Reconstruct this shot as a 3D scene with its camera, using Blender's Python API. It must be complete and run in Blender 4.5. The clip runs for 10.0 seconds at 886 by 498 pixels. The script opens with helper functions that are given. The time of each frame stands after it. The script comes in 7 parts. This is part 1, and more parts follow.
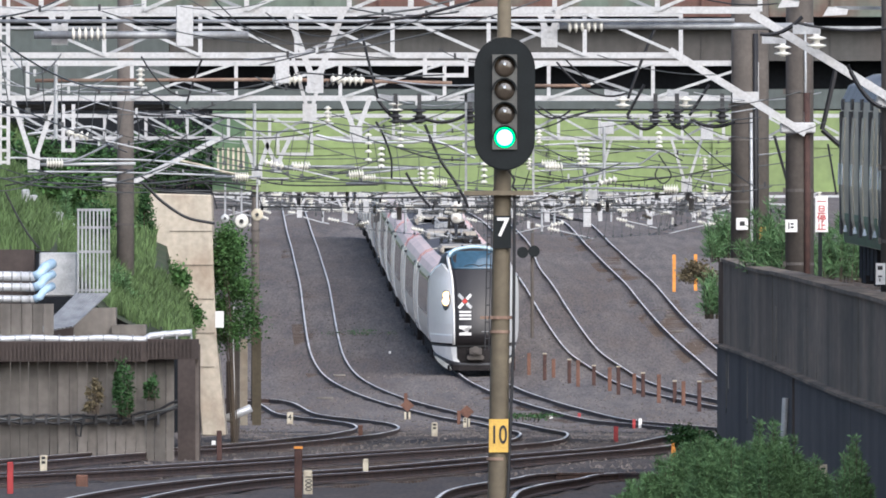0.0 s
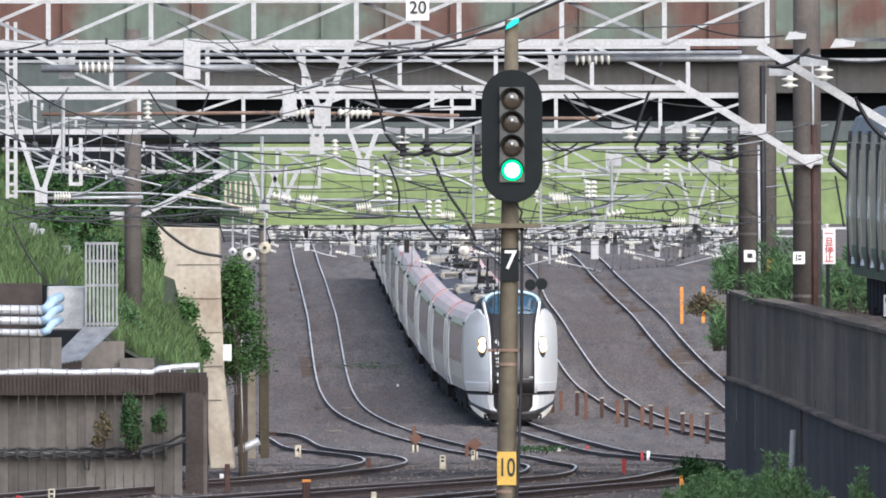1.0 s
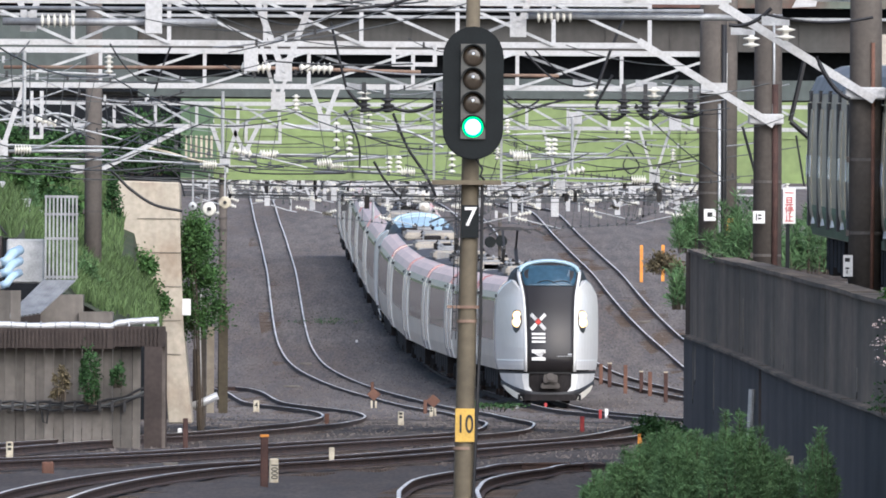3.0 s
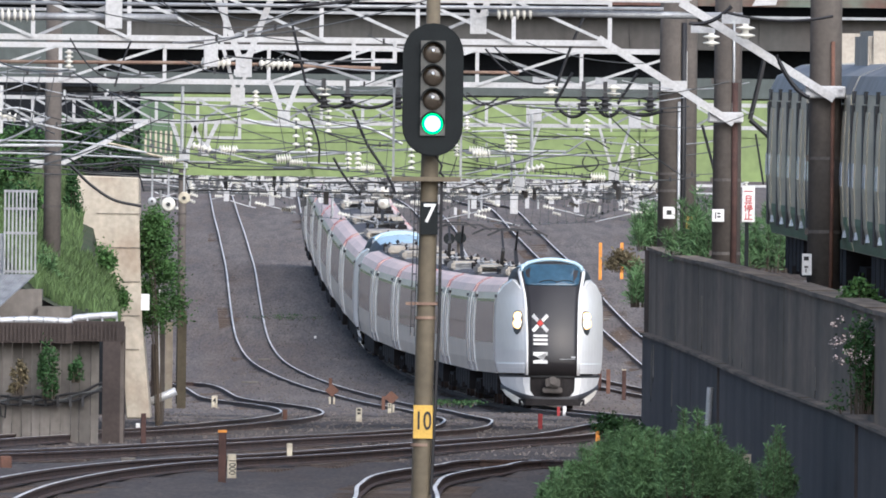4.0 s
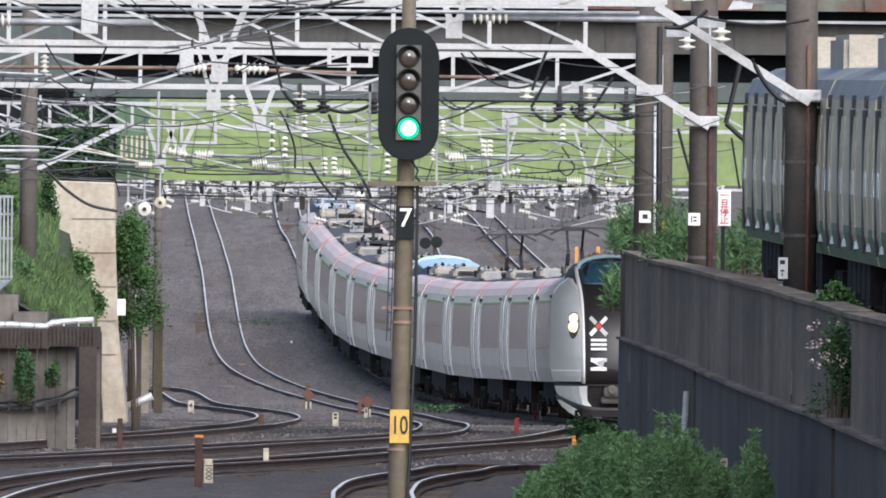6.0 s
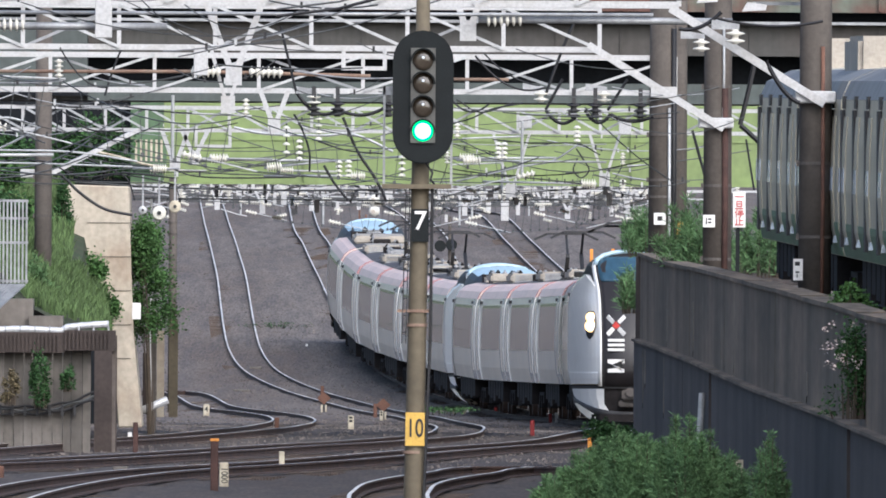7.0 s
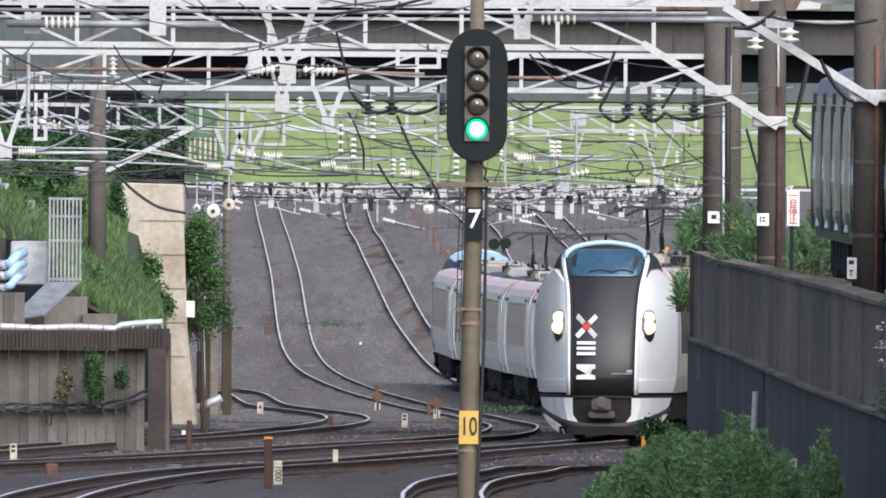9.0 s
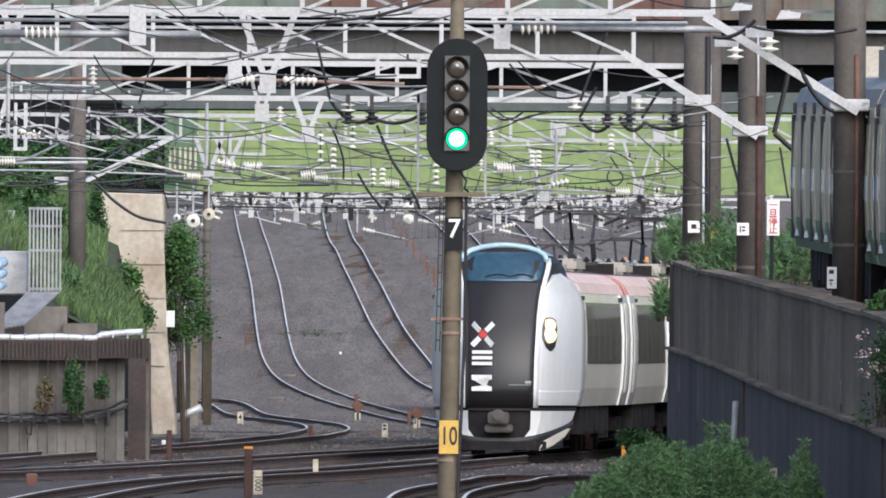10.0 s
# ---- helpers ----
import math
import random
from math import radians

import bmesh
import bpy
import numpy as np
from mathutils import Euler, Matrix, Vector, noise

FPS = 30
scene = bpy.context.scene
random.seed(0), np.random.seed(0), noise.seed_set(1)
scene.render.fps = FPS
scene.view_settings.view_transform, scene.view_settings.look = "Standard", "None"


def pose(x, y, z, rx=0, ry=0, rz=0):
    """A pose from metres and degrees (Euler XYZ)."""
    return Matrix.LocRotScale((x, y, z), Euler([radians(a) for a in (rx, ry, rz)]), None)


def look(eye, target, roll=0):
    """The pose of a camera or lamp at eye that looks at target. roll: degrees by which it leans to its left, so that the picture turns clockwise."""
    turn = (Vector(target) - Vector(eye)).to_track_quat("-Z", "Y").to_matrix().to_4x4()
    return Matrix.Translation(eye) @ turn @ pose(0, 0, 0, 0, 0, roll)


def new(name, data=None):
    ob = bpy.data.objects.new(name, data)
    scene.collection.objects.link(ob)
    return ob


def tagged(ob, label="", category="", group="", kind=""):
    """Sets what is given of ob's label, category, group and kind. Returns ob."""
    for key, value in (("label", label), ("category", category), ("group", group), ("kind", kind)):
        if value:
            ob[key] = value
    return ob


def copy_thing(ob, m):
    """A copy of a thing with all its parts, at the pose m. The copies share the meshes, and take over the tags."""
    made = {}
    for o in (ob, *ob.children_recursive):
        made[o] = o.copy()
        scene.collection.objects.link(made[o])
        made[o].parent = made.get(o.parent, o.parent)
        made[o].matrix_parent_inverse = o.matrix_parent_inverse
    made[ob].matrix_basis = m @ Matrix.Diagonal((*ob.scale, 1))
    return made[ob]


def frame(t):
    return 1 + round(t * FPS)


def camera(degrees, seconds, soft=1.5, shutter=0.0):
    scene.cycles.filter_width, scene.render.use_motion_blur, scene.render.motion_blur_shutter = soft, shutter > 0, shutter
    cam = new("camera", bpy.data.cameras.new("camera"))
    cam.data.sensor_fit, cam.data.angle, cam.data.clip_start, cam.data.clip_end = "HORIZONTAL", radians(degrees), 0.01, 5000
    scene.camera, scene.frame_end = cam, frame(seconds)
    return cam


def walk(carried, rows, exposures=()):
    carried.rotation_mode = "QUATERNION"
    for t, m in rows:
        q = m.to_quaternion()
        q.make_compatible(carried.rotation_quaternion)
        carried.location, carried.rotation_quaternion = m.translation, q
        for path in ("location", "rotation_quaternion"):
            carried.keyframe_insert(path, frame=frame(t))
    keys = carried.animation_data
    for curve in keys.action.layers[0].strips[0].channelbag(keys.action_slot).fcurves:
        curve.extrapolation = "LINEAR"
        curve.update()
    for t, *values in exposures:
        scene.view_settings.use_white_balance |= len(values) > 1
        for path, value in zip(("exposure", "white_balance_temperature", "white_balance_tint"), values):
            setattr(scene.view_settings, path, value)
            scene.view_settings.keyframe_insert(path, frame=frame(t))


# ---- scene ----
EYE = (0, 0, 3.8)
cam = camera(2.218, 10.0, soft=1.75)
walk(cam, [
    (0.0, look(EYE, (-0.0000, 500, 3.8000), 0.000)),
    (0.5, look(EYE, (-0.4145, 500, 4.0532), -0.019)),
    (1.0, look(EYE, (-0.1659, 500, 4.5169), -0.125)),
    (1.5, look(EYE, (0.2857, 500, 4.7256), -0.079)),
    (2.0, look(EYE, (0.4320, 500, 4.3632), -0.034)),
    (2.2, look(EYE, (0.3721, 500, 4.0873), -0.075)),
    (3.3, look(EYE, (1.0452, 500, 3.4731), 0.531)),
    (3.5, look(EYE, (1.3104, 500, 3.4212), 0.571)),
    (4.0, look(EYE, (1.6091, 500, 3.5001), 0.676)),
    (4.5, look(EYE, (1.3325, 500, 3.5339), 0.664)),
    (5.0, look(EYE, (1.4106, 500, 3.4971), 0.696)),
    (5.5, look(EYE, (1.9625, 500, 3.5311), 0.701)),
    (6.0, look(EYE, (2.1296, 500, 3.6028), 0.562)),
    (6.2, look(EYE, (2.0063, 500, 3.6672), 0.545)),
    (7.3, look(EYE, (1.7961, 500, 3.6519), 0.32)),
    (7.5, look(EYE, (1.8969, 500, 3.5922), 0.375)),
    (8.0, look(EYE, (1.6170, 500, 3.4087), 0.434)),
    (8.5, look(EYE, (0.8953, 500, 3.3224), 0.505)),
    (9.0, look(EYE, (0.6257, 500, 3.6137), 0.403)),
    (9.5, look(EYE, (0.9394, 500, 3.9739), 0.380)),
    (10.0, look(EYE, (1.0616, 500, 3.8278), 0.381)),
], exposures=[(0, 0.34, 5800, 10.5), (9, 0.34, 5800, 10.5), (10, 0.25, 5800, 10.5)])

# ---- light ----
world = bpy.data.worlds.new("sky")
scene.world = world
world.use_nodes = True
wn = world.node_tree.nodes
sky = wn.new("ShaderNodeTexSky")
sky.sky_type, sky.sun_disc = "NISHITA", False
sky.sun_elevation, sky.sun_rotation = radians(37.9), radians(159)
sky.air_density, sky.dust_density, sky.ozone_density = 1.0, 4.0, 1.0
wn["Background"].inputs[1].default_value = 0.15
world.node_tree.links.new(sky.outputs[0], wn["Background"].inputs[0])
sun = new("sun", bpy.data.lights.new("sun", "SUN"))
sun.data.energy, sun.data.angle, sun.data.color = 2.3, radians(75), (1.0, 0.96, 0.92)
sun.matrix_world = look((28, -72, 60), (0, 0, 0))


# ---- materials ----
def mat(name, color, rough=0.7, metal=0.0, var=0.25, scale=3.0, bump=0.0, stretch=(1, 1, 1), second=None,
        spread=(0.4, 0.65), island=False, spec=0.5, coat=0.0, fine=0.15, streak=0.0, run=(4, 4, 0.25), objrand=0.0):
    """Two scales of noise on a base colour; second is a stain colour; island varies piece by piece; streak runs down walls."""
    m = bpy.data.materials.new(name)
    m.use_nodes = True
    nt = m.node_tree
    n, l = nt.nodes, nt.links
    p = n["Principled BSDF"]
    p.inputs["Roughness"].default_value = rough
    p.inputs["Metallic"].default_value = metal
    p.inputs["Specular IOR Level"].default_value = spec
    p.inputs["Coat Weight"].default_value = coat
    tc, mp = n.new("ShaderNodeTexCoord"), n.new("ShaderNodeMapping")
    mp.inputs["Scale"].default_value = stretch
    l.new(tc.outputs["Object"], mp.inputs[0])
    big, small = n.new("ShaderNodeTexNoise"), n.new("ShaderNodeTexNoise")
    for t, s, d in ((big, scale, 5), (small, scale * 9, 3)):
        t.inputs["Scale"].default_value, t.inputs["Detail"].default_value = s, d
        l.new(mp.outputs[0], t.inputs["Vector"])
    ramp = n.new("ShaderNodeMapRange")
    ramp.inputs[1].default_value, ramp.inputs[2].default_value = spread
    l.new(big.outputs["Fac"], ramp.inputs[0])
    mix = n.new("ShaderNodeMix")
    mix.data_type = "RGBA"
    a = (*color, 1)
    b = (*(second or [c * (1 - var) for c in color]), 1)
    mix.inputs["A"].default_value, mix.inputs["B"].default_value = a, b
    l.new(ramp.outputs[0], mix.inputs["Factor"])
    out = mix.outputs["Result"]

    def times(src, fac, low, high):
        r = n.new("ShaderNodeMapRange")
        r.inputs[3].default_value, r.inputs[4].default_value = low, high
        l.new(fac, r.inputs[0])
        v = n.new("ShaderNodeVectorMath")
        v.operation = "SCALE"
        l.new(src, v.inputs[0])
        l.new(r.outputs[0], v.inputs["Scale"])
        return v.outputs[0]
    out = times(out, small.outputs["Fac"], 1 - fine * 2, 1 + fine * 2)
    if streak:
        m2, st = n.new("ShaderNodeMapping"), n.new("ShaderNodeTexNoise")
        m2.inputs["Scale"].default_value = run
        st.inputs["Scale"].default_value, st.inputs["Detail"].default_value = 1.5, 4
        l.new(tc.outputs["Object"], m2.inputs[0])
        l.new(m2.outputs[0], st.inputs["Vector"])
        out = times(out, st.outputs["Fac"], 1 - streak * 1.6, 1 + streak * 1.6)
    if objrand:
        oi = n.new("ShaderNodeObjectInfo")
        out = times(out, oi.outputs["Random"], 1 - objrand, 1 + objrand)
    if island:
        g = n.new("ShaderNodeNewGeometry")
        out = times(out, g.outputs["Random Per Island"], 0.55, 1.45)
    l.new(out, p.inputs["Base Color"])
    if bump:
        bp = n.new("ShaderNodeBump")
        bp.inputs["Strength"].default_value, bp.inputs["Distance"].default_value = bump, 0.02
        l.new(small.outputs["Fac"], bp.inputs["Height"])
        l.new(bp.outputs[0], p.inputs["Normal"])
    return m


def glow(name, color, strength):
    m = mat(name, color, 0.3)
    p = m.node_tree.nodes["Principled BSDF"]
    p.inputs["Emission Color"].default_value, p.inputs["Emission Strength"].default_value = (*color, 1), strength
    return m




def ballast(name, light, dark, stain):
    """Crushed stone: wide stains, clods and a fine speckle of single stones."""
    m = mat(name, light, 0.95, fine=0.0, bump=0.0)
    n, l = m.node_tree.nodes, m.node_tree.links
    tc = n.new("ShaderNodeTexCoord")

    def noise(size, scale, detail, low, high):
        mp, t, r = n.new("ShaderNodeMapping"), n.new("ShaderNodeTexNoise"), n.new("ShaderNodeMapRange")
        mp.inputs["Scale"].default_value = size
        t.inputs["Scale"].default_value, t.inputs["Detail"].default_value = scale, detail
        l.new(tc.outputs["Object"], mp.inputs[0])
        l.new(mp.outputs[0], t.inputs["Vector"])
        l.new(t.outputs["Fac"], r.inputs[0])
        r.inputs[1].default_value, r.inputs[2].default_value = low, high
        return r.outputs[0]

    def blend(fac, a, b):
        x = n.new("ShaderNodeMix")
        x.data_type = "RGBA"
        l.new(fac, x.inputs["Factor"])
        for key, v in (("A", a), ("B", b)):
            if isinstance(v, tuple):
                x.inputs[key].default_value = (*v, 1)
            else:
                l.new(v, x.inputs[key])
        return x.outputs["Result"]
    wide = blend(noise((0.3, 0.018, 1), 1.0, 5, 0.42, 0.62), light, stain)
    clod = blend(noise((2.2, 0.07, 1), 1.0, 4, 0.4, 0.7), wide, dark)
    speck = noise((14, 0.5, 1), 1.0, 2, 0.25, 0.75)
    r = n.new("ShaderNodeMapRange")
    r.inputs[3].default_value, r.inputs[4].default_value = 0.5, 1.5
    l.new(speck, r.inputs[0])
    v = n.new("ShaderNodeVectorMath")
    v.operation = "SCALE"
    l.new(clod, v.inputs[0])
    l.new(r.outputs[0], v.inputs["Scale"])
    l.new(v.outputs[0], n["Principled BSDF"].inputs["Base Color"])
    return m


BALLAST = ballast("ballast", (0.152, 0.128, 0.11), (0.088, 0.074, 0.068), (0.112, 0.085, 0.068))
RUSTBED = ballast("rusty_ballast", (0.066, 0.053, 0.046), (0.032, 0.025, 0.022), (0.046, 0.032, 0.025))
GRAVEL = mat("gravel", (0.13, 0.112, 0.1), 0.95, island=True, scale=2)
SLEEPER = mat("sleeper", (0.088, 0.067, 0.055), 0.9, scale=2, objrand=0.3)
RAILSIDE = mat("rail_side", (0.075, 0.046, 0.036), 0.8, scale=2, second=(0.04, 0.027, 0.023))
RAILTOP = mat("rail_top", (0.8, 0.76, 0.71), 0.4, metal=0.2, var=0.3, scale=0.35, second=(0.5, 0.45, 0.4))
WHITE = mat("white_paint", (0.48, 0.48, 0.475), 0.5, var=0.15, scale=2.5, second=(0.42, 0.41, 0.39), spread=(0.5, 0.75), streak=0.06)
GALV = mat("galvanised", (0.36, 0.37, 0.38), 0.5, metal=0.4, var=0.3, scale=4)
LIGHTGALV = mat("light_galvanised", (0.48, 0.49, 0.49), 0.45, metal=0.3, var=0.25, scale=4)
# near-black that puts the shade under and between the bridge girders into colour
SHADEPAINT = mat("painted_shade", (0.016, 0.018, 0.021), 0.9, var=0.3, scale=1, spec=0.1)
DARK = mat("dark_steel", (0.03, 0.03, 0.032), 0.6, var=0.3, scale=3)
BLACK = mat("black_paint", (0.009, 0.012, 0.013), 0.6, var=0.2, scale=5, spec=0.2)
CABLE = mat("black_cable", (0.014, 0.014, 0.016), 0.6)
WIRE = mat("grey_wire", (0.1, 0.105, 0.105), 0.55, metal=0.5)
PORC = mat("porcelain", (0.72, 0.7, 0.62), 0.25, var=0.12, scale=6)
RUST = mat("rust", (0.15, 0.075, 0.05), 0.85, var=0.5, scale=3, second=(0.1, 0.05, 0.035))
RUSTDARK = mat("dark_rust", (0.07, 0.035, 0.028), 0.85, var=0.4, scale=4)
RUSTPIPE = mat("rusty_pipe", (0.2, 0.125, 0.09), 0.8, scale=2, second=(0.26, 0.19, 0.14))
POLE = mat("weathered_pole", (0.11, 0.095, 0.082), 0.85, var=0.25, scale=1.5, streak=0.15)
MAST = mat("mast", (0.14, 0.115, 0.075), 0.75, var=0.3, scale=1.5, streak=0.15)
CONC = mat("pale_concrete", (0.45, 0.4, 0.32), 0.9, scale=0.9, second=(0.34, 0.27, 0.2), spread=(0.48, 0.75), bump=0.3, streak=0.16, run=(2.5, 2.5, 0.3))
FENCE = mat("grey_concrete", (0.17, 0.154, 0.136), 0.9, var=0.35, scale=0.7, bump=0.3, streak=0.26, objrand=0.28)
BROWNFENCE = mat("brown_sheet", (0.065, 0.05, 0.044), 0.85, var=0.3, scale=1.5, streak=0.1)
WALLUP = mat("stained_brown_concrete", (0.165, 0.125, 0.088), 0.95, var=0.3, scale=0.5, second=(0.105, 0.084, 0.06), stretch=(1, 0.15, 1), bump=0.4, streak=0.75, run=(3, 0.2, 0.1))
WALLLOW = mat("dark_concrete", (0.066, 0.055, 0.05), 0.9, var=0.3, scale=0.4, second=(0.042, 0.037, 0.037), stretch=(1, 0.12, 1), bump=0.3, streak=0.75, run=(3, 0.16, 0.07))
LIMESTAIN = mat("lime_stain", (0.17, 0.155, 0.13), 0.95, var=0.4, scale=1.5, streak=0.3)
DGREEN = mat("dark_green_paint", (0.085, 0.15, 0.075), 0.6, var=0.25, scale=0.6, streak=0.1)
LIME = mat("lime_paint", (0.2, 0.27, 0.095), 0.5, var=0.12, scale=0.5, second=(0.17, 0.225, 0.085), streak=0.05)
BRIDGE = mat("grey_green_paint", (0.068, 0.084, 0.079), 0.6, var=0.25, scale=0.6, second=(0.06, 0.072, 0.068), streak=0.15)
BRIDGE2 = mat("faded_grey_paint", (0.066, 0.064, 0.059), 0.7, var=0.25, scale=0.6, second=(0.065, 0.058, 0.052), streak=0.22)
RUSTGIRDER = mat("rusty_green_girder", (0.12, 0.15, 0.12), 0.75, scale=0.5, second=(0.115, 0.058, 0.044), spread=(0.44, 0.58), streak=0.2)
GRASS = mat("grass", (0.085, 0.135, 0.05), 0.75, var=0.4, scale=0.6, island=True, spec=0.2)
LEAF = mat("leaf", (0.065, 0.14, 0.04), 0.7, var=0.4, scale=0.9, island=True, spec=0.25)
FEATHER = mat("feathery_leaf", (0.11, 0.2, 0.085), 0.75, var=0.4, scale=2.0, island=True, spec=0.2)
BROWNBOARD = mat("weathered_brown_board", (0.12, 0.1, 0.086), 0.9, var=0.35, scale=1.2, streak=0.2)
LEAFDARK = mat("dark_leaf", (0.045, 0.1, 0.035), 0.75, var=0.4, scale=0.9, island=True, spec=0.2)
DRYLEAF = mat("dry_leaf", (0.16, 0.13, 0.07), 0.8, var=0.4, scale=0.9, island=True)
BLOOM = mat("pale_flower", (0.62, 0.5, 0.46), 0.7, island=True)
SOIL = mat("soil", (0.05, 0.055, 0.03), 0.95, scale=0.8, second=(0.03, 0.05, 0.02), bump=0.5)
BARK = mat("bark", (0.09, 0.07, 0.05), 0.9, scale=4)
TWHITE = mat("train_white", (0.76, 0.76, 0.74), 0.25, var=0.06, scale=0.5, coat=0.4, fine=0.03)
TGREY = mat("train_silver", (0.88, 0.83, 0.71), 0.28, metal=0.0, var=0.12, scale=0.4, coat=0.2, fine=0.05)
# beige base stands in for bright surroundings reflected in the dark glass
TWIN = mat("train_window", (0.27, 0.255, 0.21), 0.12, var=0.2, scale=0.3, coat=0.4)
TPINK = mat("train_red_shoulder", (0.76, 0.56, 0.49), 0.4, var=0.12, scale=0.6)
TRED = mat("train_red", (0.6, 0.05, 0.04), 0.4)
TROOF = mat("train_roof", (0.075, 0.07, 0.072), 0.7, scale=0.7)
TBLUE = mat("pale_blue_fairing", (0.45, 0.62, 0.72), 0.3, var=0.1, coat=0.3)
TBLACK = mat("train_black_gloss", (0.018, 0.016, 0.017), 0.32, var=0.1, coat=0.0, fine=0.02, spec=0.4)
SIDEGLASS = mat("cab_side_glass", (0.03, 0.034, 0.04), 0.45, var=0.2, spec=0.12)
GLASS = mat("windscreen", (0.035, 0.085, 0.13), 0.06, var=0.3, scale=0.8, coat=0.6)
UNDER = mat("underframe", (0.03, 0.027, 0.027), 0.9, var=0.4, scale=1.5, spec=0.15)
COUPLER = mat("dusty_steel", (0.1, 0.088, 0.078), 0.7, scale=4)
BEIGE = mat("roof_equipment", (0.42, 0.38, 0.32), 0.6, scale=2)
# warm pale tint paints in the golden reflections on the stainless side
RBODY = mat("grimy_stainless_painted_sheen", (0.5, 0.455, 0.34), 0.35, metal=0.1, var=0.25, scale=0.5, streak=0.1)
RGREEN = mat("green_band", (0.085, 0.17, 0.09), 0.5, var=0.2, scale=0.6)
RROOF = mat("train_roof_grey", (0.2, 0.205, 0.21), 0.6, scale=0.7)
# flat pale colour stands in for bright reflections in small panes and plates
PALEWIN = mat("painted_sky_reflection", (0.8, 0.87, 0.95), 0.15, scale=1)
YELLOW = mat("yellow_plate", (0.62, 0.39, 0.07), 0.55, var=0.15, scale=5)
CYAN = mat("cyan_wrap", (0.03, 0.72, 0.62), 0.4, var=0.1)
CREAM = mat("cream_post", (0.55, 0.5, 0.38), 0.75, scale=6, second=(0.35, 0.3, 0.22))
ORANGE = mat("orange_post", (0.7, 0.28, 0.04), 0.6, scale=5)
REDP = mat("red_paint", (0.36, 0.035, 0.035), 0.6, scale=5)
SIGNW = mat("sign_white", (0.8, 0.79, 0.76), 0.5, scale=6, var=0.12)
INK = mat("sign_black", (0.02, 0.02, 0.02), 0.6)
INKRED = mat("sign_red", (0.5, 0.03, 0.03), 0.6)
LENS = mat("dark_lens", (0.06, 0.048, 0.036), 0.12, coat=0.6)
HOUSING = mat("lamp_housing", (0.1, 0.1, 0.09), 0.6)
PIPEW = mat("lagged_pipe", (0.62, 0.63, 0.64), 0.35, metal=0.3, var=0.25, scale=3)
PIPEB = mat("pale_blue_lagging", (0.42, 0.58, 0.72), 0.4, var=0.25, scale=6)
GREENLIGHT = glow("green_signal_light", (0.0, 0.6, 0.16), 2.2)
GREENCORE = glow("green_signal_core", (0.62, 1.0, 0.8), 1.5)
HEADLIGHT = glow("warm_headlight", (1.0, 0.62, 0.26), 1.7)
HEADSOFT = glow("lamp_core", (1.0, 0.9, 0.74), 3.5)
BACKDROP = mat("far_hillside", (0.07, 0.09, 0.06), 0.95, scale=0.05)


# ---- building helpers ----
def mesh_of(name, bm, material, smooth=False):
    me = bpy.data.meshes.new(name)
    bmesh.ops.recalc_face_normals(bm, faces=bm.faces)
    bm.to_mesh(me)
    bm.free()
    for m in (material if isinstance(material, (list, tuple)) else [material]):
        me.materials.append(m)
    if smooth:
        me.shade_smooth()
    return me


def part(name, bm, material, parent=None, label="", smooth=False):
    ob = new(name, mesh_of(name, bm, material, smooth))
    if parent:
        ob.parent = parent
    return tagged(ob, label)


def thing(name, label, category, group="", at=(0, 0, 0), kind=""):
    ob = new(name)
    ob.empty_display_size = 0.1
    ob.location = at
    return tagged(ob, label, category, group, kind)


def box(bm, x0, x1, y0, y1, z0, z1, mi=0):
    v = [bm.verts.new(c) for c in ((x0, y0, z0), (x1, y0, z0), (x1, y1, z0), (x0, y1, z0), (x0, y0, z1), (x1, y0, z1), (x1, y1, z1), (x0, y1, z1))]
    for f in ((0, 3, 2, 1), (4, 5, 6, 7), (0, 1, 5, 4), (1, 2, 6, 5), (2, 3, 7, 6), (3, 0, 4, 7)):
        bm.faces.new([v[i] for i in f]).material_index = mi
    return bm


def beam(bm, a, b, w, h=None):
    """A bar of width w and height h from a to b."""
    a, b, h = Vector(a), Vector(b), h or w
    d = (b - a).normalized()
    side = d.cross(Vector((0, 0, 1)) if abs(d.z) < 0.95 else Vector((0, 1, 0))).normalized()
    up = side.cross(d)
    ends = [[bm.verts.new(p + side * w * i / 2 + up * h * j / 2) for i, j in ((-1, -1), (1, -1), (1, 1), (-1, 1))] for p in (a, b)]
    bm.faces.new(ends[0])
    bm.faces.new(ends[1])
    for i in range(4):
        bm.faces.new([ends[0][i], ends[0][(i + 1) % 4], ends[1][(i + 1) % 4], ends[1][i]])
    return bm


def sweep(bm, pts, radii, n=8):
    """A round rod along pts; radii: one number or one a point."""
    pts = [Vector(p) for p in pts]
    rings = []
    for i, p in enumerate(pts):
        d = (pts[min(i + 1, len(pts) - 1)] - pts[max(i - 1, 0)]).normalized()
        side = d.cross(Vector((0, 0, 1)) if abs(d.z) < 0.9 else Vector((0, 1, 0))).normalized()
        up = side.cross(d)
        r = radii if isinstance(radii, (int, float)) else radii[i]
        rings.append([bm.verts.new(p + (side * math.cos(k * 2 * math.pi / n) + up * math.sin(k * 2 * math.pi / n)) * r) for k in range(n)])
    for a, b in zip(rings, rings[1:]):
        for k in range(n):
            bm.faces.new([a[k], a[(k + 1) % n], b[(k + 1) % n], b[k]])
    bm.faces.new(rings[0])
    bm.faces.new(rings[-1])
    return bm


def sag(a, b, drop, n=8):
    a, b = Vector(a), Vector(b)
    return [a.lerp(b, i / n) - Vector((0, 0, drop * 4 * (i / n) * (1 - i / n))) for i in range(n + 1)]


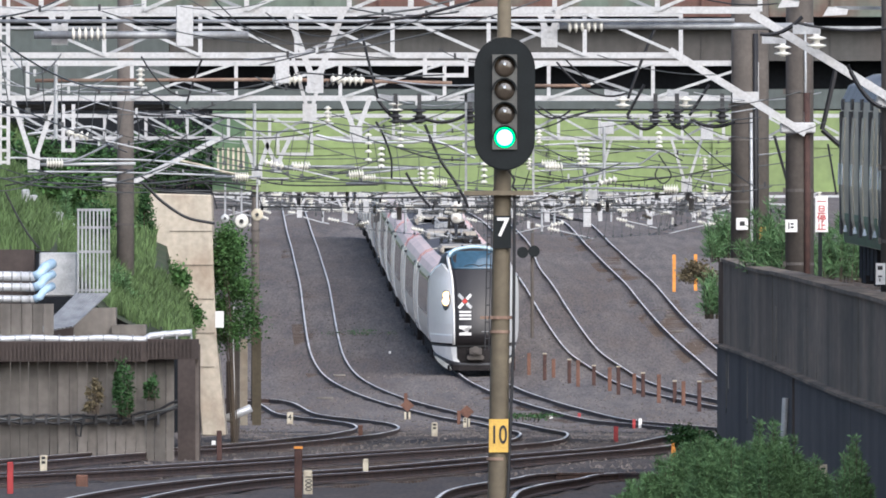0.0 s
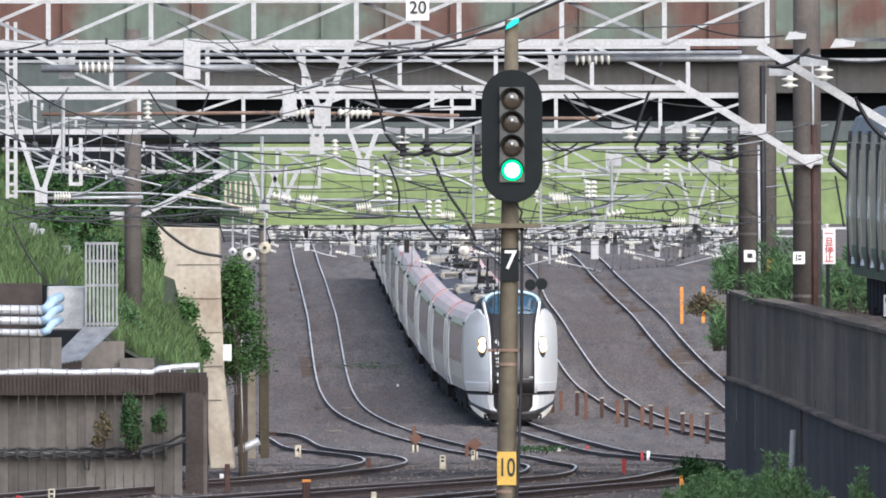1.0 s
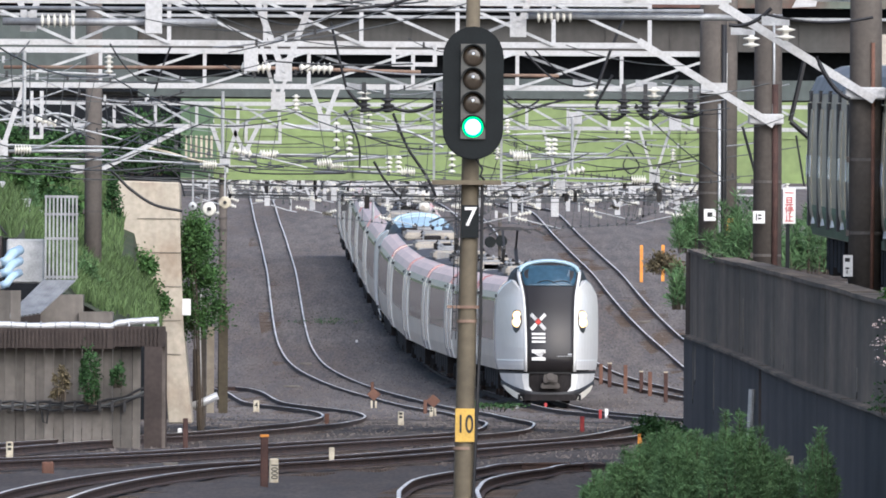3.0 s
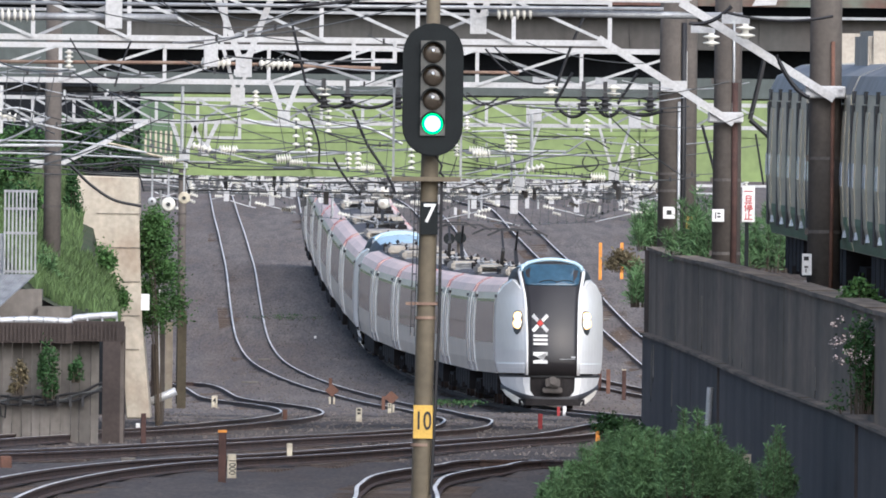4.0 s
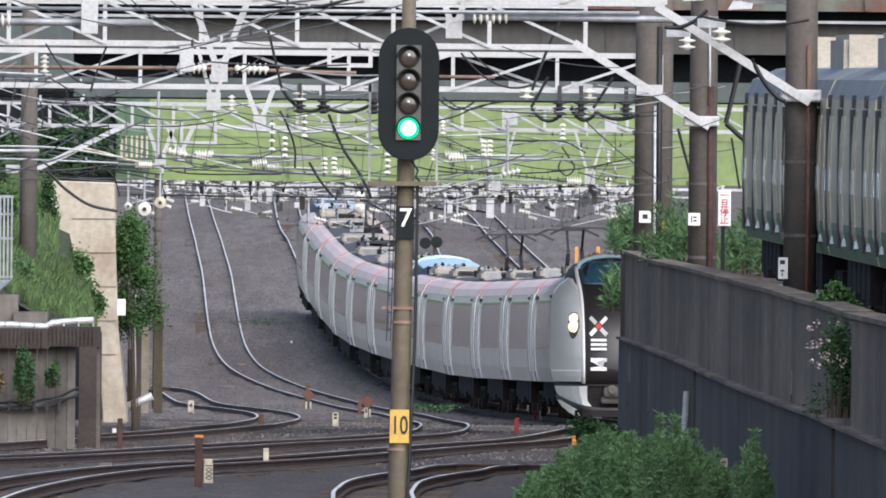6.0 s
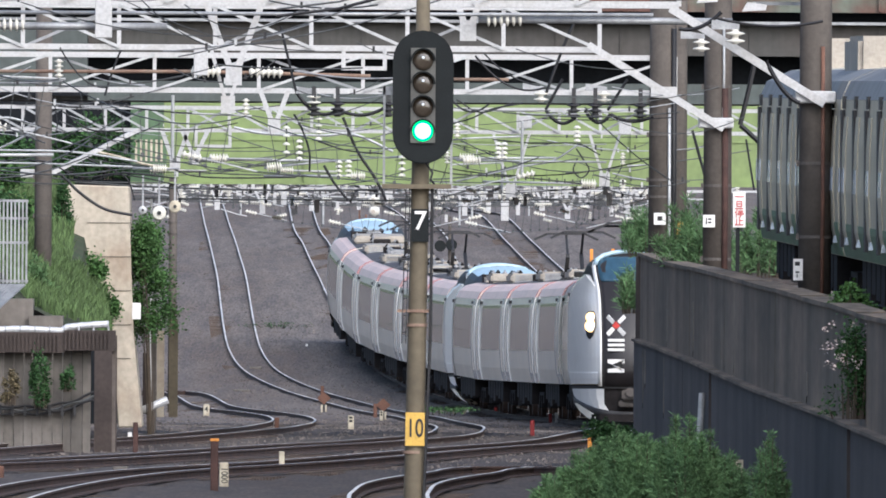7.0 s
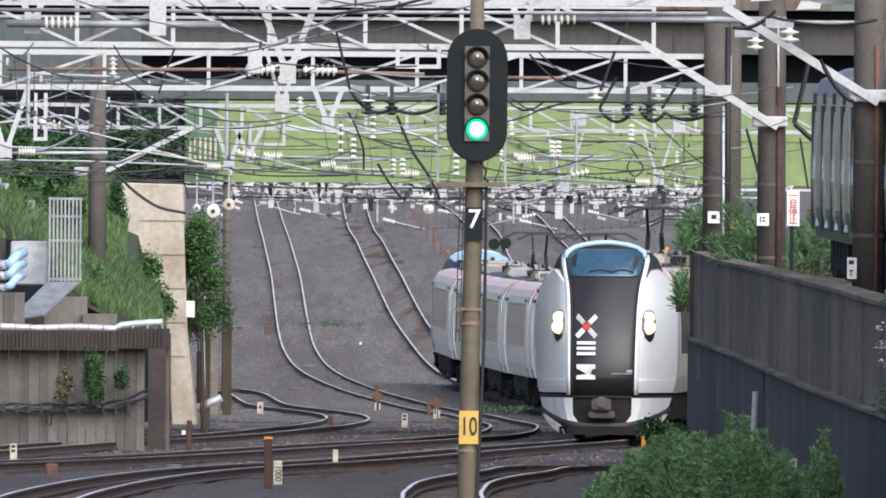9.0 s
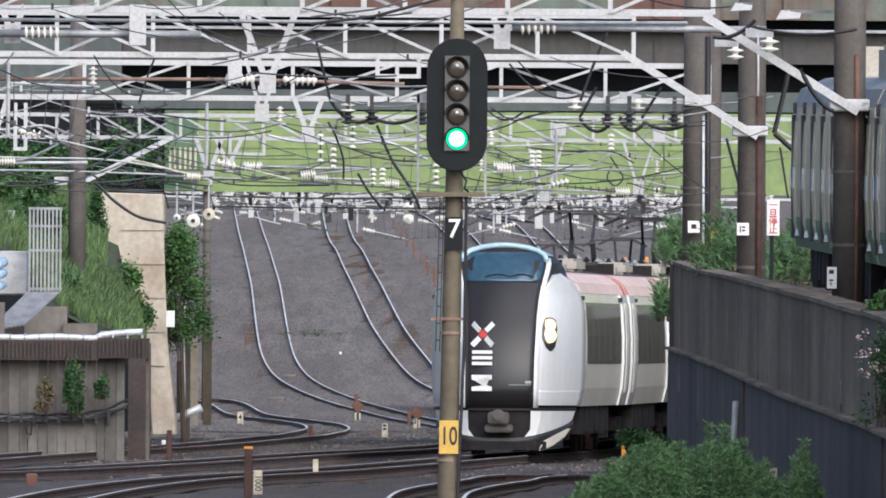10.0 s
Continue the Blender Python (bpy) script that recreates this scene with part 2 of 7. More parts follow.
def prism(bm, outline, y0, y1):
    """An outline of (x, z) pushed from y0 to y1."""
    a = [bm.verts.new((x, y0, z)) for x, z in outline]
    b = [bm.verts.new((x, y1, z)) for x, z in outline]
    bm.faces.new(a)
    bm.faces.new(b[::-1])
    for i in range(len(a)):
        j = (i + 1) % len(a)
        bm.faces.new([a[i], a[j], b[j], b[i]])
    return bm


def disc_stack(bm, a, b, n, r_rod, r_disc):
    """A ribbed insulator from a to b."""
    a, b = Vector(a), Vector(b)
    pts, rad = [a], [r_rod]
    for i in range(n):
        for f, r in ((0.15, r_rod), (0.4, r_disc), (0.55, r_disc * 0.9), (0.75, r_rod)):
            pts.append(a.lerp(b, (i + f) / n))
            rad.append(r)
    pts.append(b)
    rad.append(r_rod)
    return sweep(bm, pts, rad, 10)


def text(name, body, size, parent, m, material, label=""):
    cu = bpy.data.curves.new(name, "FONT")
    cu.body, cu.size, cu.extrude, cu.offset = body, size, 0.002, size * 0.008
    cu.align_x, cu.align_y = "CENTER", "CENTER"
    cu.materials.append(material)
    ob = new(name, cu)
    ob.parent = parent
    ob.matrix_basis = m
    return tagged(ob, label)


def leaves(bm, rng, n, spot, size, lean=0.6, slim=0.28, up=0.3):
    """n folded leaves; spot() gives each one's place."""
    for _ in range(n):
        p = Vector(spot())
        d = Vector((rng.gauss(0, 1), rng.gauss(0, 1), rng.gauss(up, 1) * lean)).normalized()
        s = d.cross(Vector((rng.gauss(0, 1), rng.gauss(0, 1), rng.gauss(0, 1)))).normalized()
        k = size * rng.uniform(0.6, 1.4)
        v = [bm.verts.new(q) for q in (p, p + d * k * 0.5 + s * k * slim, p + d * k, p + d * k * 0.5 - s * k * slim)]
        bm.faces.new(v[:3])
        bm.faces.new([v[0], v[2], v[3]])


def bush(name, label, at, size, n, leaf, material=None, seed=1, category="bush", clumps=14, slim=0.28, up=0.3):
    """A shrub: stems and clumps of leaves with an uneven outline; at is the middle of its foot."""
    rng = random.Random(seed)
    n = int(n * 2.2)
    th = thing(name, label, category, at=at)
    sx, sy, sz = size
    cs = []
    for i in range(clumps):
        a, r = rng.uniform(0, 6.28), rng.uniform(0.0, 1.0) ** 0.6
        low = 0.45 if slim < 0.2 else 0.1
        cs.append((math.cos(a) * r * sx / 2, math.sin(a) * r * sy / 2, sz * rng.uniform(low, 1.0) * (1.0 - 0.5 * r * r), rng.uniform(0.07, 0.17) if clumps >= 30 else rng.uniform(0.12, 0.26)))
    bm = bmesh.new()
    for c in cs:
        sweep(bm, [(c[0] * 0.8, c[1] * 0.8, -0.05), (c[0] * 0.9, c[1] * 0.9, c[2] * 0.5), c[:3]], [0.012, 0.009, 0.004], 4)
    part("stem", bm, BARK, th)
    bm = bmesh.new()

    def spot():
        c = rng.choice(cs)
        if slim < 0.2:  # upright plumes, thinner towards the tip
            h = rng.random() ** 0.8
            w = (0.16 * (1 - h) + 0.03) * min(1.0, sx)
            return (c[0] * (0.8 + 0.2 * h) + rng.gauss(0, 0.6) * w, c[1] + rng.gauss(0, 0.6) * w, c[2] * h)
        return (c[0] + rng.gauss(0, 0.5) * c[3] * sx, c[1] + rng.gauss(0, 0.5) * c[3] * sy, max(0.02, c[2] + rng.gauss(0, 0.5) * c[3] * sz))
    leaves(bm, rng, n, spot, leaf, slim=slim, up=up)
    part("foliage", bm, material or LEAF, th)
    return th


def blades(bm, rng, n, spot, height, width):
    for _ in range(n):
        p = Vector(spot())
        a, h = rng.uniform(0, 6.28), height * rng.uniform(0.4, 1.3)
        d = Vector((math.cos(a), math.sin(a), 0)) * h * rng.uniform(0.1, 0.6)
        s = Vector((1, 0.2, 0)) * width * rng.uniform(0.6, 1.4)
        v = [bm.verts.new(q) for q in (p - s / 2, p + s / 2, p + d * 0.4 + Vector((0, 0, h * 0.7)) + s / 3, p + d * 0.4 + Vector((0, 0, h * 0.7)) - s / 3, p + d + Vector((0, 0, h)))]
        bm.faces.new(v[:4])
        bm.faces.new([v[3], v[2], v[4]])

# ---- the line: grade, tracks, ground ----
GRADE_Y = [0, 300, 400, 443, 473, 517, 577, 637, 680, 711, 741, 775, 850, 930, 1040, 1200, 1400]
GRADE_Z = [0.5, 0.4, -0.05, -0.15, -0.3, -0.35, -0.7, -0.95, -0.8, -0.6, -0.28, 0.6, 2.5, 3.75, 5.1, 6.4, 7.5]


def grade(y):
    """Height of the rail heads along the line, eased at its changes."""
    return float(sum(np.interp(y + d, GRADE_Y, GRADE_Z) for d in (-12, -6, 0, 6, 12)) / 5)


def smooth_line(ctrl, step=4.0):
    """A smooth curve through plan points."""
    c = [Vector((*p, 0)) for p in ctrl]
    c = [c[0] * 2 - c[1]] + c + [c[-1] * 2 - c[-2]]
    out = []
    for i in range(1, len(c) - 2):
        n = max(2, int((c[i + 1] - c[i]).length / step))
        for k in range(n):
            t = k / n
            p0, p1, p2, p3 = c[i - 1:i + 3]
            out.append(0.5 * (2 * p1 + (p2 - p0) * t + (2 * p0 - 5 * p1 + 4 * p2 - p3) * t * t + (3 * p1 - p0 - 3 * p2 + p3) * t ** 3))
    return out + [c[-2]]


MAIN = [(-4.6, 1390), (-3.6, 1250), (-2.492, 1009.199), (-1.789, 928.797), (-1.128, 862.339), (-0.567, 819.814), (0.019, 785.017), (1.06, 741), (1.95, 711), (3.1, 678), (4.5, 637), (5.5, 607), (6.28, 580),
        (6.55, 562), (6.42, 540), (5.87, 517.5), (4.9, 494), (3.9, 473), (2.05, 443), (0.6, 423), (-1.2, 400), (-2.85, 380), (-3.85, 360), (-4.6, 331), (-5.0, 290), (-5.0, 240)]
LEFT = [(-9, 1390), (-7.9, 1200), (-6.66, 1041.403), (-5.628, 934.074), (-4.806, 853.614), (-4.085, 780.38), (-3.64, 752.241), (-2.906, 726.575), (-1.605, 691.591), (-0.146, 657.777), (1.455, 613.969), (2.222, 535.671),
        (2.2, 506.29), (1.769, 490.791), (0.539, 474.645), (-2.996, 427.184), (-7.415, 383.045), (-8.896, 366.152)]
LOOP = [(-22, 700), (-13.5, 640), (-6.216, 691.591), (-4.087, 651.704), (-2.417, 627.588), (-1.674, 584.38), (-1.861, 523.462), (-2.885, 499.282), (-5.506, 460.771), (-8.094, 418.121), (-9.663, 397.725)]
RIGHT = [(-1.5, 1390), (1.2, 1150), (2.914, 975.279), (3.277, 879.026), (4.451, 780.38), (5.375, 748.059), (6.469, 715.858), (8.037, 683.795), (9.867, 648.71)]
NEAR = [(14, 430), (9.5, 375), (3.045, 390.247), (1.605, 369.41), (0.715, 344.86), (0.425, 318.408), (0.2, 285), (-1.5, 265), (-4.5, 235)]
UPPER = [(2.5, 1390), (4.4, 1100), (5.94, 1041.403), (6.573, 934.074), (7.335, 853.614), (7.892, 811.184), (8.44, 780.38), (9.384, 736.498), (10.306, 656.248)]


def ground_z(x, y):
    return grade(y) - 0.11 - 0.08 * min(1.0, max(0.0, (500 - y) / 60)) + 0.02 * math.sin(x * 0.9 + y * 0.013)


def lerp_row(a, b, n):
    return [a + (b - a) * i / n for i in range(n + 1)]


def make_ground():
    xs = [-900, -300, -120, -60] + lerp_row(-40, -12, 10) + lerp_row(-11, 14, 50) + lerp_row(15, 40, 8) + [60, 120, 300, 900]
    ys = [-300, 0, 100, 180] + lerp_row(220, 760, 108) + lerp_row(770, 1390, 62) + [1700, 2400, 4000]
    rng = random.Random(3)
    verts = [(x, y, ground_z(x, min(y, 1390)) + (rng.uniform(-0.035, 0.035) if abs(x) < 15 else 0)) for y in ys for x in xs]
    w = len(xs)
    faces = [(j * w + i, j * w + i + 1, (j + 1) * w + i + 1, (j + 1) * w + i) for j in range(len(ys) - 1) for i in range(w - 1)]
    me = bpy.data.meshes.new("ground")
    me.from_pydata(verts, [], faces)
    me.materials.append(BALLAST)
    me.materials.append(RUSTBED)
    mids = [(ys[j] + ys[j + 1]) / 2 for j in range(len(ys) - 1) for i in range(w - 1)]
    me.polygons.foreach_set("material_index", [1 if y + rng.uniform(-45, 45) < 555 else 0 for y in mids])
    me.shade_smooth()
    tagged(new("ground", me), "dark brown-grey railway ballast bed with worn patches", "ground", kind="structure")


def offset_line(line, side):
    out = []
    for i, p in enumerate(line):
        d = (line[min(i + 1, len(line) - 1)] - line[max(i - 1, 0)]).normalized()
        out.append(p + Vector((-d.y, d.x, 0)) * side)
    return out


RAIL = [(-0.06, -0.15), (0.06, -0.15), (0.06, -0.135), (0.012, -0.115), (0.012, -0.045), (0.034, -0.035), (0.034, -0.004), (0.028, 0), (-0.028, 0), (-0.034, -0.004),
        (-0.034, -0.035), (-0.012, -0.045), (-0.012, -0.115), (-0.06, -0.135)]


def rail_mesh(line, side, height):
    verts, faces, mats = [], [], []
    pts = offset_line(line, side)
    n = len(RAIL)
    for i, p in enumerate(pts):
        d = (pts[min(i + 1, len(pts) - 1)] - pts[max(i - 1, 0)]).normalized()
        nx, ny = -d.y, d.x
        z = height(p.y)
        verts += [(p.x + nx * u, p.y + ny * u, z + v) for u, v in RAIL]
    for i in range(len(pts) - 1):
        for k in range(n):
            a, b = i * n + k, i * n + (k + 1) % n
            faces.append((a, b, b + n, a + n))
            mats.append(1 if k == 7 else 0)
    me = bpy.data.meshes.new("rail")
    me.from_pydata(verts, [], faces)
    me.materials.append(RAILSIDE)
    me.materials.append(RAILTOP)
    me.polygons.foreach_set("material_index", mats)
    return me


bm = bmesh.new()
box(bm, -1.0, 1.0, -0.11, 0.11, 0, 0.155)
SLEEPER_MESH = mesh_of("sleeper", bm, SLEEPER)


def make_track(ctrl, label, height=grade, tops=True):
    line = smooth_line(ctrl)
    th = thing("railway_track", label, "railway track", "tracks of the junction")
    for side in (-0.5335, 0.5335):
        new("rail", rail_mesh(line, side, height)).parent = th
    # sleepers: singly along the junction, joined further up the line
    verts, faces, single = [], [], 0
    rng = random.Random(len(ctrl))

    def brick(c, d, l, w, h):
        nrm = Vector((-d.y, d.x, 0))
        k = len(verts)
        for dz in (0, h):
            for a, b in ((-1, -1), (1, -1), (1, 1), (-1, 1)):
                verts.append(tuple(c + nrm * a * l / 2 + d * b * w / 2 + Vector((0, 0, dz))))
        faces.extend([(k + 4, k + 5, k + 6, k + 7), (k, k + 1, k + 5, k + 4), (k + 1, k + 2, k + 6, k + 5), (k + 2, k + 3, k + 7, k + 6), (k + 3, k, k + 4, k + 7)])
    for a, b in zip(line, line[1:]):
        d = (b - a).normalized()
        n = max(1, int((b - a).length / 0.62))
        if a.y > 1000:
            continue
        for k in range(n):
            c = a.lerp(b, k / n)
            c.z = height(c.y) - (0.29 if c.y > 480 else 0.345)
            if 330 < c.y < 560 and single < 300:
                ob = new("sleeper", SLEEPER_MESH)
                ob.parent = th
                ob.matrix_basis = Matrix.Translation(c + Vector((0, 0, rng.uniform(-0.01, 0.01)))) @ pose(0, 0, 0, 0, 0, math.degrees(math.atan2(d.y, d.x)) - 90 + rng.uniform(-1, 1))
                single += 1
            else:
                brick(c, d, 2.0, 0.22, 0.155 + rng.uniform(-0.01, 0.01))
    me = bpy.data.meshes.new("sleeper_bed")
    me.from_pydata(verts, [], faces)
    me.materials.append(SLEEPER)
    ob = new("sleeper_bed", me)
    ob.parent = th
    tagged(ob, "dark weathered sleepers", kind="stuff")
    return line


make_ground()
main_line = make_track(MAIN, "curved main track with polished rails on dark ballast")
left_line = make_track(LEFT, "kinked side track with bright rails joining the junction")
loop_line = make_track(LOOP, "rusty connecting track curving beside the concrete fence")
right_line = make_track(RIGHT, "track with bright rail heads passing behind the wall")
near_line = make_track(NEAR, "polished track curving round the signal mast")
upper_line = make_track(UPPER, "outer track running along the edge of the cutting")


def stones():
    rng = random.Random(9)
    verts, faces = [], []
    for _ in range(26000):
        y = rng.uniform(400, 820)
        x = rng.uniform(-9, 9) * y / 500
        r = rng.uniform(0.02, 0.045)
        z = ground_z(x, y) + 0.02
        k = len(verts)
        for a in range(4):
            verts.append((x + r * math.cos(a * 1.57 + r * 90), y + r * math.sin(a * 1.57 + r * 90), z - 0.03))
        verts.append((x, y, z + r * rng.uniform(0.1, 0.5)))
        faces.extend([(k + a, k + (a + 1) % 4, k + 4) for a in range(4)])
    me = bpy.data.meshes.new("loose_stones")
    me.from_pydata(verts, [], faces)
    me.materials.append(GRAVEL)
    tagged(new("loose_stones", me), "loose grey ballast stones scattered on the ground", "stones", kind="stuff")


stones()


# ---- the express train ----
SIDE = [(1.36, 0.95), (1.44, 1.3), (1.475, 1.8), (1.475, 2.3), (1.44, 2.9), (1.38, 3.16)]
SHOULDER = [(1.38, 3.16), (1.28, 3.36), (1.1, 3.5), (0.9, 3.57)]
ROOF = [(0.9, 3.57), (0.45, 3.63), (0, 3.65), (-0.45, 3.63), (-0.9, 3.57)]


def strip(bm, prof, y0, y1, out=0.0, mirror=1, thick=0.0):
    """A shell along the car over a run of its profile."""
    rows = []
    for y in (y0, y1):
        rows.append([bm.verts.new(((x + out) * mirror, y, z)) for x, z in prof])
    for k in range(len(prof) - 1):
        bm.faces.new([rows[0][k], rows[0][k + 1], rows[1][k + 1], rows[1][k]])
    if out:
        for r, y in zip(rows, (y0, y1)):
            back = [bm.verts.new(((x - 0.03) * mirror, y, z)) for x, z in prof]
            for k in range(len(prof) - 1):
                bm.faces.new([r[k], r[k + 1], back[k + 1], back[k]])
    return bm


def between(prof, z0, z1):
    """The stretch of a profile between two heights."""
    zs = [z0] + [z for _, z in prof if z0 < z < z1] + [z1]
    return [(float(np.interp(z, [p[1] for p in prof], [p[0] for p in prof])), z) for z in zs]


def bogie(parent, y):
    bm = bmesh.new()
    for s in (-1, 1):
        box(bm, s * 0.95, s * 1.12, y - 1.5, y + 1.5, 0.42, 0.7)
        for d in (-0.7, 0.7):
            box(bm, s * 0.9, s * 1.16, y + d - 0.18, y + d + 0.18, 0.3, 0.62)
    box(bm, -0.95, 0.95, y - 0.2, y + 0.2, 0.45, 0.75)
    part("bogie", bm, UNDER, parent, "dark grimy bogie frame")
    for d in (-1.05, 1.05):
        bm = bmesh.new()
        for s in (-1, 1):
            sweep(bm, [(s * 0.5, y + d, 0.43), (s * 0.63, y + d, 0.43)], 0.43, 18)
        sweep(bm, [(-0.6, y + d, 0.43), (0.6, y + d, 0.43)], 0.08, 8)
        part("wheelset", bm, RAILSIDE, parent, "rusty steel wheelset")


def train_car(kind, label):
    """kind: plain, panto or cab (nose towards -y). Origin at rail height in the middle; 20 m between couplings."""
    th = thing("train_car", label, "train car", "cars of the express train")
    front = -6.6 if kind == "cab" else -9.65
    bm = bmesh.new()
    full = SIDE + SHOULDER[1:] + ROOF[1:4] + [(-x, z) for x, z in reversed(SHOULDER)] + [(-x, z) for x, z in reversed(SIDE[:-1])]
    rings = [[bm.verts.new((x, y, z)) for x, z in full] for y in (front, 9.65)]
    n = len(full)
    for k in range(n):
        j = (k + 1) % n
        bm.faces.new([rings[0][k], rings[0][j], rings[1][j], rings[1][k]])
    bm.faces.new(rings[0])
    bm.faces.new(rings[1][::-1])
    part("body", bm, TGREY, th, "satin silver-grey body shell")
    for s in (1, -1):
        for y0, y1 in ((7.3, 9.68),) + (((-9.68, -7.3),) if kind != "cab" else ()):
            bm = bmesh.new()
            strip(bm, SIDE, y0, y1, 0.035, s)
            part("end_panel", bm, TWHITE, th, "glossy white vestibule panel")
            bm = bmesh.new()
            strip(bm, between(SIDE, 1.2, 3.0), (y0 + y1) / 2 - 0.45, (y0 + y1) / 2 + 0.45, 0.042, s)
            part("door", bm, TGREY, th, "silver passenger door")
        w0 = -5.8 if kind == "cab" else -6.6
        for k in range(int((6.8 - w0) / 2.1)):
            bm = bmesh.new()
            strip(bm, between(SIDE, 1.78, 2.98), w0 + k * 2.1, w0 + k * 2.1 + 2.06, 0.01, s)
            part("window", bm, TWIN, th, "window with a beige base painted for reflections")
        bm = bmesh.new()
        strip(bm, SHOULDER, front, 9.6, 0.012, s)
        part("shoulder_stripe", bm, TPINK, th, "faded pinkish-red roof shoulder")
        for y in (-9.3, 9.3):
            if kind != "cab" or y > 0:
                bm = bmesh.new()
                strip(bm, SHOULDER, y - 0.25, y + 0.25, 0.018, s)
                part("red_band", bm, TRED, th, "saturated red band")
        for y in (-6.9, 7.0):
            bm = bmesh.new()
            box(bm, s * 1.42 - 0.05, s * 1.42 + 0.05, y - 0.3, y + 0.3, 3.02, 3.1)
            part("side_lamp", bm, DARK, th)
    bm = bmesh.new()
    strip(bm, ROOF, front, 9.6, 0.0)
    for v in bm.verts:
        v.co.z += 0.012
    part("roof_skin", bm, TROOF, th, "sooty dark roof")
    rng = random.Random(5)
    for k in range(9):
        y = -6 + k * 1.6
        x = rng.choice((-0.45, 0.0, 0.5))
        bm = bmesh.new()
        box(bm, x - 0.28, x + 0.28, y - 0.5, y + 0.5, 3.6, 3.72 + rng.uniform(0.02, 0.14))
        part("roof_box", bm, (UNDER, GALV, UNDER, BEIGE)[k % 4], th)
        bm = bmesh.new()
        disc_stack(bm, (-x + 0.3, y + 0.4, 3.58), (-x + 0.3, y + 0.4, 3.95), 3, 0.03, 0.07)
        part("roof_insulator", bm, UNDER if k % 2 else GALV, th)
    bm = bmesh.new()
    box(bm, -0.85, 0.85, 1.5, 4.8, 3.6, 3.86)
    bmesh.ops.bevel(bm, geom=bm.edges[:], offset=0.06, segments=2, affect="EDGES")
    part("air_conditioner", bm, BEIGE, th, "beige roof air conditioner")
    if kind == "panto":
        for y, d in ((-5.0, 1), (5.8, -1)):
            bm = bmesh.new()
            box(bm, -0.55, 0.55, y - 0.5, y + 0.5, 3.78, 3.84)
            for x in (-0.5, 0.5):
                for q in (-0.4, 0.4):
                    disc_stack(bm, (x, y + q, 3.6), (x, y + q, 3.8), 2, 0.03, 0.07)
            beam(bm, (0, y, 3.85), (0, y + d * 1.0, 4.3), 0.1)
            beam(bm, (0, y + d * 1.0, 4.3), (0, y - d * 0.2, 4.85), 0.06)
            beam(bm, (-0.5, y - d * 0.2, 4.88), (0.5, y - d * 0.2, 4.88), 0.3, 0.05)
            for s in (-1, 1):
                beam(bm, (s * 0.5, y - d * 0.2, 4.88), (s * 0.85, y - d * 0.2, 4.72), 0.06)
            part("pantograph", bm, DARK, th, "single-arm black pantograph")
    for y in (-7, 7):
        bogie(th, y)
    bm = bmesh.new()
    for k in range(6):
        y = -4.9 + k * 1.75
        box(bm, -1.3, -0.55, y, y + 1.4, 0.38 + 0.08 * (k % 3), 0.98)
        box(bm, 0.55, 1.3, y, y + 1.5, 0.4 + 0.06 * (k % 2), 0.98)
    box(bm, -0.5, 0.5, -9, 9.4, 0.7, 0.98)
    part("underfloor_equipment", bm, UNDER, th, "grimy black underfloor equipment")
    bm = bmesh.new()
    box(bm, -0.55, 0.55, 9.6, 10.0, 1.0, 3.1)
    part("gangway", bm, DARK, th, "black rubber gangway")
    if kind == "cab":
        cab_nose(th)
    return th


PANEL_Z = [0.92, 1.3, 1.8, 2.3, 2.7, 3.0, 3.2, 3.4, 3.6, 3.75, 3.87, 3.96, 4.02, 4.06]
PANEL_W = [0.66, 0.665, 0.67, 0.68, 0.69, 0.71, 0.735, 0.775, 0.815, 0.835, 0.79, 0.65, 0.44, 0.17]


def panel_w(z):
    return float(np.interp(z, PANEL_Z, PANEL_W))


def nose_y(x, z):
    """How far back the nose's skin lies."""
    u = max(0.0, (abs(x) - 0.64) / 0.836)
    return -9.95 + 0.1 * min(1.0, abs(x) / 0.64) ** 2 + 2.5 * u ** 1.6 + 0.34 * max(0, z - 1.4) ** 1.55 * (1 - 0.75 * min(1.0, u)) + 0.12 * max(0, 1.2 - z)


def skin(bm, rows, push=0.0, back=0.08):
    """rows: lists of (x, z), laid on the nose as a plate with thickness."""
    f = [[bm.verts.new((x, nose_y(x, z) - push, z)) for x, z in r] for r in rows]
    b = [[bm.verts.new((x, nose_y(x, z) + back, z)) for x, z in r] for r in rows]
    m, n = len(f), len(f[0])
    for i in range(m - 1):
        for k in range(n - 1):
            bm.faces.new([f[i][k], f[i][k + 1], f[i + 1][k + 1], f[i + 1][k]])
            bm.faces.new([b[i][k + 1], b[i][k], b[i + 1][k], b[i + 1][k + 1]])
        for k in (0, n - 1):
            bm.faces.new([f[i][k], f[i + 1][k], b[i + 1][k], b[i][k]])
    for i in (0, m - 1):
        for k in range(n - 1):
            bm.faces.new([f[i][k + 1], f[i][k], b[i][k], b[i][k + 1]])
    return bm


def across(x0, x1, n=6):
    return [x0 + (x1 - x0) * k / n for k in range(n + 1)]


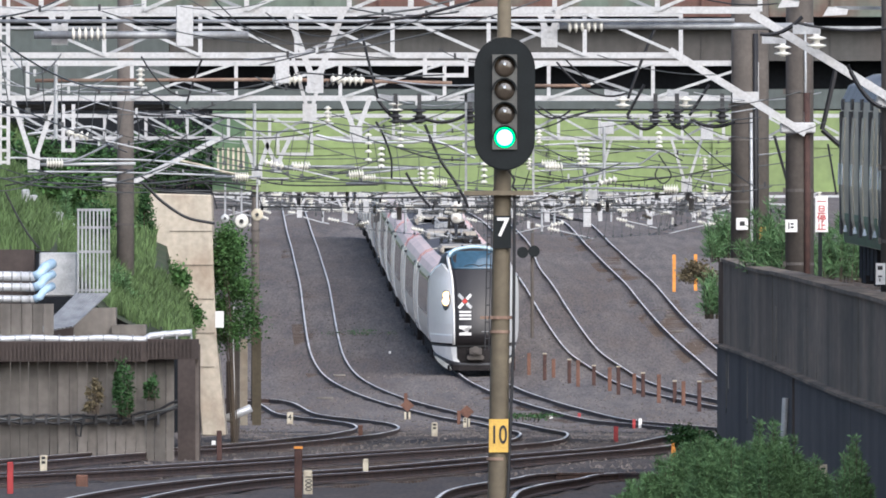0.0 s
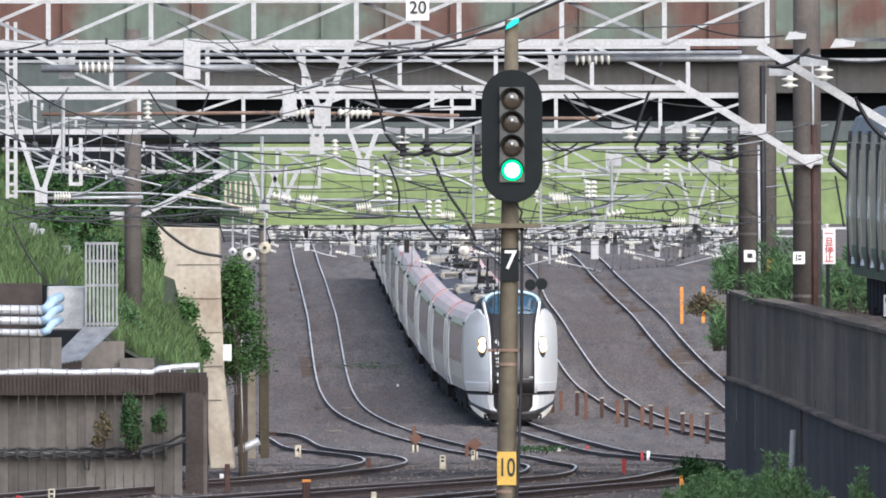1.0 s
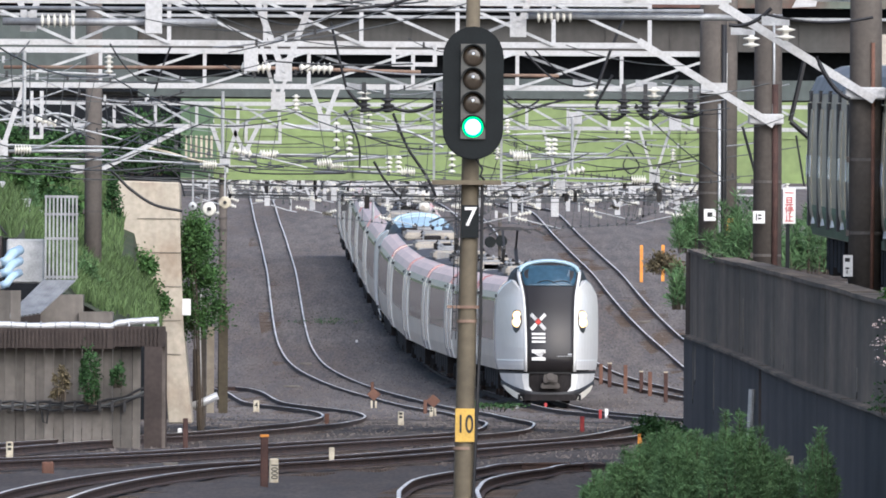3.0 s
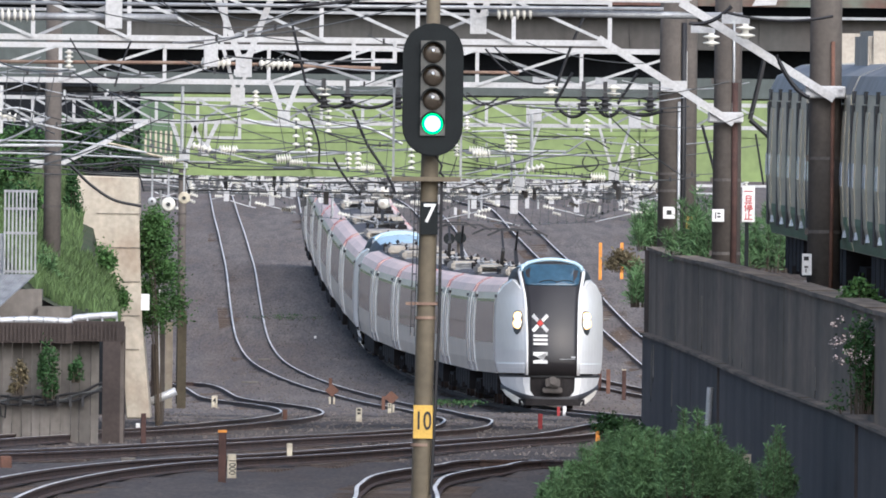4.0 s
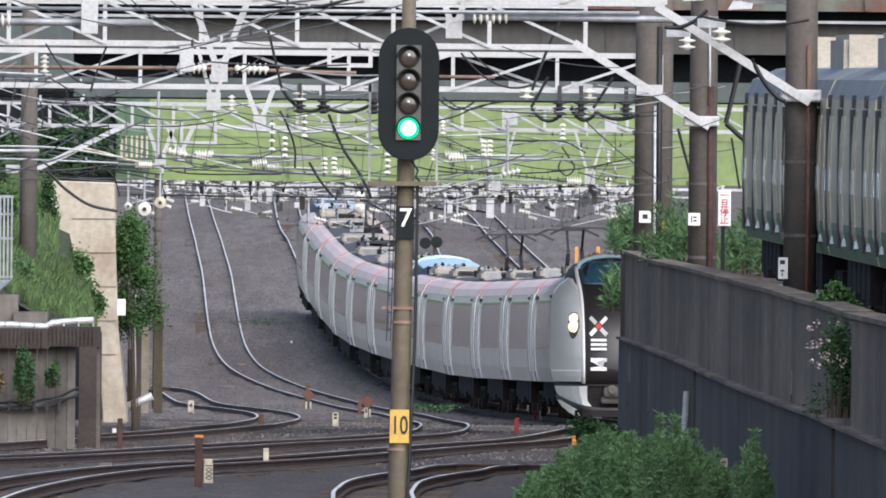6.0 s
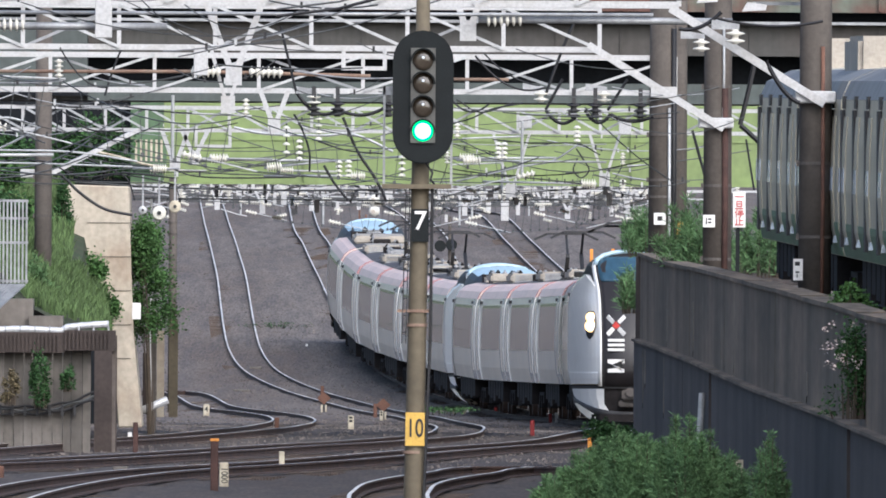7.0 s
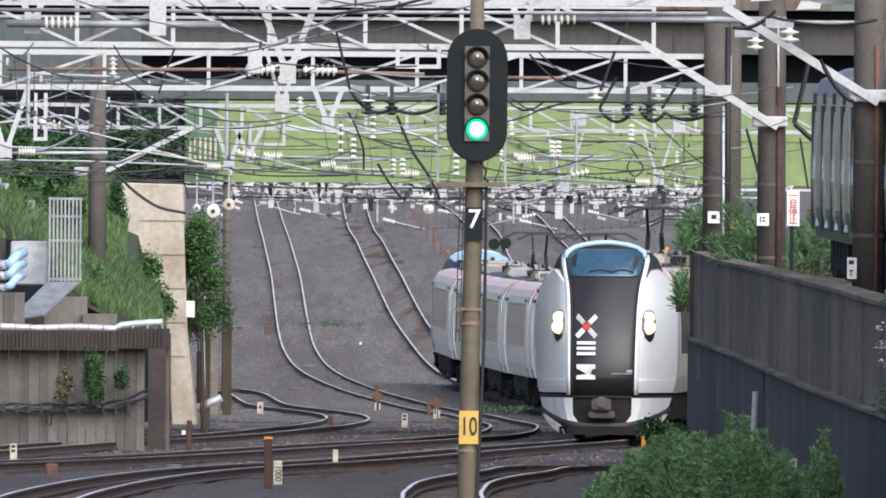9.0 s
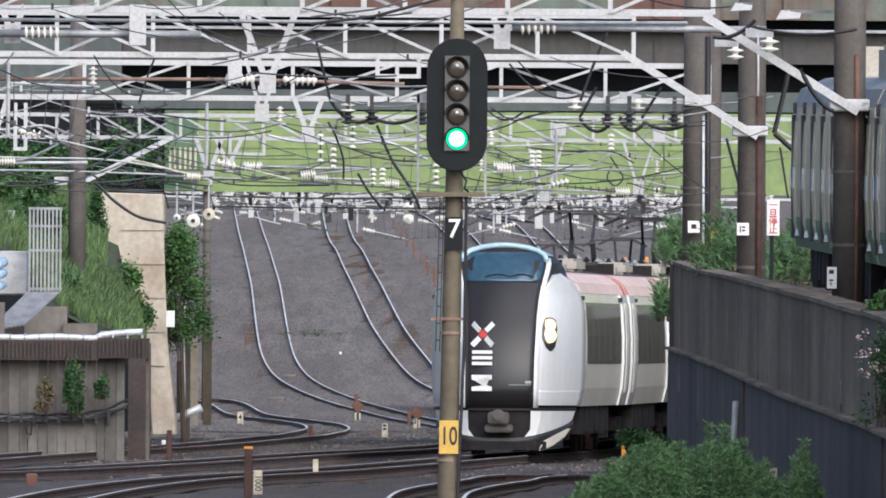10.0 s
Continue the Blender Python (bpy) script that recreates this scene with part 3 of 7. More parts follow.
def cab_nose(th):
    # black centre panel and windscreen bubble
    bm = bmesh.new()
    skin(bm, [[(u * panel_w(z), z) for u in across(-1, 1, 12)] for z in PANEL_Z])
    part("front_panel", bm, TBLACK, th, "glossy black centre panel", True)
    bm = bmesh.new()
    skin(bm, [[(u * (panel_w(z) - 0.05) * s, z) for u in across(-1, 1, 10)] for z, s in ((3.36, 0.93), (3.41, 1), (3.6, 1), (3.75, 1), (3.87, 0.97), (3.94, 0.9))], 0.012, 0.02)
    part("windscreen", bm, GLASS, th, "blue-tinted curved windscreen", True)
    for a in (-0.35, 0.1):
        bm = bmesh.new()
        pts = [(a + 0.5 * t, 3.45 + 0.06 * math.sin(t * 3)) for t in across(0, 1, 5)]
        sweep(bm, [(x, nose_y(x, z) - 0.03, z) for x, z in pts], 0.012, 5)
        part("wiper", bm, CABLE, th, "black windscreen wiper")
    # white arch round the panel
    bm = bmesh.new()
    zs = [0.92, 1.3, 1.8, 2.3, 2.7, 3.0, 3.2, 3.4, 3.6, 3.72, 3.82]
    for s in (-1, 1):
        skin(bm, [[(s * (panel_w(z) + u), z) for u in (0.0, 0.045, 0.09)] for z in zs], 0.035)
    arch = [(panel_w(z), z) for z in PANEL_Z[9:]]
    arch = arch + [(0.0, 4.065)] + [(-x, z) for x, z in reversed(arch)]
    rim = bmesh.new()
    sweep(rim, [(x, nose_y(x, z) - 0.02, z + 0.005) for x, z in arch], 0.055, 8)
    part("roof_rim", rim, TBLUE, th, "pale blue rim above the windscreen", True)
    part("white_arch", bm, TWHITE, th, "white frame arching over the windscreen", True)
    # roof of the cab, running back
    bm = bmesh.new()
    rows = []
    for y, k, dz in ((None, 1, 0), (-7.4, 1.0, 0.0), (-6.4, 0.98, -0.03), (-5.2, 0.9, -0.12), (-4.2, 0.8, -0.3)):
        ring = []
        for x, z in [(panel_w(q) + 0.07, q) for q in (3.15, 3.4, 3.6, 3.75, 3.87, 3.96, 4.02)] + [(0, 4.06)]:
            wide = 1 if y is None else 1 + 0.7 * max(0, 3.95 - z)
            ring.append((x * k * wide, (nose_y(x, z) + 0.05) if y is None else y, z + dz))
        ring = ring + [(-x, y2, z) for x, y2, z in reversed(ring[:-1])]
        rows.append([bm.verts.new(p) for p in ring])
    for a, b in zip(rows, rows[1:]):
        for k in range(len(a) - 1):
            bm.faces.new([a[k], a[k + 1], b[k + 1], b[k]]).material_index = 1 if max(a[k].co.z, a[k + 1].co.z) < 3.9 else 0
    bm.faces.new(rows[-1])
    part("cab_roof", bm, (TBLUE, SIDEGLASS), th, "pale blue raised cab roof over dark glazed sides")
    for s in (-1, 1):
        bm = bmesh.new()
        cols = []
        for z in (3.15, 3.3, 3.45, 3.6, 3.72, 3.82):
            y0 = nose_y(panel_w(z) + 0.07, z) + 0.05
            cols.append([(s * ((panel_w(z) + 0.07) * (1 + 0.7 * max(0, 3.95 - z) * d / (-7.4 - y0)) + 0.02), y0 + d, z) for d in (0.04, 0.3, 0.6, 0.6 + 0.9 * (3.9 - z))])
        for p, q in zip(cols, cols[1:]):
            for k in range(3):
                bm.faces.new([bm.verts.new(c) for c in (p[k], p[k + 1], q[k + 1], q[k])])
        bmesh.ops.remove_doubles(bm, verts=bm.verts[:], dist=0.001)
        bmesh.ops.solidify(bm, geom=bm.faces[:], thickness=0.015)
        part("quarter_window", bm, SIDEGLASS, th, "dark side window of the cab")
        # white cheek from the panel round to the side wall
        bm = bmesh.new()
        prof_z, prof_x = [p[1] for p in SIDE + SHOULDER[1:]], [p[0] + 0.014 for p in SIDE + SHOULDER[1:]]
        rows = []
        for z, o, rise in ((0.97, 1.40, 0), (1.1, 1.44, 0), (1.22, 1.452, 0), (1.26, 1.462, 0), (1.6, 1.478, 0), (2.0, 1.48, 0), (2.4, 1.48, 0), (2.75, 1.47, 0.02), (3.0, 1.44, 0.05), (3.06, 1.40, 0.09), (3.13, 1.26, 0.24), (3.17, 1.08, 0.36)):
            i, row = panel_w(z) + 0.05, []
            for x in across(i, o - 0.02, 8):
                f = (x - i) / (o - i)
                out = 0.03 if 1.0 < z < 1.24 else 0.0
                row.append(bm.verts.new((s * x, nose_y(x, z) - out, z + rise * f)))
            row += [bm.verts.new((s * o, min(-6.5, nose_y(o, z) + q), z + rise)) for q in (0.15, 0.45)]
            row.append(bm.verts.new((s * min(o, float(np.interp(z + rise, prof_z, prof_x)) + 0.004), -6.3, z + rise)))
            rows.append(row)
        for a, b in zip(rows, rows[1:]):
            for k in range(len(a) - 1):
                bm.faces.new([a[k], a[k + 1], b[k + 1], b[k]])
        top = rows[-1]
        foot = [bm.verts.new((v.co.x * 0.5, v.co.y + 0.3, v.co.z - 0.05)) for v in top]
        for k in range(len(top) - 1):
            bm.faces.new([top[k], top[k + 1], foot[k + 1], foot[k]])
        part("cheek", bm, TWHITE, th, "glossy white faceted nose cheek")
        # lamp cluster
        bm = bmesh.new()
        rows = [[(s * (0.93 + c + u * w), z) for u in across(-1, 1, 4)] for z, w, c in ((2.02, 0.02, 0.03), (2.1, 0.08, 0.02), (2.28, 0.13, 0), (2.5, 0.125, 0), (2.62, 0.1, 0), (2.67, 0.05, -0.01))]
        skin(bm, rows, 0.02)
        lamp = part("headlight", bm, TBLACK, th, "dark almond-shaped lamp cluster")
        for z, r in ((2.32, 0.145), (2.52, 0.125)):
            bm = bmesh.new()
            y = nose_y(0.93, z) - 0.1
            sweep(bm, [(s * 0.93, y + 0.02, z), (s * 0.93, y - 0.03, z), (s * 0.93, y - 0.055, z)], [r, r, r * 0.75], 16)
            part("bulb", bm, HEADLIGHT, lamp, "lit warm lamp")
            bm = bmesh.new()
            sweep(bm, [(s * 0.93, y - 0.05, z), (s * 0.93, y - 0.07, z)], [r * 0.7, r * 0.55], 14)
            part("bulb_core", bm, HEADSOFT, lamp, "bright white lamp core")
        # lower white skirt plates
        bm = bmesh.new()
        rows = [[(s * x, z) for x in across(i, o, 4)] for z, i, o in ((0.86, 0.61, 1.36), (0.7, 0.61, 1.32), (0.5, 0.6, 1.15), (0.36, 0.5, 0.9), (0.31, 0.46, 0.7))]
        skin(bm, rows, 0.0)
        part("skirt", bm, TWHITE, th, "white lower skirt plate")
        bm = bmesh.new()
        rows = [[(s * x, z) for x in across(i, o, 3)] for z, i, o in ((0.52, 1.24, 1.3), (0.36, 0.98, 1.2), (0.2, 0.72, 1.02), (0.1, 0.6, 0.85))]
        skin(bm, rows, 0.12)
        part("plough_wing", bm, TGREY, th, "grey edge of the snow plough")
    bm = bmesh.new()
    skin(bm, [[(x, z) for x in across(-1.38, 1.38, 14)] for z in (0.865, 0.93)], -0.02)
    part("joint_line", bm, INK, th, "black joint above the skirt")
    bm = bmesh.new()
    skin(bm, [[(x, z) for x in across(-0.62, 0.62, 4)] for z in (0.2, 0.5, 0.86)], -0.12)
    part("coupler_recess", bm, UNDER, th, "black coupler recess")
    bm = bmesh.new()
    box(bm, -0.27, 0.27, -10.05, -9.75, 0.44, 0.6)
    box(bm, -0.2, 0.2, -10.2, -9.7, 0.6, 0.84)
    sweep(bm, [(0, -10.26, 0.77), (0, -10.1, 0.77)], 0.13, 12)
    bmesh.ops.bevel(bm, geom=bm.edges[:], offset=0.03, segments=2, affect="EDGES")
    part("coupler", bm, COUPLER, th, "dusty dark grey coupler")
    bm = bmesh.new()
    skin(bm, [[(x, z) for x in across(-0.9, 0.9, 10)] for z in (0.1, 0.17, 0.27)], 0.14)
    part("snow_plough", bm, UNDER, th, "dark steel snow plough")
    bm = bmesh.new()
    skin(bm, [[(x, 0.25 + dz + 0.34 * (abs(x) / 1.33) ** 2.6) for x in across(-1.33, 1.33, 16)] for dz in (-0.08, 0.0, 0.08)], 0.07)
    part("bumper", bm, DARK, th, "dark grey bumper sweeping round the nose", True)
    # marking on the panel as plain shapes: a slanted block, three bars, four corner blocks
    bm = bmesh.new()
    y = nose_y(-0.3, 1.4) - 0.03
    prism(bm, [(-0.53, 1.24), (-0.14, 1.24), (-0.14, 1.32), (-0.44, 1.42), (-0.14, 1.46), (-0.14, 1.55), (-0.53, 1.55), (-0.53, 1.46), (-0.24, 1.36), (-0.53, 1.32)], y, y + 0.02)
    for z0 in (1.74, 1.85, 1.96):
        box(bm, -0.53, -0.14, nose_y(-0.3, z0) - 0.05, nose_y(-0.3, z0) - 0.012, z0, z0 + 0.065)
    for a, b in (((-0.54, 2.12), (-0.4, 2.27)), ((-0.14, 2.12), (-0.28, 2.27)), ((-0.54, 2.55), (-0.4, 2.4)), ((-0.14, 2.55), (-0.28, 2.4))):
        beam(bm, (a[0], nose_y(a[0], a[1]) - 0.02, a[1]), (b[0], nose_y(b[0], b[1]) - 0.02, b[1]), 0.02, 0.1)
    mark = part("white_marking", bm, SIGNW, th, "white blocks of the train marking")
    bm = bmesh.new()
    y = nose_y(-0.34, 2.33) - 0.02
    prism(bm, [(-0.34, 2.24), (-0.25, 2.335), (-0.34, 2.43), (-0.43, 2.335)], y - 0.01, y + 0.01)
    part("red_diamond", bm, TRED, mark, "small red diamond")
    bm = bmesh.new()
    box(bm, 0.18, 0.62, nose_y(0.4, 1.36) - 0.02, nose_y(0.4, 1.36) + 0.01, 1.355, 1.37)
    box(bm, 0.5, 0.62, nose_y(0.5, 1.4) - 0.02, nose_y(0.5, 1.4) + 0.01, 1.39, 1.44)
    part("small_marking", bm, GALV, th, "faint grey marking")


CAR_TYPES = {"cab": train_car("cab", "white-nosed express train cab car with black panel and lit headlights"),
             "plain": train_car("plain", "silver-grey express train car with white ends and red roof edge"),
             "panto": train_car("panto", "silver-grey express train car with pantographs on its roof")}
ORDER = [("cab", 0), ("panto", 0), ("plain", 0), ("panto", 0), ("plain", 0), ("cab", 1), ("cab", 0), ("panto", 0), ("plain", 0), ("panto", 0), ("plain", 0), ("cab", 1)]
used, CARS = set(), []
for kind, rev in ORDER:
    if kind in used:
        CARS.append((copy_thing(CAR_TYPES[kind], pose(0, 0, 0)), rev))
    else:
        used.add(kind)
        CARS.append((CAR_TYPES[kind], rev))
rail_pts = np.array([(p.x, p.y, grade(p.y)) for p in main_line])
rail_s = np.concatenate([[0], np.cumsum(np.linalg.norm(np.diff(rail_pts, axis=0), axis=1))])
START = float(np.interp(-741.0, -rail_pts[:, 1], rail_s))
SPEED = 29.85


def on_rail(s):
    return Vector([float(np.interp(s, rail_s, rail_pts[:, k])) for k in range(3)])


def car_pose(i, rev, t):
    c = START + SPEED * t - 10 - 20 * i
    a, b = on_rail(c + 7), on_rail(c - 7)
    y = (b - a).normalized()
    if rev:
        y = -y
    x = y.cross(Vector((0, 0, 1))).normalized()
    z = x.cross(y)
    m = Matrix((x, y, z)).transposed().to_4x4()
    m.translation = (a + b) / 2
    return m



# ---- overbridges ----
def make_lime_bridge():
    D = 560
    th = thing("green_road_bridge", "lime-green plate girder bridge crossing the tracks", "bridge")
    bm = bmesh.new()
    box(bm, -4.826, 40, D, D + 0.3, 5.224, 8.239)
    part("girder", bm, LIME, th, "faded lime-green steel girder")
    bm = bmesh.new()
    box(bm, -5.641, -4.826 - 0.02, D + 0.05, D + 0.35, 5.224, 8.239)
    part("end_panel", bm, DGREEN, th, "darker green end panel")
    # near-black sheet paints the shade beside the bridge
    bm = bmesh.new()
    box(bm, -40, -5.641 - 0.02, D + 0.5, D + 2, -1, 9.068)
    part("side_wall", bm, SHADEPAINT, th, "side wall painted near-black for shade under the bridge")
    for x in range(-2, 39, 4):
        bm = bmesh.new()
        box(bm, x + 0.6, x + 0.63, D - 0.12, D, 5.266, 8.239)
        part("stiffener", bm, LIME, th)
    for z, h, d in ((5.197, 0.05, 0.2), (6.275, 0.03, 0.03)):
        bm = bmesh.new()
        box(bm, -5.641, 40, D - d, D + 0.25, z, z + h)
        part("flange", bm, LIME, th)
    bm = bmesh.new()
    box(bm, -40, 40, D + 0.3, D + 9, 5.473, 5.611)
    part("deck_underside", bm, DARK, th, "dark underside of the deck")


def make_grey_bridge():
    D = 496
    th = thing("grey_rail_bridge", "weathered grey-green steel bridge with rusty upper girder", "bridge")

    def slab(name, x0, x1, y0, z0, z1, m, label="", depth=0.4):
        bm = bmesh.new()
        box(bm, x0, x1, y0, y0 + depth, z0, z1)
        return part(name, bm, m, th, label)
    slab("lower_girder", -5.928, 40, D, 6.837, 7.266, BRIDGE, "grey-green lower girder")
    # shade of the recess and of the gap above is painted near-black
    slab("recess", -5.928, 40, D + 1.2, 6.874, 8.833, SHADEPAINT, "girder recess painted near-black for its shade")
    slab("middle_girder", -5.928, 40, D, 7.878, 8.564, BRIDGE2, "faded grey middle girder")
    slab("box_girder", -40, -5.928 - 0.01, D - 0.3, 7.021, 8.589, BRIDGE, "plain grey-green box girder", 1.2)
    slab("shadow_gap", -40, 40, D + 0.8, 8.466, 8.956, SHADEPAINT)
    slab("upper_girder", -40, 40, D - 0.1, 8.833, 10.915, RUSTGIRDER, "rust-streaked green upper girder")
    slab("ledge", -40, 40, D - 0.35, 8.564, 8.625, GALV)
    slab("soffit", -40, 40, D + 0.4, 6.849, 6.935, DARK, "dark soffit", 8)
    for i in range(-14, 15):
        x = i * 1.4
        slab("stiffener", x, x + 0.06, D - 0.22, 8.858, 10.915, RUSTGIRDER, depth=0.12)
        if x > -5.928:
            slab("web_plate", x, x + 0.04, D - 0.05, 7.903, 8.54, BRIDGE2, depth=0.05)
        elif i % 3 == 0:
            slab("web_seam", x, x + 0.05, D - 0.34, 7.045, 8.564, BRIDGE, depth=0.04)


make_lime_bridge()
make_grey_bridge()

# far bank that closes the view
bm = bmesh.new()
verts_x = [-500 + 20 * i for i in range(51)]
rng = random.Random(2)
prism(bm, [(-600, 0)] + [(x, 22 + rng.uniform(-4, 5)) for x in verts_x] + [(600, 0)], 1405, 1500)
tagged(part("backdrop", bm, BACKDROP), "dark wooded hillside in the far distance", "backdrop", kind="structure")


# ---- catenary gantries ----
def insulator(parent, a, b, n=6, r=0.11):
    bm = bmesh.new()
    disc_stack(bm, a, b, n, r * 0.4, r)
    return part("insulator", bm, PORC, parent, "cream ribbed porcelain insulator", True)


def v_hanger(th, x, D, z0, z1, spread, w=0.09):
    bm = bmesh.new()
    for s in (-1, 1):
        beam(bm, (x + s * spread, D - 0.2, z0), (x + s * 0.05, D - 0.2, z1 + 0.25), 0.06, w)
    box(bm, x - 0.12, x + 0.12, D - 0.24, D - 0.16, z1, z1 + 0.3)
    for k in range(3):
        box(bm, x - 0.02, x + 0.02, D - 0.26, D - 0.24, z1 + 0.05 + 0.09 * k, z1 + 0.08 + 0.09 * k)
    part("v_hanger", bm, WHITE, th, "white V-shaped drop bracket")


def gantry(D, zb, zt, x0, x1, panel, thick, label, hangers=(), slope=1):
    """A white lattice beam across the tracks from x0 to x1: chords, uprights and slanting braces, in two planes."""
    th = thing("catenary_gantry", label, "catenary gantry", "gantries over the tracks")
    for dy in (0.0, 0.5):
        for z in (zb, zt):
            bm = bmesh.new()
            box(bm, x0, x1, D + dy, D + dy + 0.06, z - thick / 2, z + thick / 2)
            box(bm, x0, x1, D + dy + 0.06, D + dy + 0.12, z - thick / 2, z - thick / 2 + 0.015)
            part("chord", bm, WHITE, th)
    n = max(2, round((x1 - x0) / panel))
    for i in range(n + 1):
        x = x0 + (x1 - x0) * i / n
        bm = bmesh.new()
        box(bm, x - 0.035, x + 0.035, D - 0.012, D - 0.002, zb - 0.02, zt + 0.02)
        box(bm, x - 0.035, x - 0.02, D, D + 0.5, zb - 0.03, zb)
        part("upright", bm, WHITE, th)
        if i < n:
            xn = x0 + (x1 - x0) * (i + 1) / n
            a, b = ((x, zb), (xn, zt)) if slope > 0 else ((x, zt), (xn, zb))
            for dy, r in ((-0.03, 1), (0.6, -1))[:1 + i % 2]:
                bm = bmesh.new()
                p, q = (a, b) if r > 0 else ((a[0], b[1]), (b[0], a[1]))
                beam(bm, (p[0], D + dy, p[1]), (q[0], D + dy, q[1]), 0.02, 0.05)
                part("brace", bm, LIGHTGALV if r > 0 else GALV, th)
    for x, z1, spread in hangers:
        v_hanger(th, x, D, zb, z1, spread)
    return th


def pole(x, D, z0, z1, r, label, material=None, bands=()):
    th = thing("catenary_pole", label, "pole", "poles of the overhead line", (x, D, 0))
    bm = bmesh.new()
    sweep(bm, [(0, 0, z0), (0, 0, z1)], [r * 1.06, r * 0.94], 20)
    part("shaft", bm, material or POLE, th, "grimy grey-brown round shaft", True)
    for z in bands:
        bm = bmesh.new()
        sweep(bm, [(0, 0, z), (0, 0, z + 0.05)], r * 1.06, 20)
        box(bm, -r * 1.2, -r, -0.06, 0.06, z - 0.02, z + 0.07)
        part("band", bm, COUPLER, th, "dull steel clamp band")
    return th


def conduit(th, x, y, z0, z1, r, m, label):
    bm = bmesh.new()
    sweep(bm, [(x, y, z0), (x + 0.01, y, (z0 + z1) / 2), (x, y, z1)], r, 8)
    part("conduit", bm, m, th, label, True)


def big_brace(th, a, b, w):
    bm = bmesh.new()
    beam(bm, a, b, w, w * 1.05)
    part("knee_brace", bm, WHITE, th, "white tubular knee brace")
    bm = bmesh.new()
    box(bm, b[0] - 0.43, b[0] + 0.17, b[1] + 0.02, b[1] + 0.75, b[2] + 0.01, b[2] + 0.19)
    bmesh.ops.bevel(bm, geom=bm.edges[:], offset=0.02, segments=1, affect="EDGES")
    for dx in (-0.36, 0.1):
        for dz in (0.05, 0.15):
            sweep(bm, [(b[0] + dx, b[1] + 0.03, b[2] + dz), (b[0] + dx, b[1] - 0.03, b[2] + dz)], 0.02, 6)
    part("clamp", bm, WHITE, th, "white bolted clamp")


g1 = gantry(338, 7.33, 7.981, -12, 4.682, 1.5, 0.1, "broad white lattice gantry with knee brace to a pole",
            [(-5.658, 6.813, 0.16), (-1.886, 6.103, 0.42), (1.569, 6.779, 0.16)])
big_brace(g1, (4.55, 337.6, 7.28), (6.83, 337.6, 5.88), 0.115)
g2 = gantry(391, 7.111, 7.826, -14, 4.064, 1.65, 0.095, "white lattice gantry spanning all the tracks",
            [(-2.278, 5.982, 0.3)], -1)
big_brace(g2, (3.87, 390.6, 7.19), (6.19, 390.6, 5.77), 0.115)
g3 = gantry(440, 6.701, 7.374, -16, 6.04, 2.0, 0.1, "white lattice gantry in front of the grey bridge",
            [(-1.673, 5.875, 0.27), (-7.866, 5.332, 0.42)])
g4 = gantry(520, 6.317, 6.83, -18, 12, 0.95, 0.085, "white lattice gantry below the bridges",
            [(-3.775, 5.546, 0.3), (-4.224, 5.379, 0.3), (3.415, 4.84, 0.42), (5.534, 5.097, 0.35)], -1)
big_brace(g4, (-4.605, 471, 6.079), (-6.568, 470, 5.065), 0.085)
g5 = gantry(600, 6.363, 6.837, -14, 12, 1.1, 0.07, "further white lattice gantry behind the green girder line",
            [(0.081, 5.444, 0.3)])
for D, lab in ((650, "distant white gantry beyond the bridge"), (715, "distant white gantry on the rising line"), (790, "far white gantry on the hill")):
    zb = grade(D) + 6.2
    gantry(D, zb, zb + 0.6, -14, 12, 1.6, 0.07, lab)

p1 = pole(6.71, 338, 2.2, 12, 0.235, "stout grimy catenary pole standing behind the retaining wall", bands=(3.892, 4.977))
conduit(p1, 0.1, -0.25, 2.5, 6.729, 0.03, RUST, "rust-red cable conduit")
p2 = pole(6.092, 391, 2.2, 12, 0.235, "grimy catenary pole with a rusty conduit behind the wall", bands=(6.465, 4.775, 3.52))
conduit(p2, 0.12, -0.24, 2.5, 6.465, 0.055, RUSTDARK, "rust-red cable conduit")
conduit(p2, 0.09, -0.25, 5.885, 7.671, 0.022, LIGHTGALV, "pale cable guard")
p3 = pole(5.801, 440, 2.2, 12, 0.26, "dark catenary pole with cable guard behind the wall", bands=(6.527, 5.875, 5.006, 4.68))
conduit(p3, 0.12, -0.28, 2.5, 6.418, 0.03, LIGHTGALV, "pale cable guard")
conduit(p3, 0.2, -0.22, 2.5, 7.939, 0.05, CABLE, "black feeder cable")
p3b = pole(6.522, 470, 2.2, 12, 0.17, "slim dark pole behind the pair of poles")
p4 = pole(-6.522, 470, 1.0, 9, 0.175, "tapered grimy pole rising from the grassy bank", bands=(5.065, 4.276, 4.914))
p5 = pole(-4.591, 560, -0.4, 5.335, 0.1, "slim brown pole beside the leafy abutment", POLE, bands=(4.229, 3.952, 3.399))

# clamp where the third gantry meets its pole
bm = bmesh.new()
box(bm, 5.562, 6.062, 439.6, 440.4, 6.614, 6.82)
part("clamp", bm, WHITE, g3, "white bolted clamp")


def frame_bracket(D, x0, x1, z0, z1, m, parent):
    bm = bmesh.new()
    for x in (x0, x1):
        box(bm, x - 0.035, x + 0.035, D - 0.1, D - 0.03, z0, z1)
    box(bm, x0 - 0.035, x1 + 0.035, D - 0.098, D - 0.032, z0 - 0.05, z0 + 0.02)
    part("stirrup", bm, m, parent, "square white stirrup bracket")


frame_bracket(391, -0.309, 0.396, 6.783, 7.131, WHITE, g2)
frame_bracket(520, -3.749, -2.979, 5.97, 6.406, WHITE, g4)
frame_bracket(440, -7.301, -7.105, 5.712, 6.581, WHITE, g3)

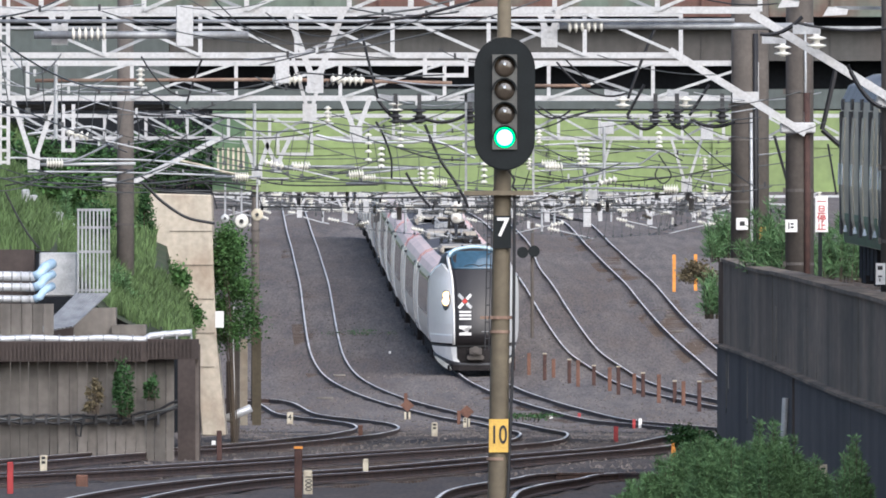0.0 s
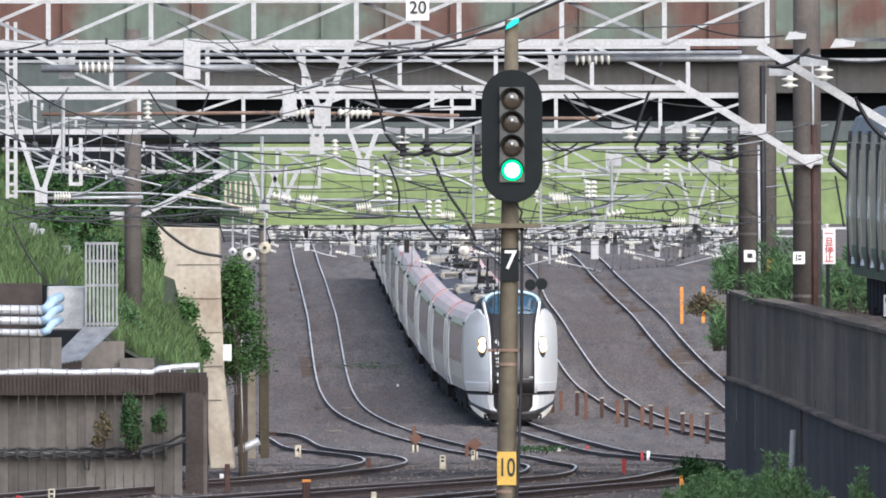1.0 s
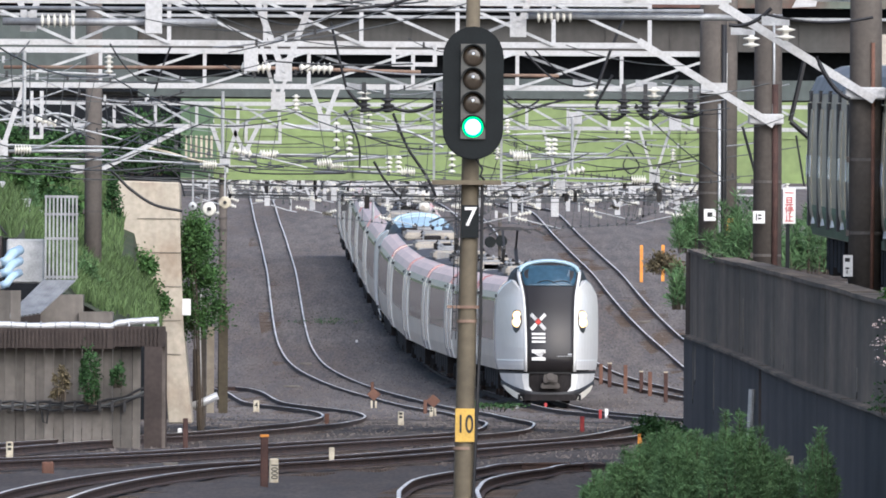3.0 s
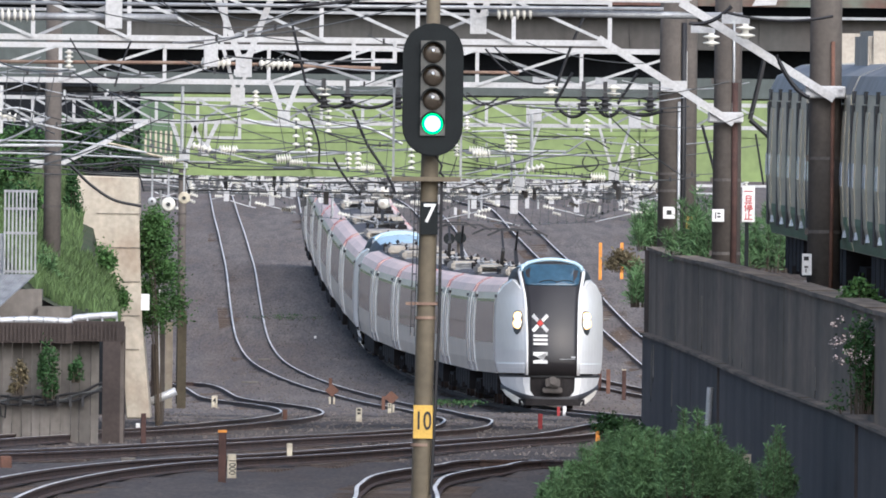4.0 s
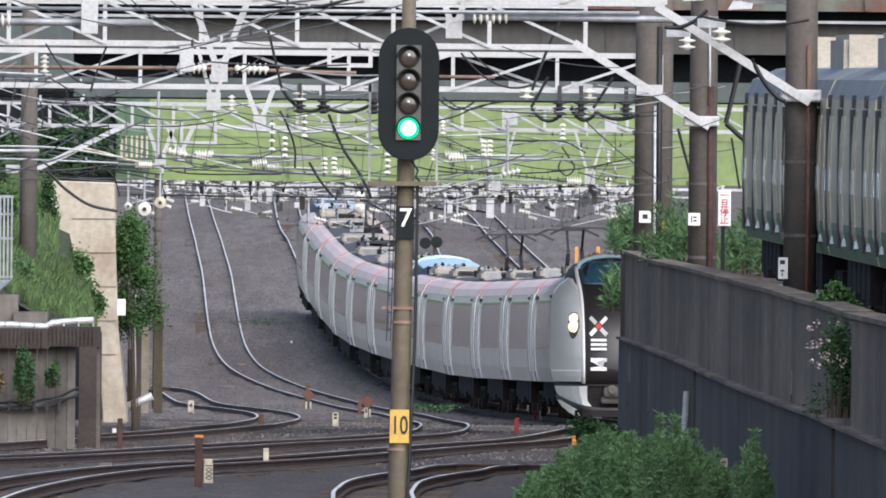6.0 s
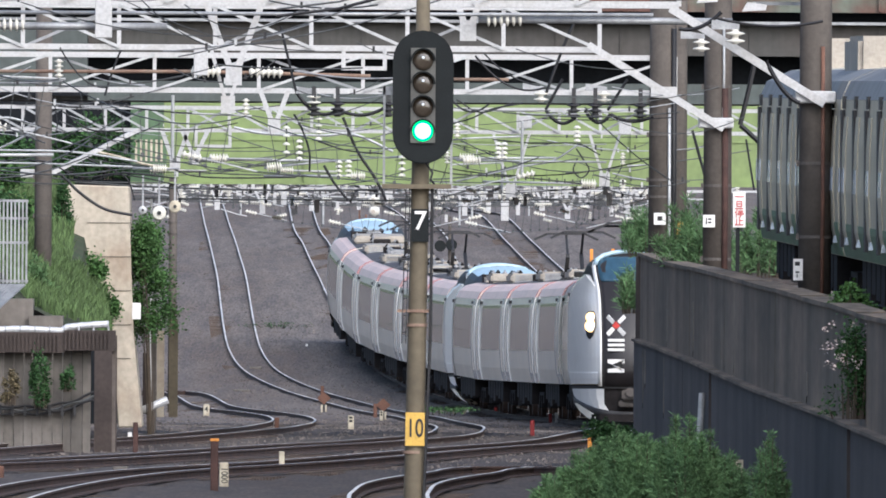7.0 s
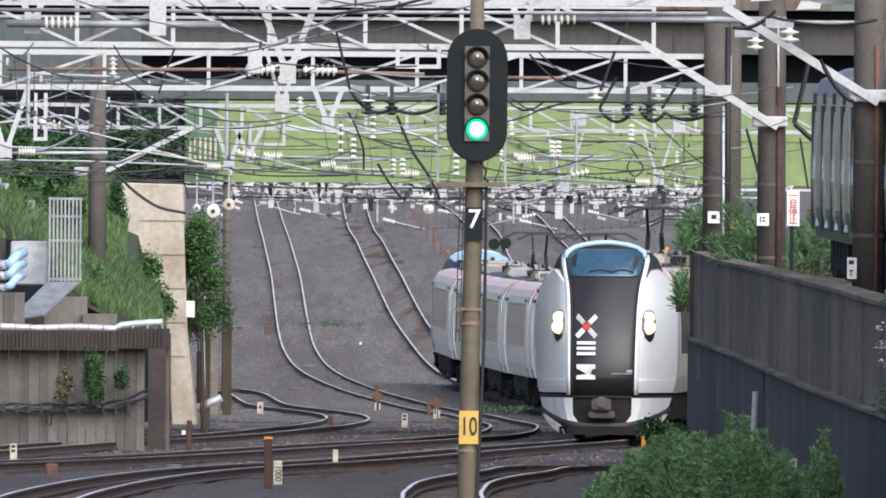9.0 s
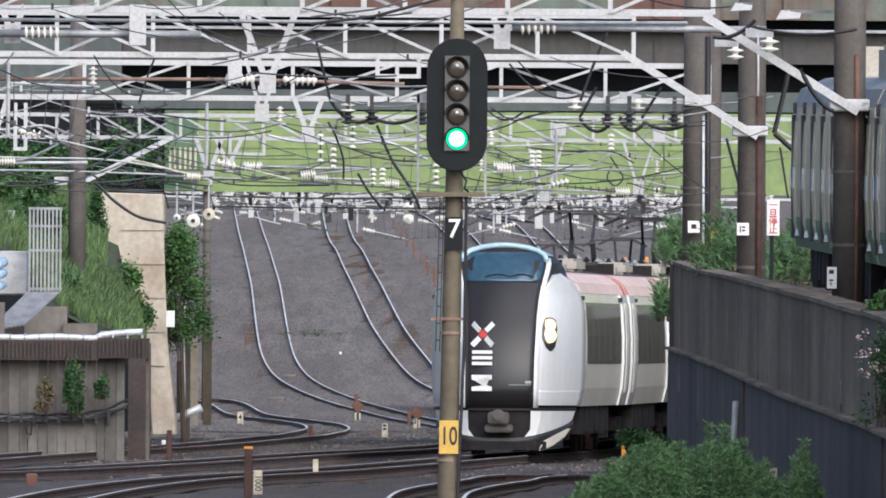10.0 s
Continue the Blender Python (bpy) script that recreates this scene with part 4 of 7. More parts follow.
# drop post at the end of the second gantry
bm = bmesh.new()
for dx in (-0.07, 0.07):
    box(bm, -7.492 + dx - 0.03, -7.492 + dx + 0.03, 390.7, 390.76, 5.238, 8.251)
for k in range(14):
    box(bm, -7.492 - 0.07, -7.492 + 0.07, 390.69, 390.70, 5.258 + k * 0.2, 5.258 + k * 0.2 + 0.05)
part("drop_post", bm, WHITE, g2, "white ladder-like drop post")


def rod(name, label, cat, pts, r, m, ins=(), group=""):
    th = thing(name, label, cat, group)
    bm = bmesh.new()
    sweep(bm, pts, r, 10)
    part("tube", bm, m, th, smooth=True)
    for a, b in ins:
        insulator(th, a, b)
    return th


rod("feeder_tube", "grey steel feeder tube slung along the gantry", "tube", [(-6.035, 337.6, 6.959), (-2.868, 337.6, 6.959)], 0.06, GALV, [((-5.493, 337.6, 6.968), (-4.951, 337.6, 6.976))])
rod("feeder_tube", "grey steel feeder tube with cream insulator by the pole", "tube", [(1.717, 337.6, 7.093), (5.468, 337.6, 7.084)], 0.055, GALV, [((1.826, 337.6, 7.084), (2.384, 337.6, 7.101))])
rod("feeder_tube", "thin grey support tube along the gantry", "tube", [(-7.033, 337.5, 7.158), (-0.7, 337.5, 7.158), (4.3, 337.5, 7.175)], 0.03, GALV)
rod("rusty_tube", "rust-brown support tube with cream insulators", "tube", [(-6.963, 390.6, 6.674), (-2.739, 390.6, 6.693), (0.154, 390.6, 6.635)], 0.032, RUSTPIPE,
    [((-2.912, 390.5, 6.683), (-2.401, 390.5, 6.693)), ((-1.919, 390.5, 6.693), (-1.34, 390.5, 6.683))])
rod("rusty_tube", "short rust-brown support tube", "tube", [(1.553, 390.6, 6.587), (2.517, 390.6, 6.587)], 0.03, RUSTPIPE)
rod("steady_tube", "galvanised registration arm beside the pole", "tube", [(-7.866, 440, 5.419), (-5.91, 440, 5.44)], 0.035, LIGHTGALV, [((-7.452, 429.9, 5.413), (-7.133, 429.9, 5.413))])
rod("steady_tube", "galvanised registration arm under the bridge", "tube", [(-3.768, 519, 5.645), (-0.564, 519, 5.645)], 0.028, LIGHTGALV, [((-3.447, 519, 5.684), (-2.999, 519, 5.684))])
rod("steady_tube", "galvanised registration arm over the main track", "tube", [(1.999, 519, 5.709), (4.434, 519, 5.735)], 0.028, LIGHTGALV, [((2.23, 519, 5.735), (2.576, 519, 5.735))])
for x, D in ((95, 520), (410, 520), (640, 520), (640, 600), (770, 600), (880, 600), (960, 600), (1160, 600)):
    z = 3.8 + (441 - (315 if D == 520 else 322)) * D / 40500
    X0 = (x - 784) * D / 40500
    rod("steady_tube", "pale registration arm with small insulator", "tube", [(X0, D, z), (X0 + 1.3, D, z - 0.02)], 0.022, WHITE, [((X0, D, z), (X0 + 0.32, D, z))])

# sign boxes hung in the gantries
for x0, x1, y0, y1, D in ((312, 342, 10, 83, 337.3), (487, 512, 95, 148, 390.3), (1062, 1086, 216, 238, 519.4), (1240, 1262, 222, 248, 519.4), (1032, 1046, 366, 402, 600)):
    k = D / 40500
    bm = bmesh.new()
    box(bm, (x0 - 784) * k, (x1 - 784) * k, D - 0.12, D, 3.8 + (441 - y1) * k, 3.8 + (441 - y0) * k)
    bmesh.ops.bevel(bm, geom=bm.edges[:], offset=0.012, segments=1, affect="EDGES")
    tagged(part("plate_box", bm, WHITE), "white enamel plate fixed to the gantry", "plate")

# speed board above the signal
sb = thing("number_board", "white board with black number above the track", "sign")
bm = bmesh.new()
box(bm, -0.649, -0.308, 337.2, 337.25, 7.653, 7.985)
part("board", bm, SIGNW, sb)
text("number", "20", 0.26, sb, pose(-0.474, 337.18, 7.836, 90), INK)
bm = bmesh.new()
box(bm, -0.516, -0.433, 337.26, 337.32, 7.32, 7.969)
part("bracket", bm, WHITE, sb)


# ---- wires ----
def wire(label, pts, r, m, name="overhead_wire"):
    bm = bmesh.new()
    sweep(bm, pts, r, 5)
    return tagged(part(name, bm, m), label, "wire", "overhead wires")


def at_y(line, y):
    ys = [p.y for p in line]
    xs = [p.x for p in line]
    o = np.argsort(ys)
    return float(np.interp(y, np.array(ys)[o], np.array(xs)[o]))


SUPPORTS = [230, 338, 391, 440, 520, 600, 650, 715, 790, 880, 960]
for line, h, lab in ((main_line, grade, "main"), (left_line[:200], grade, "side"), (right_line, grade, "outer"), (upper_line, grade, "side")):
    lo = min(p.y for p in line)
    for a, b in zip(SUPPORTS, SUPPORTS[1:]):
        if b < lo or a < lo - 60:
            continue
        xa, xb = at_y(line, a), at_y(line, b)
        pa, pb = (xa + 0.2, a, h(a) + 5.0), (xb - 0.2, b, h(b) + 5.0)
        wire("thin dark contact wire above the %s track" % lab, [pa, pb], 0.009, WIRE)
        up = [(xa, a, h(a) + 5.95), (xb, b, h(b) + 5.95)]
        ms = sag(*up, 0.35, 10)
        wire("thin sagging messenger wire above the %s track" % lab, ms, 0.011, WIRE)
        # droppers and pull-off fittings
        dr = thing("wire_fittings", "droppers and small clamps of the overhead line", "wire fittings", "fittings of the overhead line")
        for k in range(1, 10):
            c = Vector(pa).lerp(Vector(pb), k / 10)
            bm = bmesh.new()
            sweep(bm, [c, ms[k]], 0.006, 4)
            box(bm, c.x - 0.03, c.x + 0.03, c.y - 0.05, c.y + 0.05, c.z - 0.02, c.z + 0.05)
            part("dropper", bm, WIRE, dr)
        arm = thing("pull_off", "white steady arm with insulators holding the contact wire", "steady arm", "steady arms of the line")
        s = 1 if (a // 10) % 2 else -1
        bm = bmesh.new()
        z = h(a) + 5.0
        sweep(bm, [(xa + 0.2, a, z), (xa + 0.2 - s * 0.5, a, z + 0.12), (xa + 0.2 - s * 1.2, a, z + 0.28)], 0.014, 6)
        sweep(bm, [(xa - s * 1.25, a, z + 0.2), (xa - s * 1.25, a, z + 1.3)], 0.03, 8)
        sweep(bm, [(xa - s * 1.25, a, z + 1.0), (xa + 0.1, a, z + 0.95)], 0.02, 6)
        part("arm", bm, LIGHTGALV, arm)
        insulator(arm, (xa + 0.2 - s * 0.95, a, z + 0.22), (xa + 0.2 - s * 1.3, a, z + 0.3), 4, 0.075)
        insulator(arm, (xa, a, z + 0.97), (xa, a, z + 1.25), 4, 0.07)

CROSS = [((-60, 310), (420, 305), 520, 0.25, 0.014), ((0, 315), (300, 290), 430, 0.3, 0.016), ((60, 300), (330, 318), 430, 0.15, 0.016), ((130, 312), (300, 262), 430, 0.2, 0.016),
         ((240, 335), (860, 345), 520, 0.12, 0.02), ((260, 290), (700, 322), 520, 0.15, 0.014), ((500, 345), (1000, 325), 560, 0.2, 0.014), ((560, 300), (1180, 330), 520, 0.2, 0.012),
         ((700, 350), (1300, 330), 558, 0.2, 0.014), ((380, 300), (860, 240), 480, 0.25, 0.012), ((250, 230), (700, 300), 470, 0.35, 0.012), ((940, 310), (1330, 280), 500, 0.3, 0.014),
         ((-40, 280), (260, 340), 440, 0.2, 0.012), ((640, 340), (900, 300), 480, 0.2, 0.012), ((1180, 200), (1340, 330), 430, 0.1, 0.012), ((180, 20), (620, 70), 334, 0.2, 0.009),
         ((300, -20), (700, 100), 334, 0.25, 0.008), ((380, 0), (520, 95), 334, 0.12, 0.009), ((560, 95), (1000, -20), 334, 0.12, 0.011), ((460, 115), (760, 25), 334, 0.05, 0.011), ((-40, 30), (110, -10), 334, 0.1, 0.014)]
for (xa, ya), (xb, yb), D, drop, r in CROSS:
    k = D / 40500
    wire("thin grey wire crossing between the gantries", sag(((xa - 784) * k, D, 3.8 + (441 - ya) * k), ((xb - 784) * k, D + 3, 3.8 + (441 - yb) * k), drop, 12), r, WIRE)
BLACKS = [((265, 345), (375, 390), 500, 0.25, 0.03), ((1110, 180), (1175, 20), 438, -0.1, 0.03), ((640, 60), (668, 175), 388, 0.0, 0.025), ((668, 175), (745, 205), 438, 0.25, 0.035),
          ((740, 205), (830, 200), 438, 0.15, 0.035), ((1110, 205), (1165, 215), 438, 0.2, 0.035), ((1180, 205), (1225, 212), 438, 0.2, 0.035), ((1225, 212), (1300, 215), 438, 0.12, 0.035),
          ((1110, 205), (1140, 150), 438, 0.0, 0.03), ((1220, 205), (1255, 150), 438, 0.0, 0.03), ((1345, 60), (1420, 30), 337, 0.1, 0.03), ((1410, 40), (1600, 45), 337, 0.1, 0.022),
          ((1395, 100), (1412, 155), 391, 0.0, 0.03), ((1455, 230), (1480, 120), 391, 0.02, 0.045), ((1455, 230), (1500, 270), 391, 0.0, 0.045), ((1370, 240), (1395, 330), 438, 0.0, 0.03),
          ((1465, 255), (1480, 345), 400, 0.0, 0.02), ((330, 185), (360, 100), 400, -0.05, 0.02), ((70, 440), (10, 340), 430, 0.1, 0.02), ((945, 190), (1010, 195), 438, 0.18, 0.02),
          ((985, 110), (1110, 165), 388, 0.25, 0.018), ((1000, 105), (1100, 162), 388, 0.12, 0.014), ((1500, 115), (1560, 190), 337, 0.12, 0.035), ((250, 100), (335, 170), 388, 0.2, 0.014)]
for (xa, ya), (xb, yb), D, drop, r in BLACKS:
    k = D / 40500
    wire("black insulated cable drooping from the gantry", sag(((xa - 784) * k, D, 3.8 + (441 - ya) * k), ((xb - 784) * k, D, 3.8 + (441 - yb) * k), drop, 10), r, CABLE, "black_cable")

# slack jumpers and feeders between neighbouring gantries, with clips
rngw = random.Random(57)
for D, lo, hi, count in ((335.5, -20, 175, 13), (388.5, 85, 215, 13), (437.5, 150, 330, 16), (468, 170, 345, 16), (517, 190, 345, 16), (557, 250, 345, 12)):
    k = D / 40500
    for q in range(count):
        xa, ya = rngw.uniform(-40, 1250), rngw.uniform(lo, hi)
        xb, yb = xa + rngw.uniform(90, 330), min(hi, max(lo, ya + rngw.uniform(-50, 50)))
        drop = rngw.choice((0.04, 0.08, 0.15, 0.3))
        pts = sag(((xa - 784) * k, D, 3.8 + (441 - ya) * k), ((xb - 784) * k, D + rngw.uniform(-1.5, 1.5), 3.8 + (441 - yb) * k), drop, 10)
        wire("slack thin jumper wire between gantries", pts, rngw.uniform(0.007, 0.013), rngw.choice((WIRE, CABLE, WIRE, GALV)), "jumper_wire")
        if q % 3 == 0:
            th = thing("wire_clip", "small dark clip on the jumper wire", "clip", "jumper clips")
            for j in (3, 5, 7):
                bm = bmesh.new()
                c = pts[j]
                box(bm, c.x - 0.02, c.x + 0.02, c.y - 0.02, c.y + 0.02, c.z - 0.03, c.z + 0.07)
                part("jaw", bm, DARK if j != 5 else LIGHTGALV, th)

# cross-spans and small fittings under the green bridge
rngc = random.Random(31)
for D in (566, 580, 596, 612, 630, 650, 672, 696, 720, 745):
    k = D / 40500
    for q in range(2):
        ya = 346 + rngc.uniform(0, 10) + 14 * q
        yb = ya + rngc.uniform(-6, 8)
        za, zb = 3.8 + (441 - ya) * k, 3.8 + (441 - yb) * k
        span = sag(((380 - 784) * k, D, za), ((1330 - 784) * k, D, zb), rngc.uniform(0.0, 0.2), 12)
        wire("thin cross-span wire under the bridge", span, 0.011, WIRE)
    th = thing("span_fittings", "row of pale insulators and clamps on a cross-span", "wire fittings", "fittings of the cross-spans")
    for q in range(44):
        x = rngc.uniform(400, 1320)
        y = 345 + abs(rngc.gauss(0, 22))
        c = Vector(((x - 784) * k, D + rngc.uniform(-4, 4), 3.8 + (441 - min(y, 398)) * k))
        kind = rngc.random()
        bm = bmesh.new()
        if kind < 0.35:
            a = rngc.uniform(-0.3, 0.3)
            disc_stack(bm, c, c + (Vector((0.24, 0, a * 0.3)) if kind < 0.24 else Vector((0.02, 0, 0.22))), 4, 0.03, 0.068)
            part("insulator", bm, PORC, th)
        elif kind < 0.6:
            s = rngc.choice((-1, 1))
            sweep(bm, [c, c + Vector((s * 0.3, 0, 0.06)), c + Vector((s * 0.75, 0, 0.2))], 0.017, 5)
            part("steady_arm", bm, WHITE if kind < 0.5 else LIGHTGALV, th)
        elif kind < 0.8:
            box(bm, c.x - rngc.uniform(0.03, 0.09), c.x + 0.05, c.y - 0.03, c.y + 0.03, c.z - rngc.uniform(0.03, 0.22), c.z + 0.12)
            part("clamp", bm, WHITE if kind < 0.74 else DARK, th)
        else:
            sweep(bm, [c, c + Vector((rngc.uniform(-0.2, 0.2), 0, rngc.uniform(0.25, 0.5)))], 0.013, 5)
            box(bm, c.x - 0.03, c.x + 0.03, c.y - 0.03, c.y + 0.03, c.z - 0.06, c.z + 0.03)
            part("dropper", bm, WIRE if kind < 0.93 else DARK, th)

for x, y, D in ((455, 360, 575), (530, 372, 600), (610, 378, 580), (648, 362, 575), (905, 372, 585), (968, 380, 610), (1010, 372, 640), (1105, 370, 600), (1150, 384, 590), (1185, 366, 620), (1255, 372, 575), (1300, 380, 600)):
    k = D / 40500
    X0, Z0 = (x - 784) * k, 3.8 + (441 - y) * k
    th = thing("drop_bracket", "small white V-shaped drop bracket on a cross-span", "drop bracket", "small drop brackets")
    for s in (-1, 1):
        bm = bmesh.new()
        beam(bm, (X0 + s * 0.2, D, Z0 + 0.42), (X0, D, Z0), 0.03, 0.06)
        part("strut", bm, WHITE, th)
    bm = bmesh.new()
    box(bm, X0 - 0.07, X0 + 0.07, D - 0.04, D + 0.04, Z0 - 0.2, Z0 + 0.05)
    part("plate", bm, WHITE, th)
th = thing("round_lamps", "pair of round pale lamps hung one above the other", "lamp")
for y in (366, 386):
    k = 600 / 40500
    z = 3.8 + (441 - y) * k
    bm = bmesh.new()
    sweep(bm, [((808 - 784) * k, 600.1, z), ((808 - 784) * k, 599.9, z), ((808 - 784) * k, 599.82, z)], [0.09, 0.15, 0.12], 16)
    lamp = part("lamp_head", bm, PORC, th, "pale round lamp head", True)
    bm = bmesh.new()
    sweep(bm, [((806 - 784) * k, 599.83, z - 0.01), ((806 - 784) * k, 599.8, z - 0.01)], 0.06, 12)
    part("lens", bm, BEIGE, lamp)

# dark insulator pairs and switchgear under the third gantry
for x in (700, 742, 832, 1160, 1198, 1278):
    k = 438 / 40500
    X0, Z0 = (x - 784) * k, 3.8 + (441 - 212) * k
    th = thing("line_switch", "dark ribbed insulator hanging below the gantry", "insulator", "dark insulators")
    bm = bmesh.new()
    disc_stack(bm, (X0, 438, Z0 - 0.08), (X0, 438, Z0 + 0.22), 3, 0.06, 0.14)
    part("ribs", bm, DARK, th, smooth=True)
    bm = bmesh.new()
    box(bm, X0 - 0.04, X0 + 0.04, 437.9, 438.1, Z0 + 0.2, Z0 + 0.5)
    part("hanger", bm, DARK, th)
for x, y, D in ((700, 190, 438), (1102, 182, 438), (1213, 182, 438), (1445, 75, 337), (1385, 90, 389)):
    k = D / 40500
    X0, Z0 = (x - 784) * k, 3.8 + (441 - y) * k
    th = thing("disc_insulator", "white bell-shaped disc insulator on a bracket", "insulator", "white disc insulators")
    bm = bmesh.new()
    disc_stack(bm, (X0, D, Z0 - 0.1), (X0, D, Z0 + 0.12), 2, 0.05, 0.15)
    part("ribs", bm, PORC, th, smooth=True)
    bm = bmesh.new()
    prism(bm, [(X0 - 0.35, Z0 + 0.12), (X0 + 0.06, Z0 + 0.12), (X0 + 0.06, Z0 + 0.2), (X0 - 0.35, Z0 + 0.26)], D - 0.04, D + 0.04)
    part("bracket", bm, GALV, th)

# floodlights near the top of the poles
for x, y, D, ax in ((1478, 24, 337, 0.75), (1395, 10, 389, 0.2)):
    k = D / 40500
    X0, Z0 = (x - 784) * k, 3.8 + (441 - y) * k
    th = thing("floodlight", "white hooded floodlight on a pole arm", "floodlight")
    bm = bmesh.new()
    prism(bm, [(X0 - 0.18, Z0 - 0.04), (X0 + 0.17, Z0 - 0.02), (X0 + 0.19, Z0 + 0.06), (X0 - 0.1, Z0 + 0.1)], D - 0.15, D + 0.15)
    part("hood", bm, WHITE, th)
    bm = bmesh.new()
    beam(bm, (X0, D, Z0 + 0.08), (X0 + ax, D + 1.9, Z0 + 0.1), 0.05)
    part("arm", bm, GALV, th)


# ---- colour light signal ----
def make_signal():
    D = 231
    x = 0.622
    th = thing("railway_signal", "four-lamp railway signal on a tall mast showing green", "signal", at=(x, D, 0))

    def zz(y):
        return 3.8 + (441 - y) * D / 40500
    bm = bmesh.new()
    r = 0.098
    sweep(bm, [(-0.085, 0.08, -0.5), (-0.07, 0.08, 1.2), (-0.02, 0.08, zz(300)), (0.0, 0.08, zz(-22))], [r * 1.1, r * 1.05, r * 0.9, r * 0.68], 20)
    part("mast", bm, MAST, th, "olive-brown painted tubular mast", True)
    bm = bmesh.new()
    prism(bm, [(-0.068, zz(-4)), (0.0, zz(-9)), (0.072, zz(-17)), (0.076, zz(-25)), (0.02, zz(-24)), (-0.05, zz(-14))], -0.02, 0.18)
    bmesh.ops.bevel(bm, geom=bm.edges[:], offset=0.008, segments=1, affect="EDGES")
    part("mast_cap", bm, CYAN, th, "bright cyan wrap on the mast's head")
    # oval backboard
    w, top, bot = 0.307, zz(66), zz(302)
    pts = []
    for k in range(13):
        a = math.pi * k / 12
        pts.append((w * math.cos(a), top - w + w * math.sin(a)))
    for k in range(13):
        a = math.pi + math.pi * k / 12
        pts.append((w * math.cos(a), bot + w + w * math.sin(a)))
    bm = bmesh.new()
    prism(bm, pts, -0.2, -0.14)
    bmesh.ops.bevel(bm, geom=[e for e in bm.edges if abs(e.verts[0].co.y - e.verts[1].co.y) < 1e-4], offset=0.012, segments=2, affect="EDGES")
    part("backboard", bm, BLACK, th, "matt black oval backboard")
    bm = bmesh.new()
    box(bm, -0.125, 0.125, -0.23, -0.2, zz(265), zz(97))
    part("lamp_case", bm, HOUSING, th, "dark grey lamp case")
    for i, y in enumerate((119, 160, 202, 244)):
        z = zz(y)
        lit = i == 3
        bm = bmesh.new()
        sweep(bm, [(0, -0.23, z), (0, -0.25, z), (0, -0.262, z)], [0.105, 0.1, 0.06], 24)
        lens = part("lens", bm, GREENLIGHT if lit else LENS, th, "glowing green lens" if lit else "unlit dark glass lens", True)
        if lit:
            bm = bmesh.new()
            sweep(bm, [(0, -0.26, z), (0, -0.275, z)], [0.082, 0.05], 20)
            part("bright_core", bm, GREENCORE, lens, "overexposed pale green core", True)
        # hood over the upper half
        bm = bmesh.new()
        rows = []
        for yy2, rr in ((-0.23, 0.125), (-0.33, 0.122)):
            rows.append([bm.verts.new((rr * math.cos(a), yy2, z + rr * math.sin(a))) for a in [math.pi * k / 12 for k in range(13)]])
            rows.append([bm.verts.new(((rr - 0.008) * math.cos(a), yy2, z + (rr - 0.008) * math.sin(a))) for a in [math.pi * k / 12 for k in range(13)]])
        for a, b in ((0, 2), (1, 3), (0, 1), (2, 3)):
            for k in range(12):
                bm.faces.new([rows[a][k], rows[a][k + 1], rows[b][k + 1], rows[b][k]])
        part("hood", bm, BLACK, th, "black lamp hood")
        if not lit:
            # small pale disc added as a painted highlight on the unlit glass
            bm = bmesh.new()
            sweep(bm, [(0.0, -0.262, z + 0.03), (0.0, -0.275, z + 0.03)], 0.014, 10)
            part("glint_stud", bm, PALEWIN, lens)
    # mounting frame and platform
    bm = bmesh.new()
    box(bm, -0.41, 0.29, -0.12, 0.5, zz(346), zz(338))
    part("platform", bm, MAST, th, "weathered service platform")
    bm = bmesh.new()
    for sx in (-0.39, 0.29):
        box(bm, sx - 0.012, sx + 0.012, 0.1, 0.13, zz(344), zz(165))
    box(bm, -0.41, -0.2, 0.1, 0.13, zz(180), zz(165))
    part("guard_frame", bm, GALV, th, "grey guard frame")
    bm = bmesh.new()
    sweep(bm, [(0.03, -0.05, zz(300)), (0.1, -0.08, zz(318)), (0.08, -0.08, zz(330)), (0.12, -0.05, zz(338))], 0.012, 6)
    sweep(bm, [(0.1, -0.04, zz(345)), (0.09, -0.02, zz(600)), (0.03, -0.02, zz(900))], 0.016, 6)
    part("cable", bm, CABLE, th, "black signal cable")
    bm = bmesh.new()
    for sx in (-0.165, -0.125):
        sweep(bm, [(sx, 0.0, zz(345)), (sx - 0.035, 0.0, zz(620))], 0.006, 5)
    for k in range(9):
        y = 360 + 30 * k
        o = -0.02 * k / 5
        sweep(bm, [(-0.165 + o, 0.0, zz(y)), (-0.125 + o, 0.0, zz(y))], 0.006, 5)
    part("ladder", bm, DARK, th, "thin dark ladder")
    for y in (565, 590, 815):
        bm = bmesh.new()
        o = -0.02 - (y - 300) * 0.00011
        sweep(bm, [(o, 0.08, zz(y)), (o, 0.08, zz(y) + 0.03)], r * 1.1, 20)
        if y == 565:
            box(bm, o - 0.2, o + 0.14, 0.0, 0.04, zz(y), zz(y) + 0.03)
        part("band", bm, RUSTPIPE, th, "rusty brown band")
    bm = bmesh.new()
    prism(bm, [(-0.022 - 0.088, zz(440)), (-0.022 + 0.088, zz(440)), (-0.022 + 0.088, zz(382)), (-0.022 - 0.088, zz(382))], -0.035, -0.025)
    part("number_plate", bm, BLACK, th, "black plate")
    text("numeral", "7", 0.27, th, pose(-0.02, -0.04, zz(404), 90), SIGNW, "white numeral seven")
    bm = bmesh.new()
    box(bm, -0.117, 0.077, -0.04, -0.03, zz(801), zz(742))
    for v in bm.verts:
        v.co.x -= 0.04
    part("yellow_plate", bm, YELLOW, th, "yellow plate")
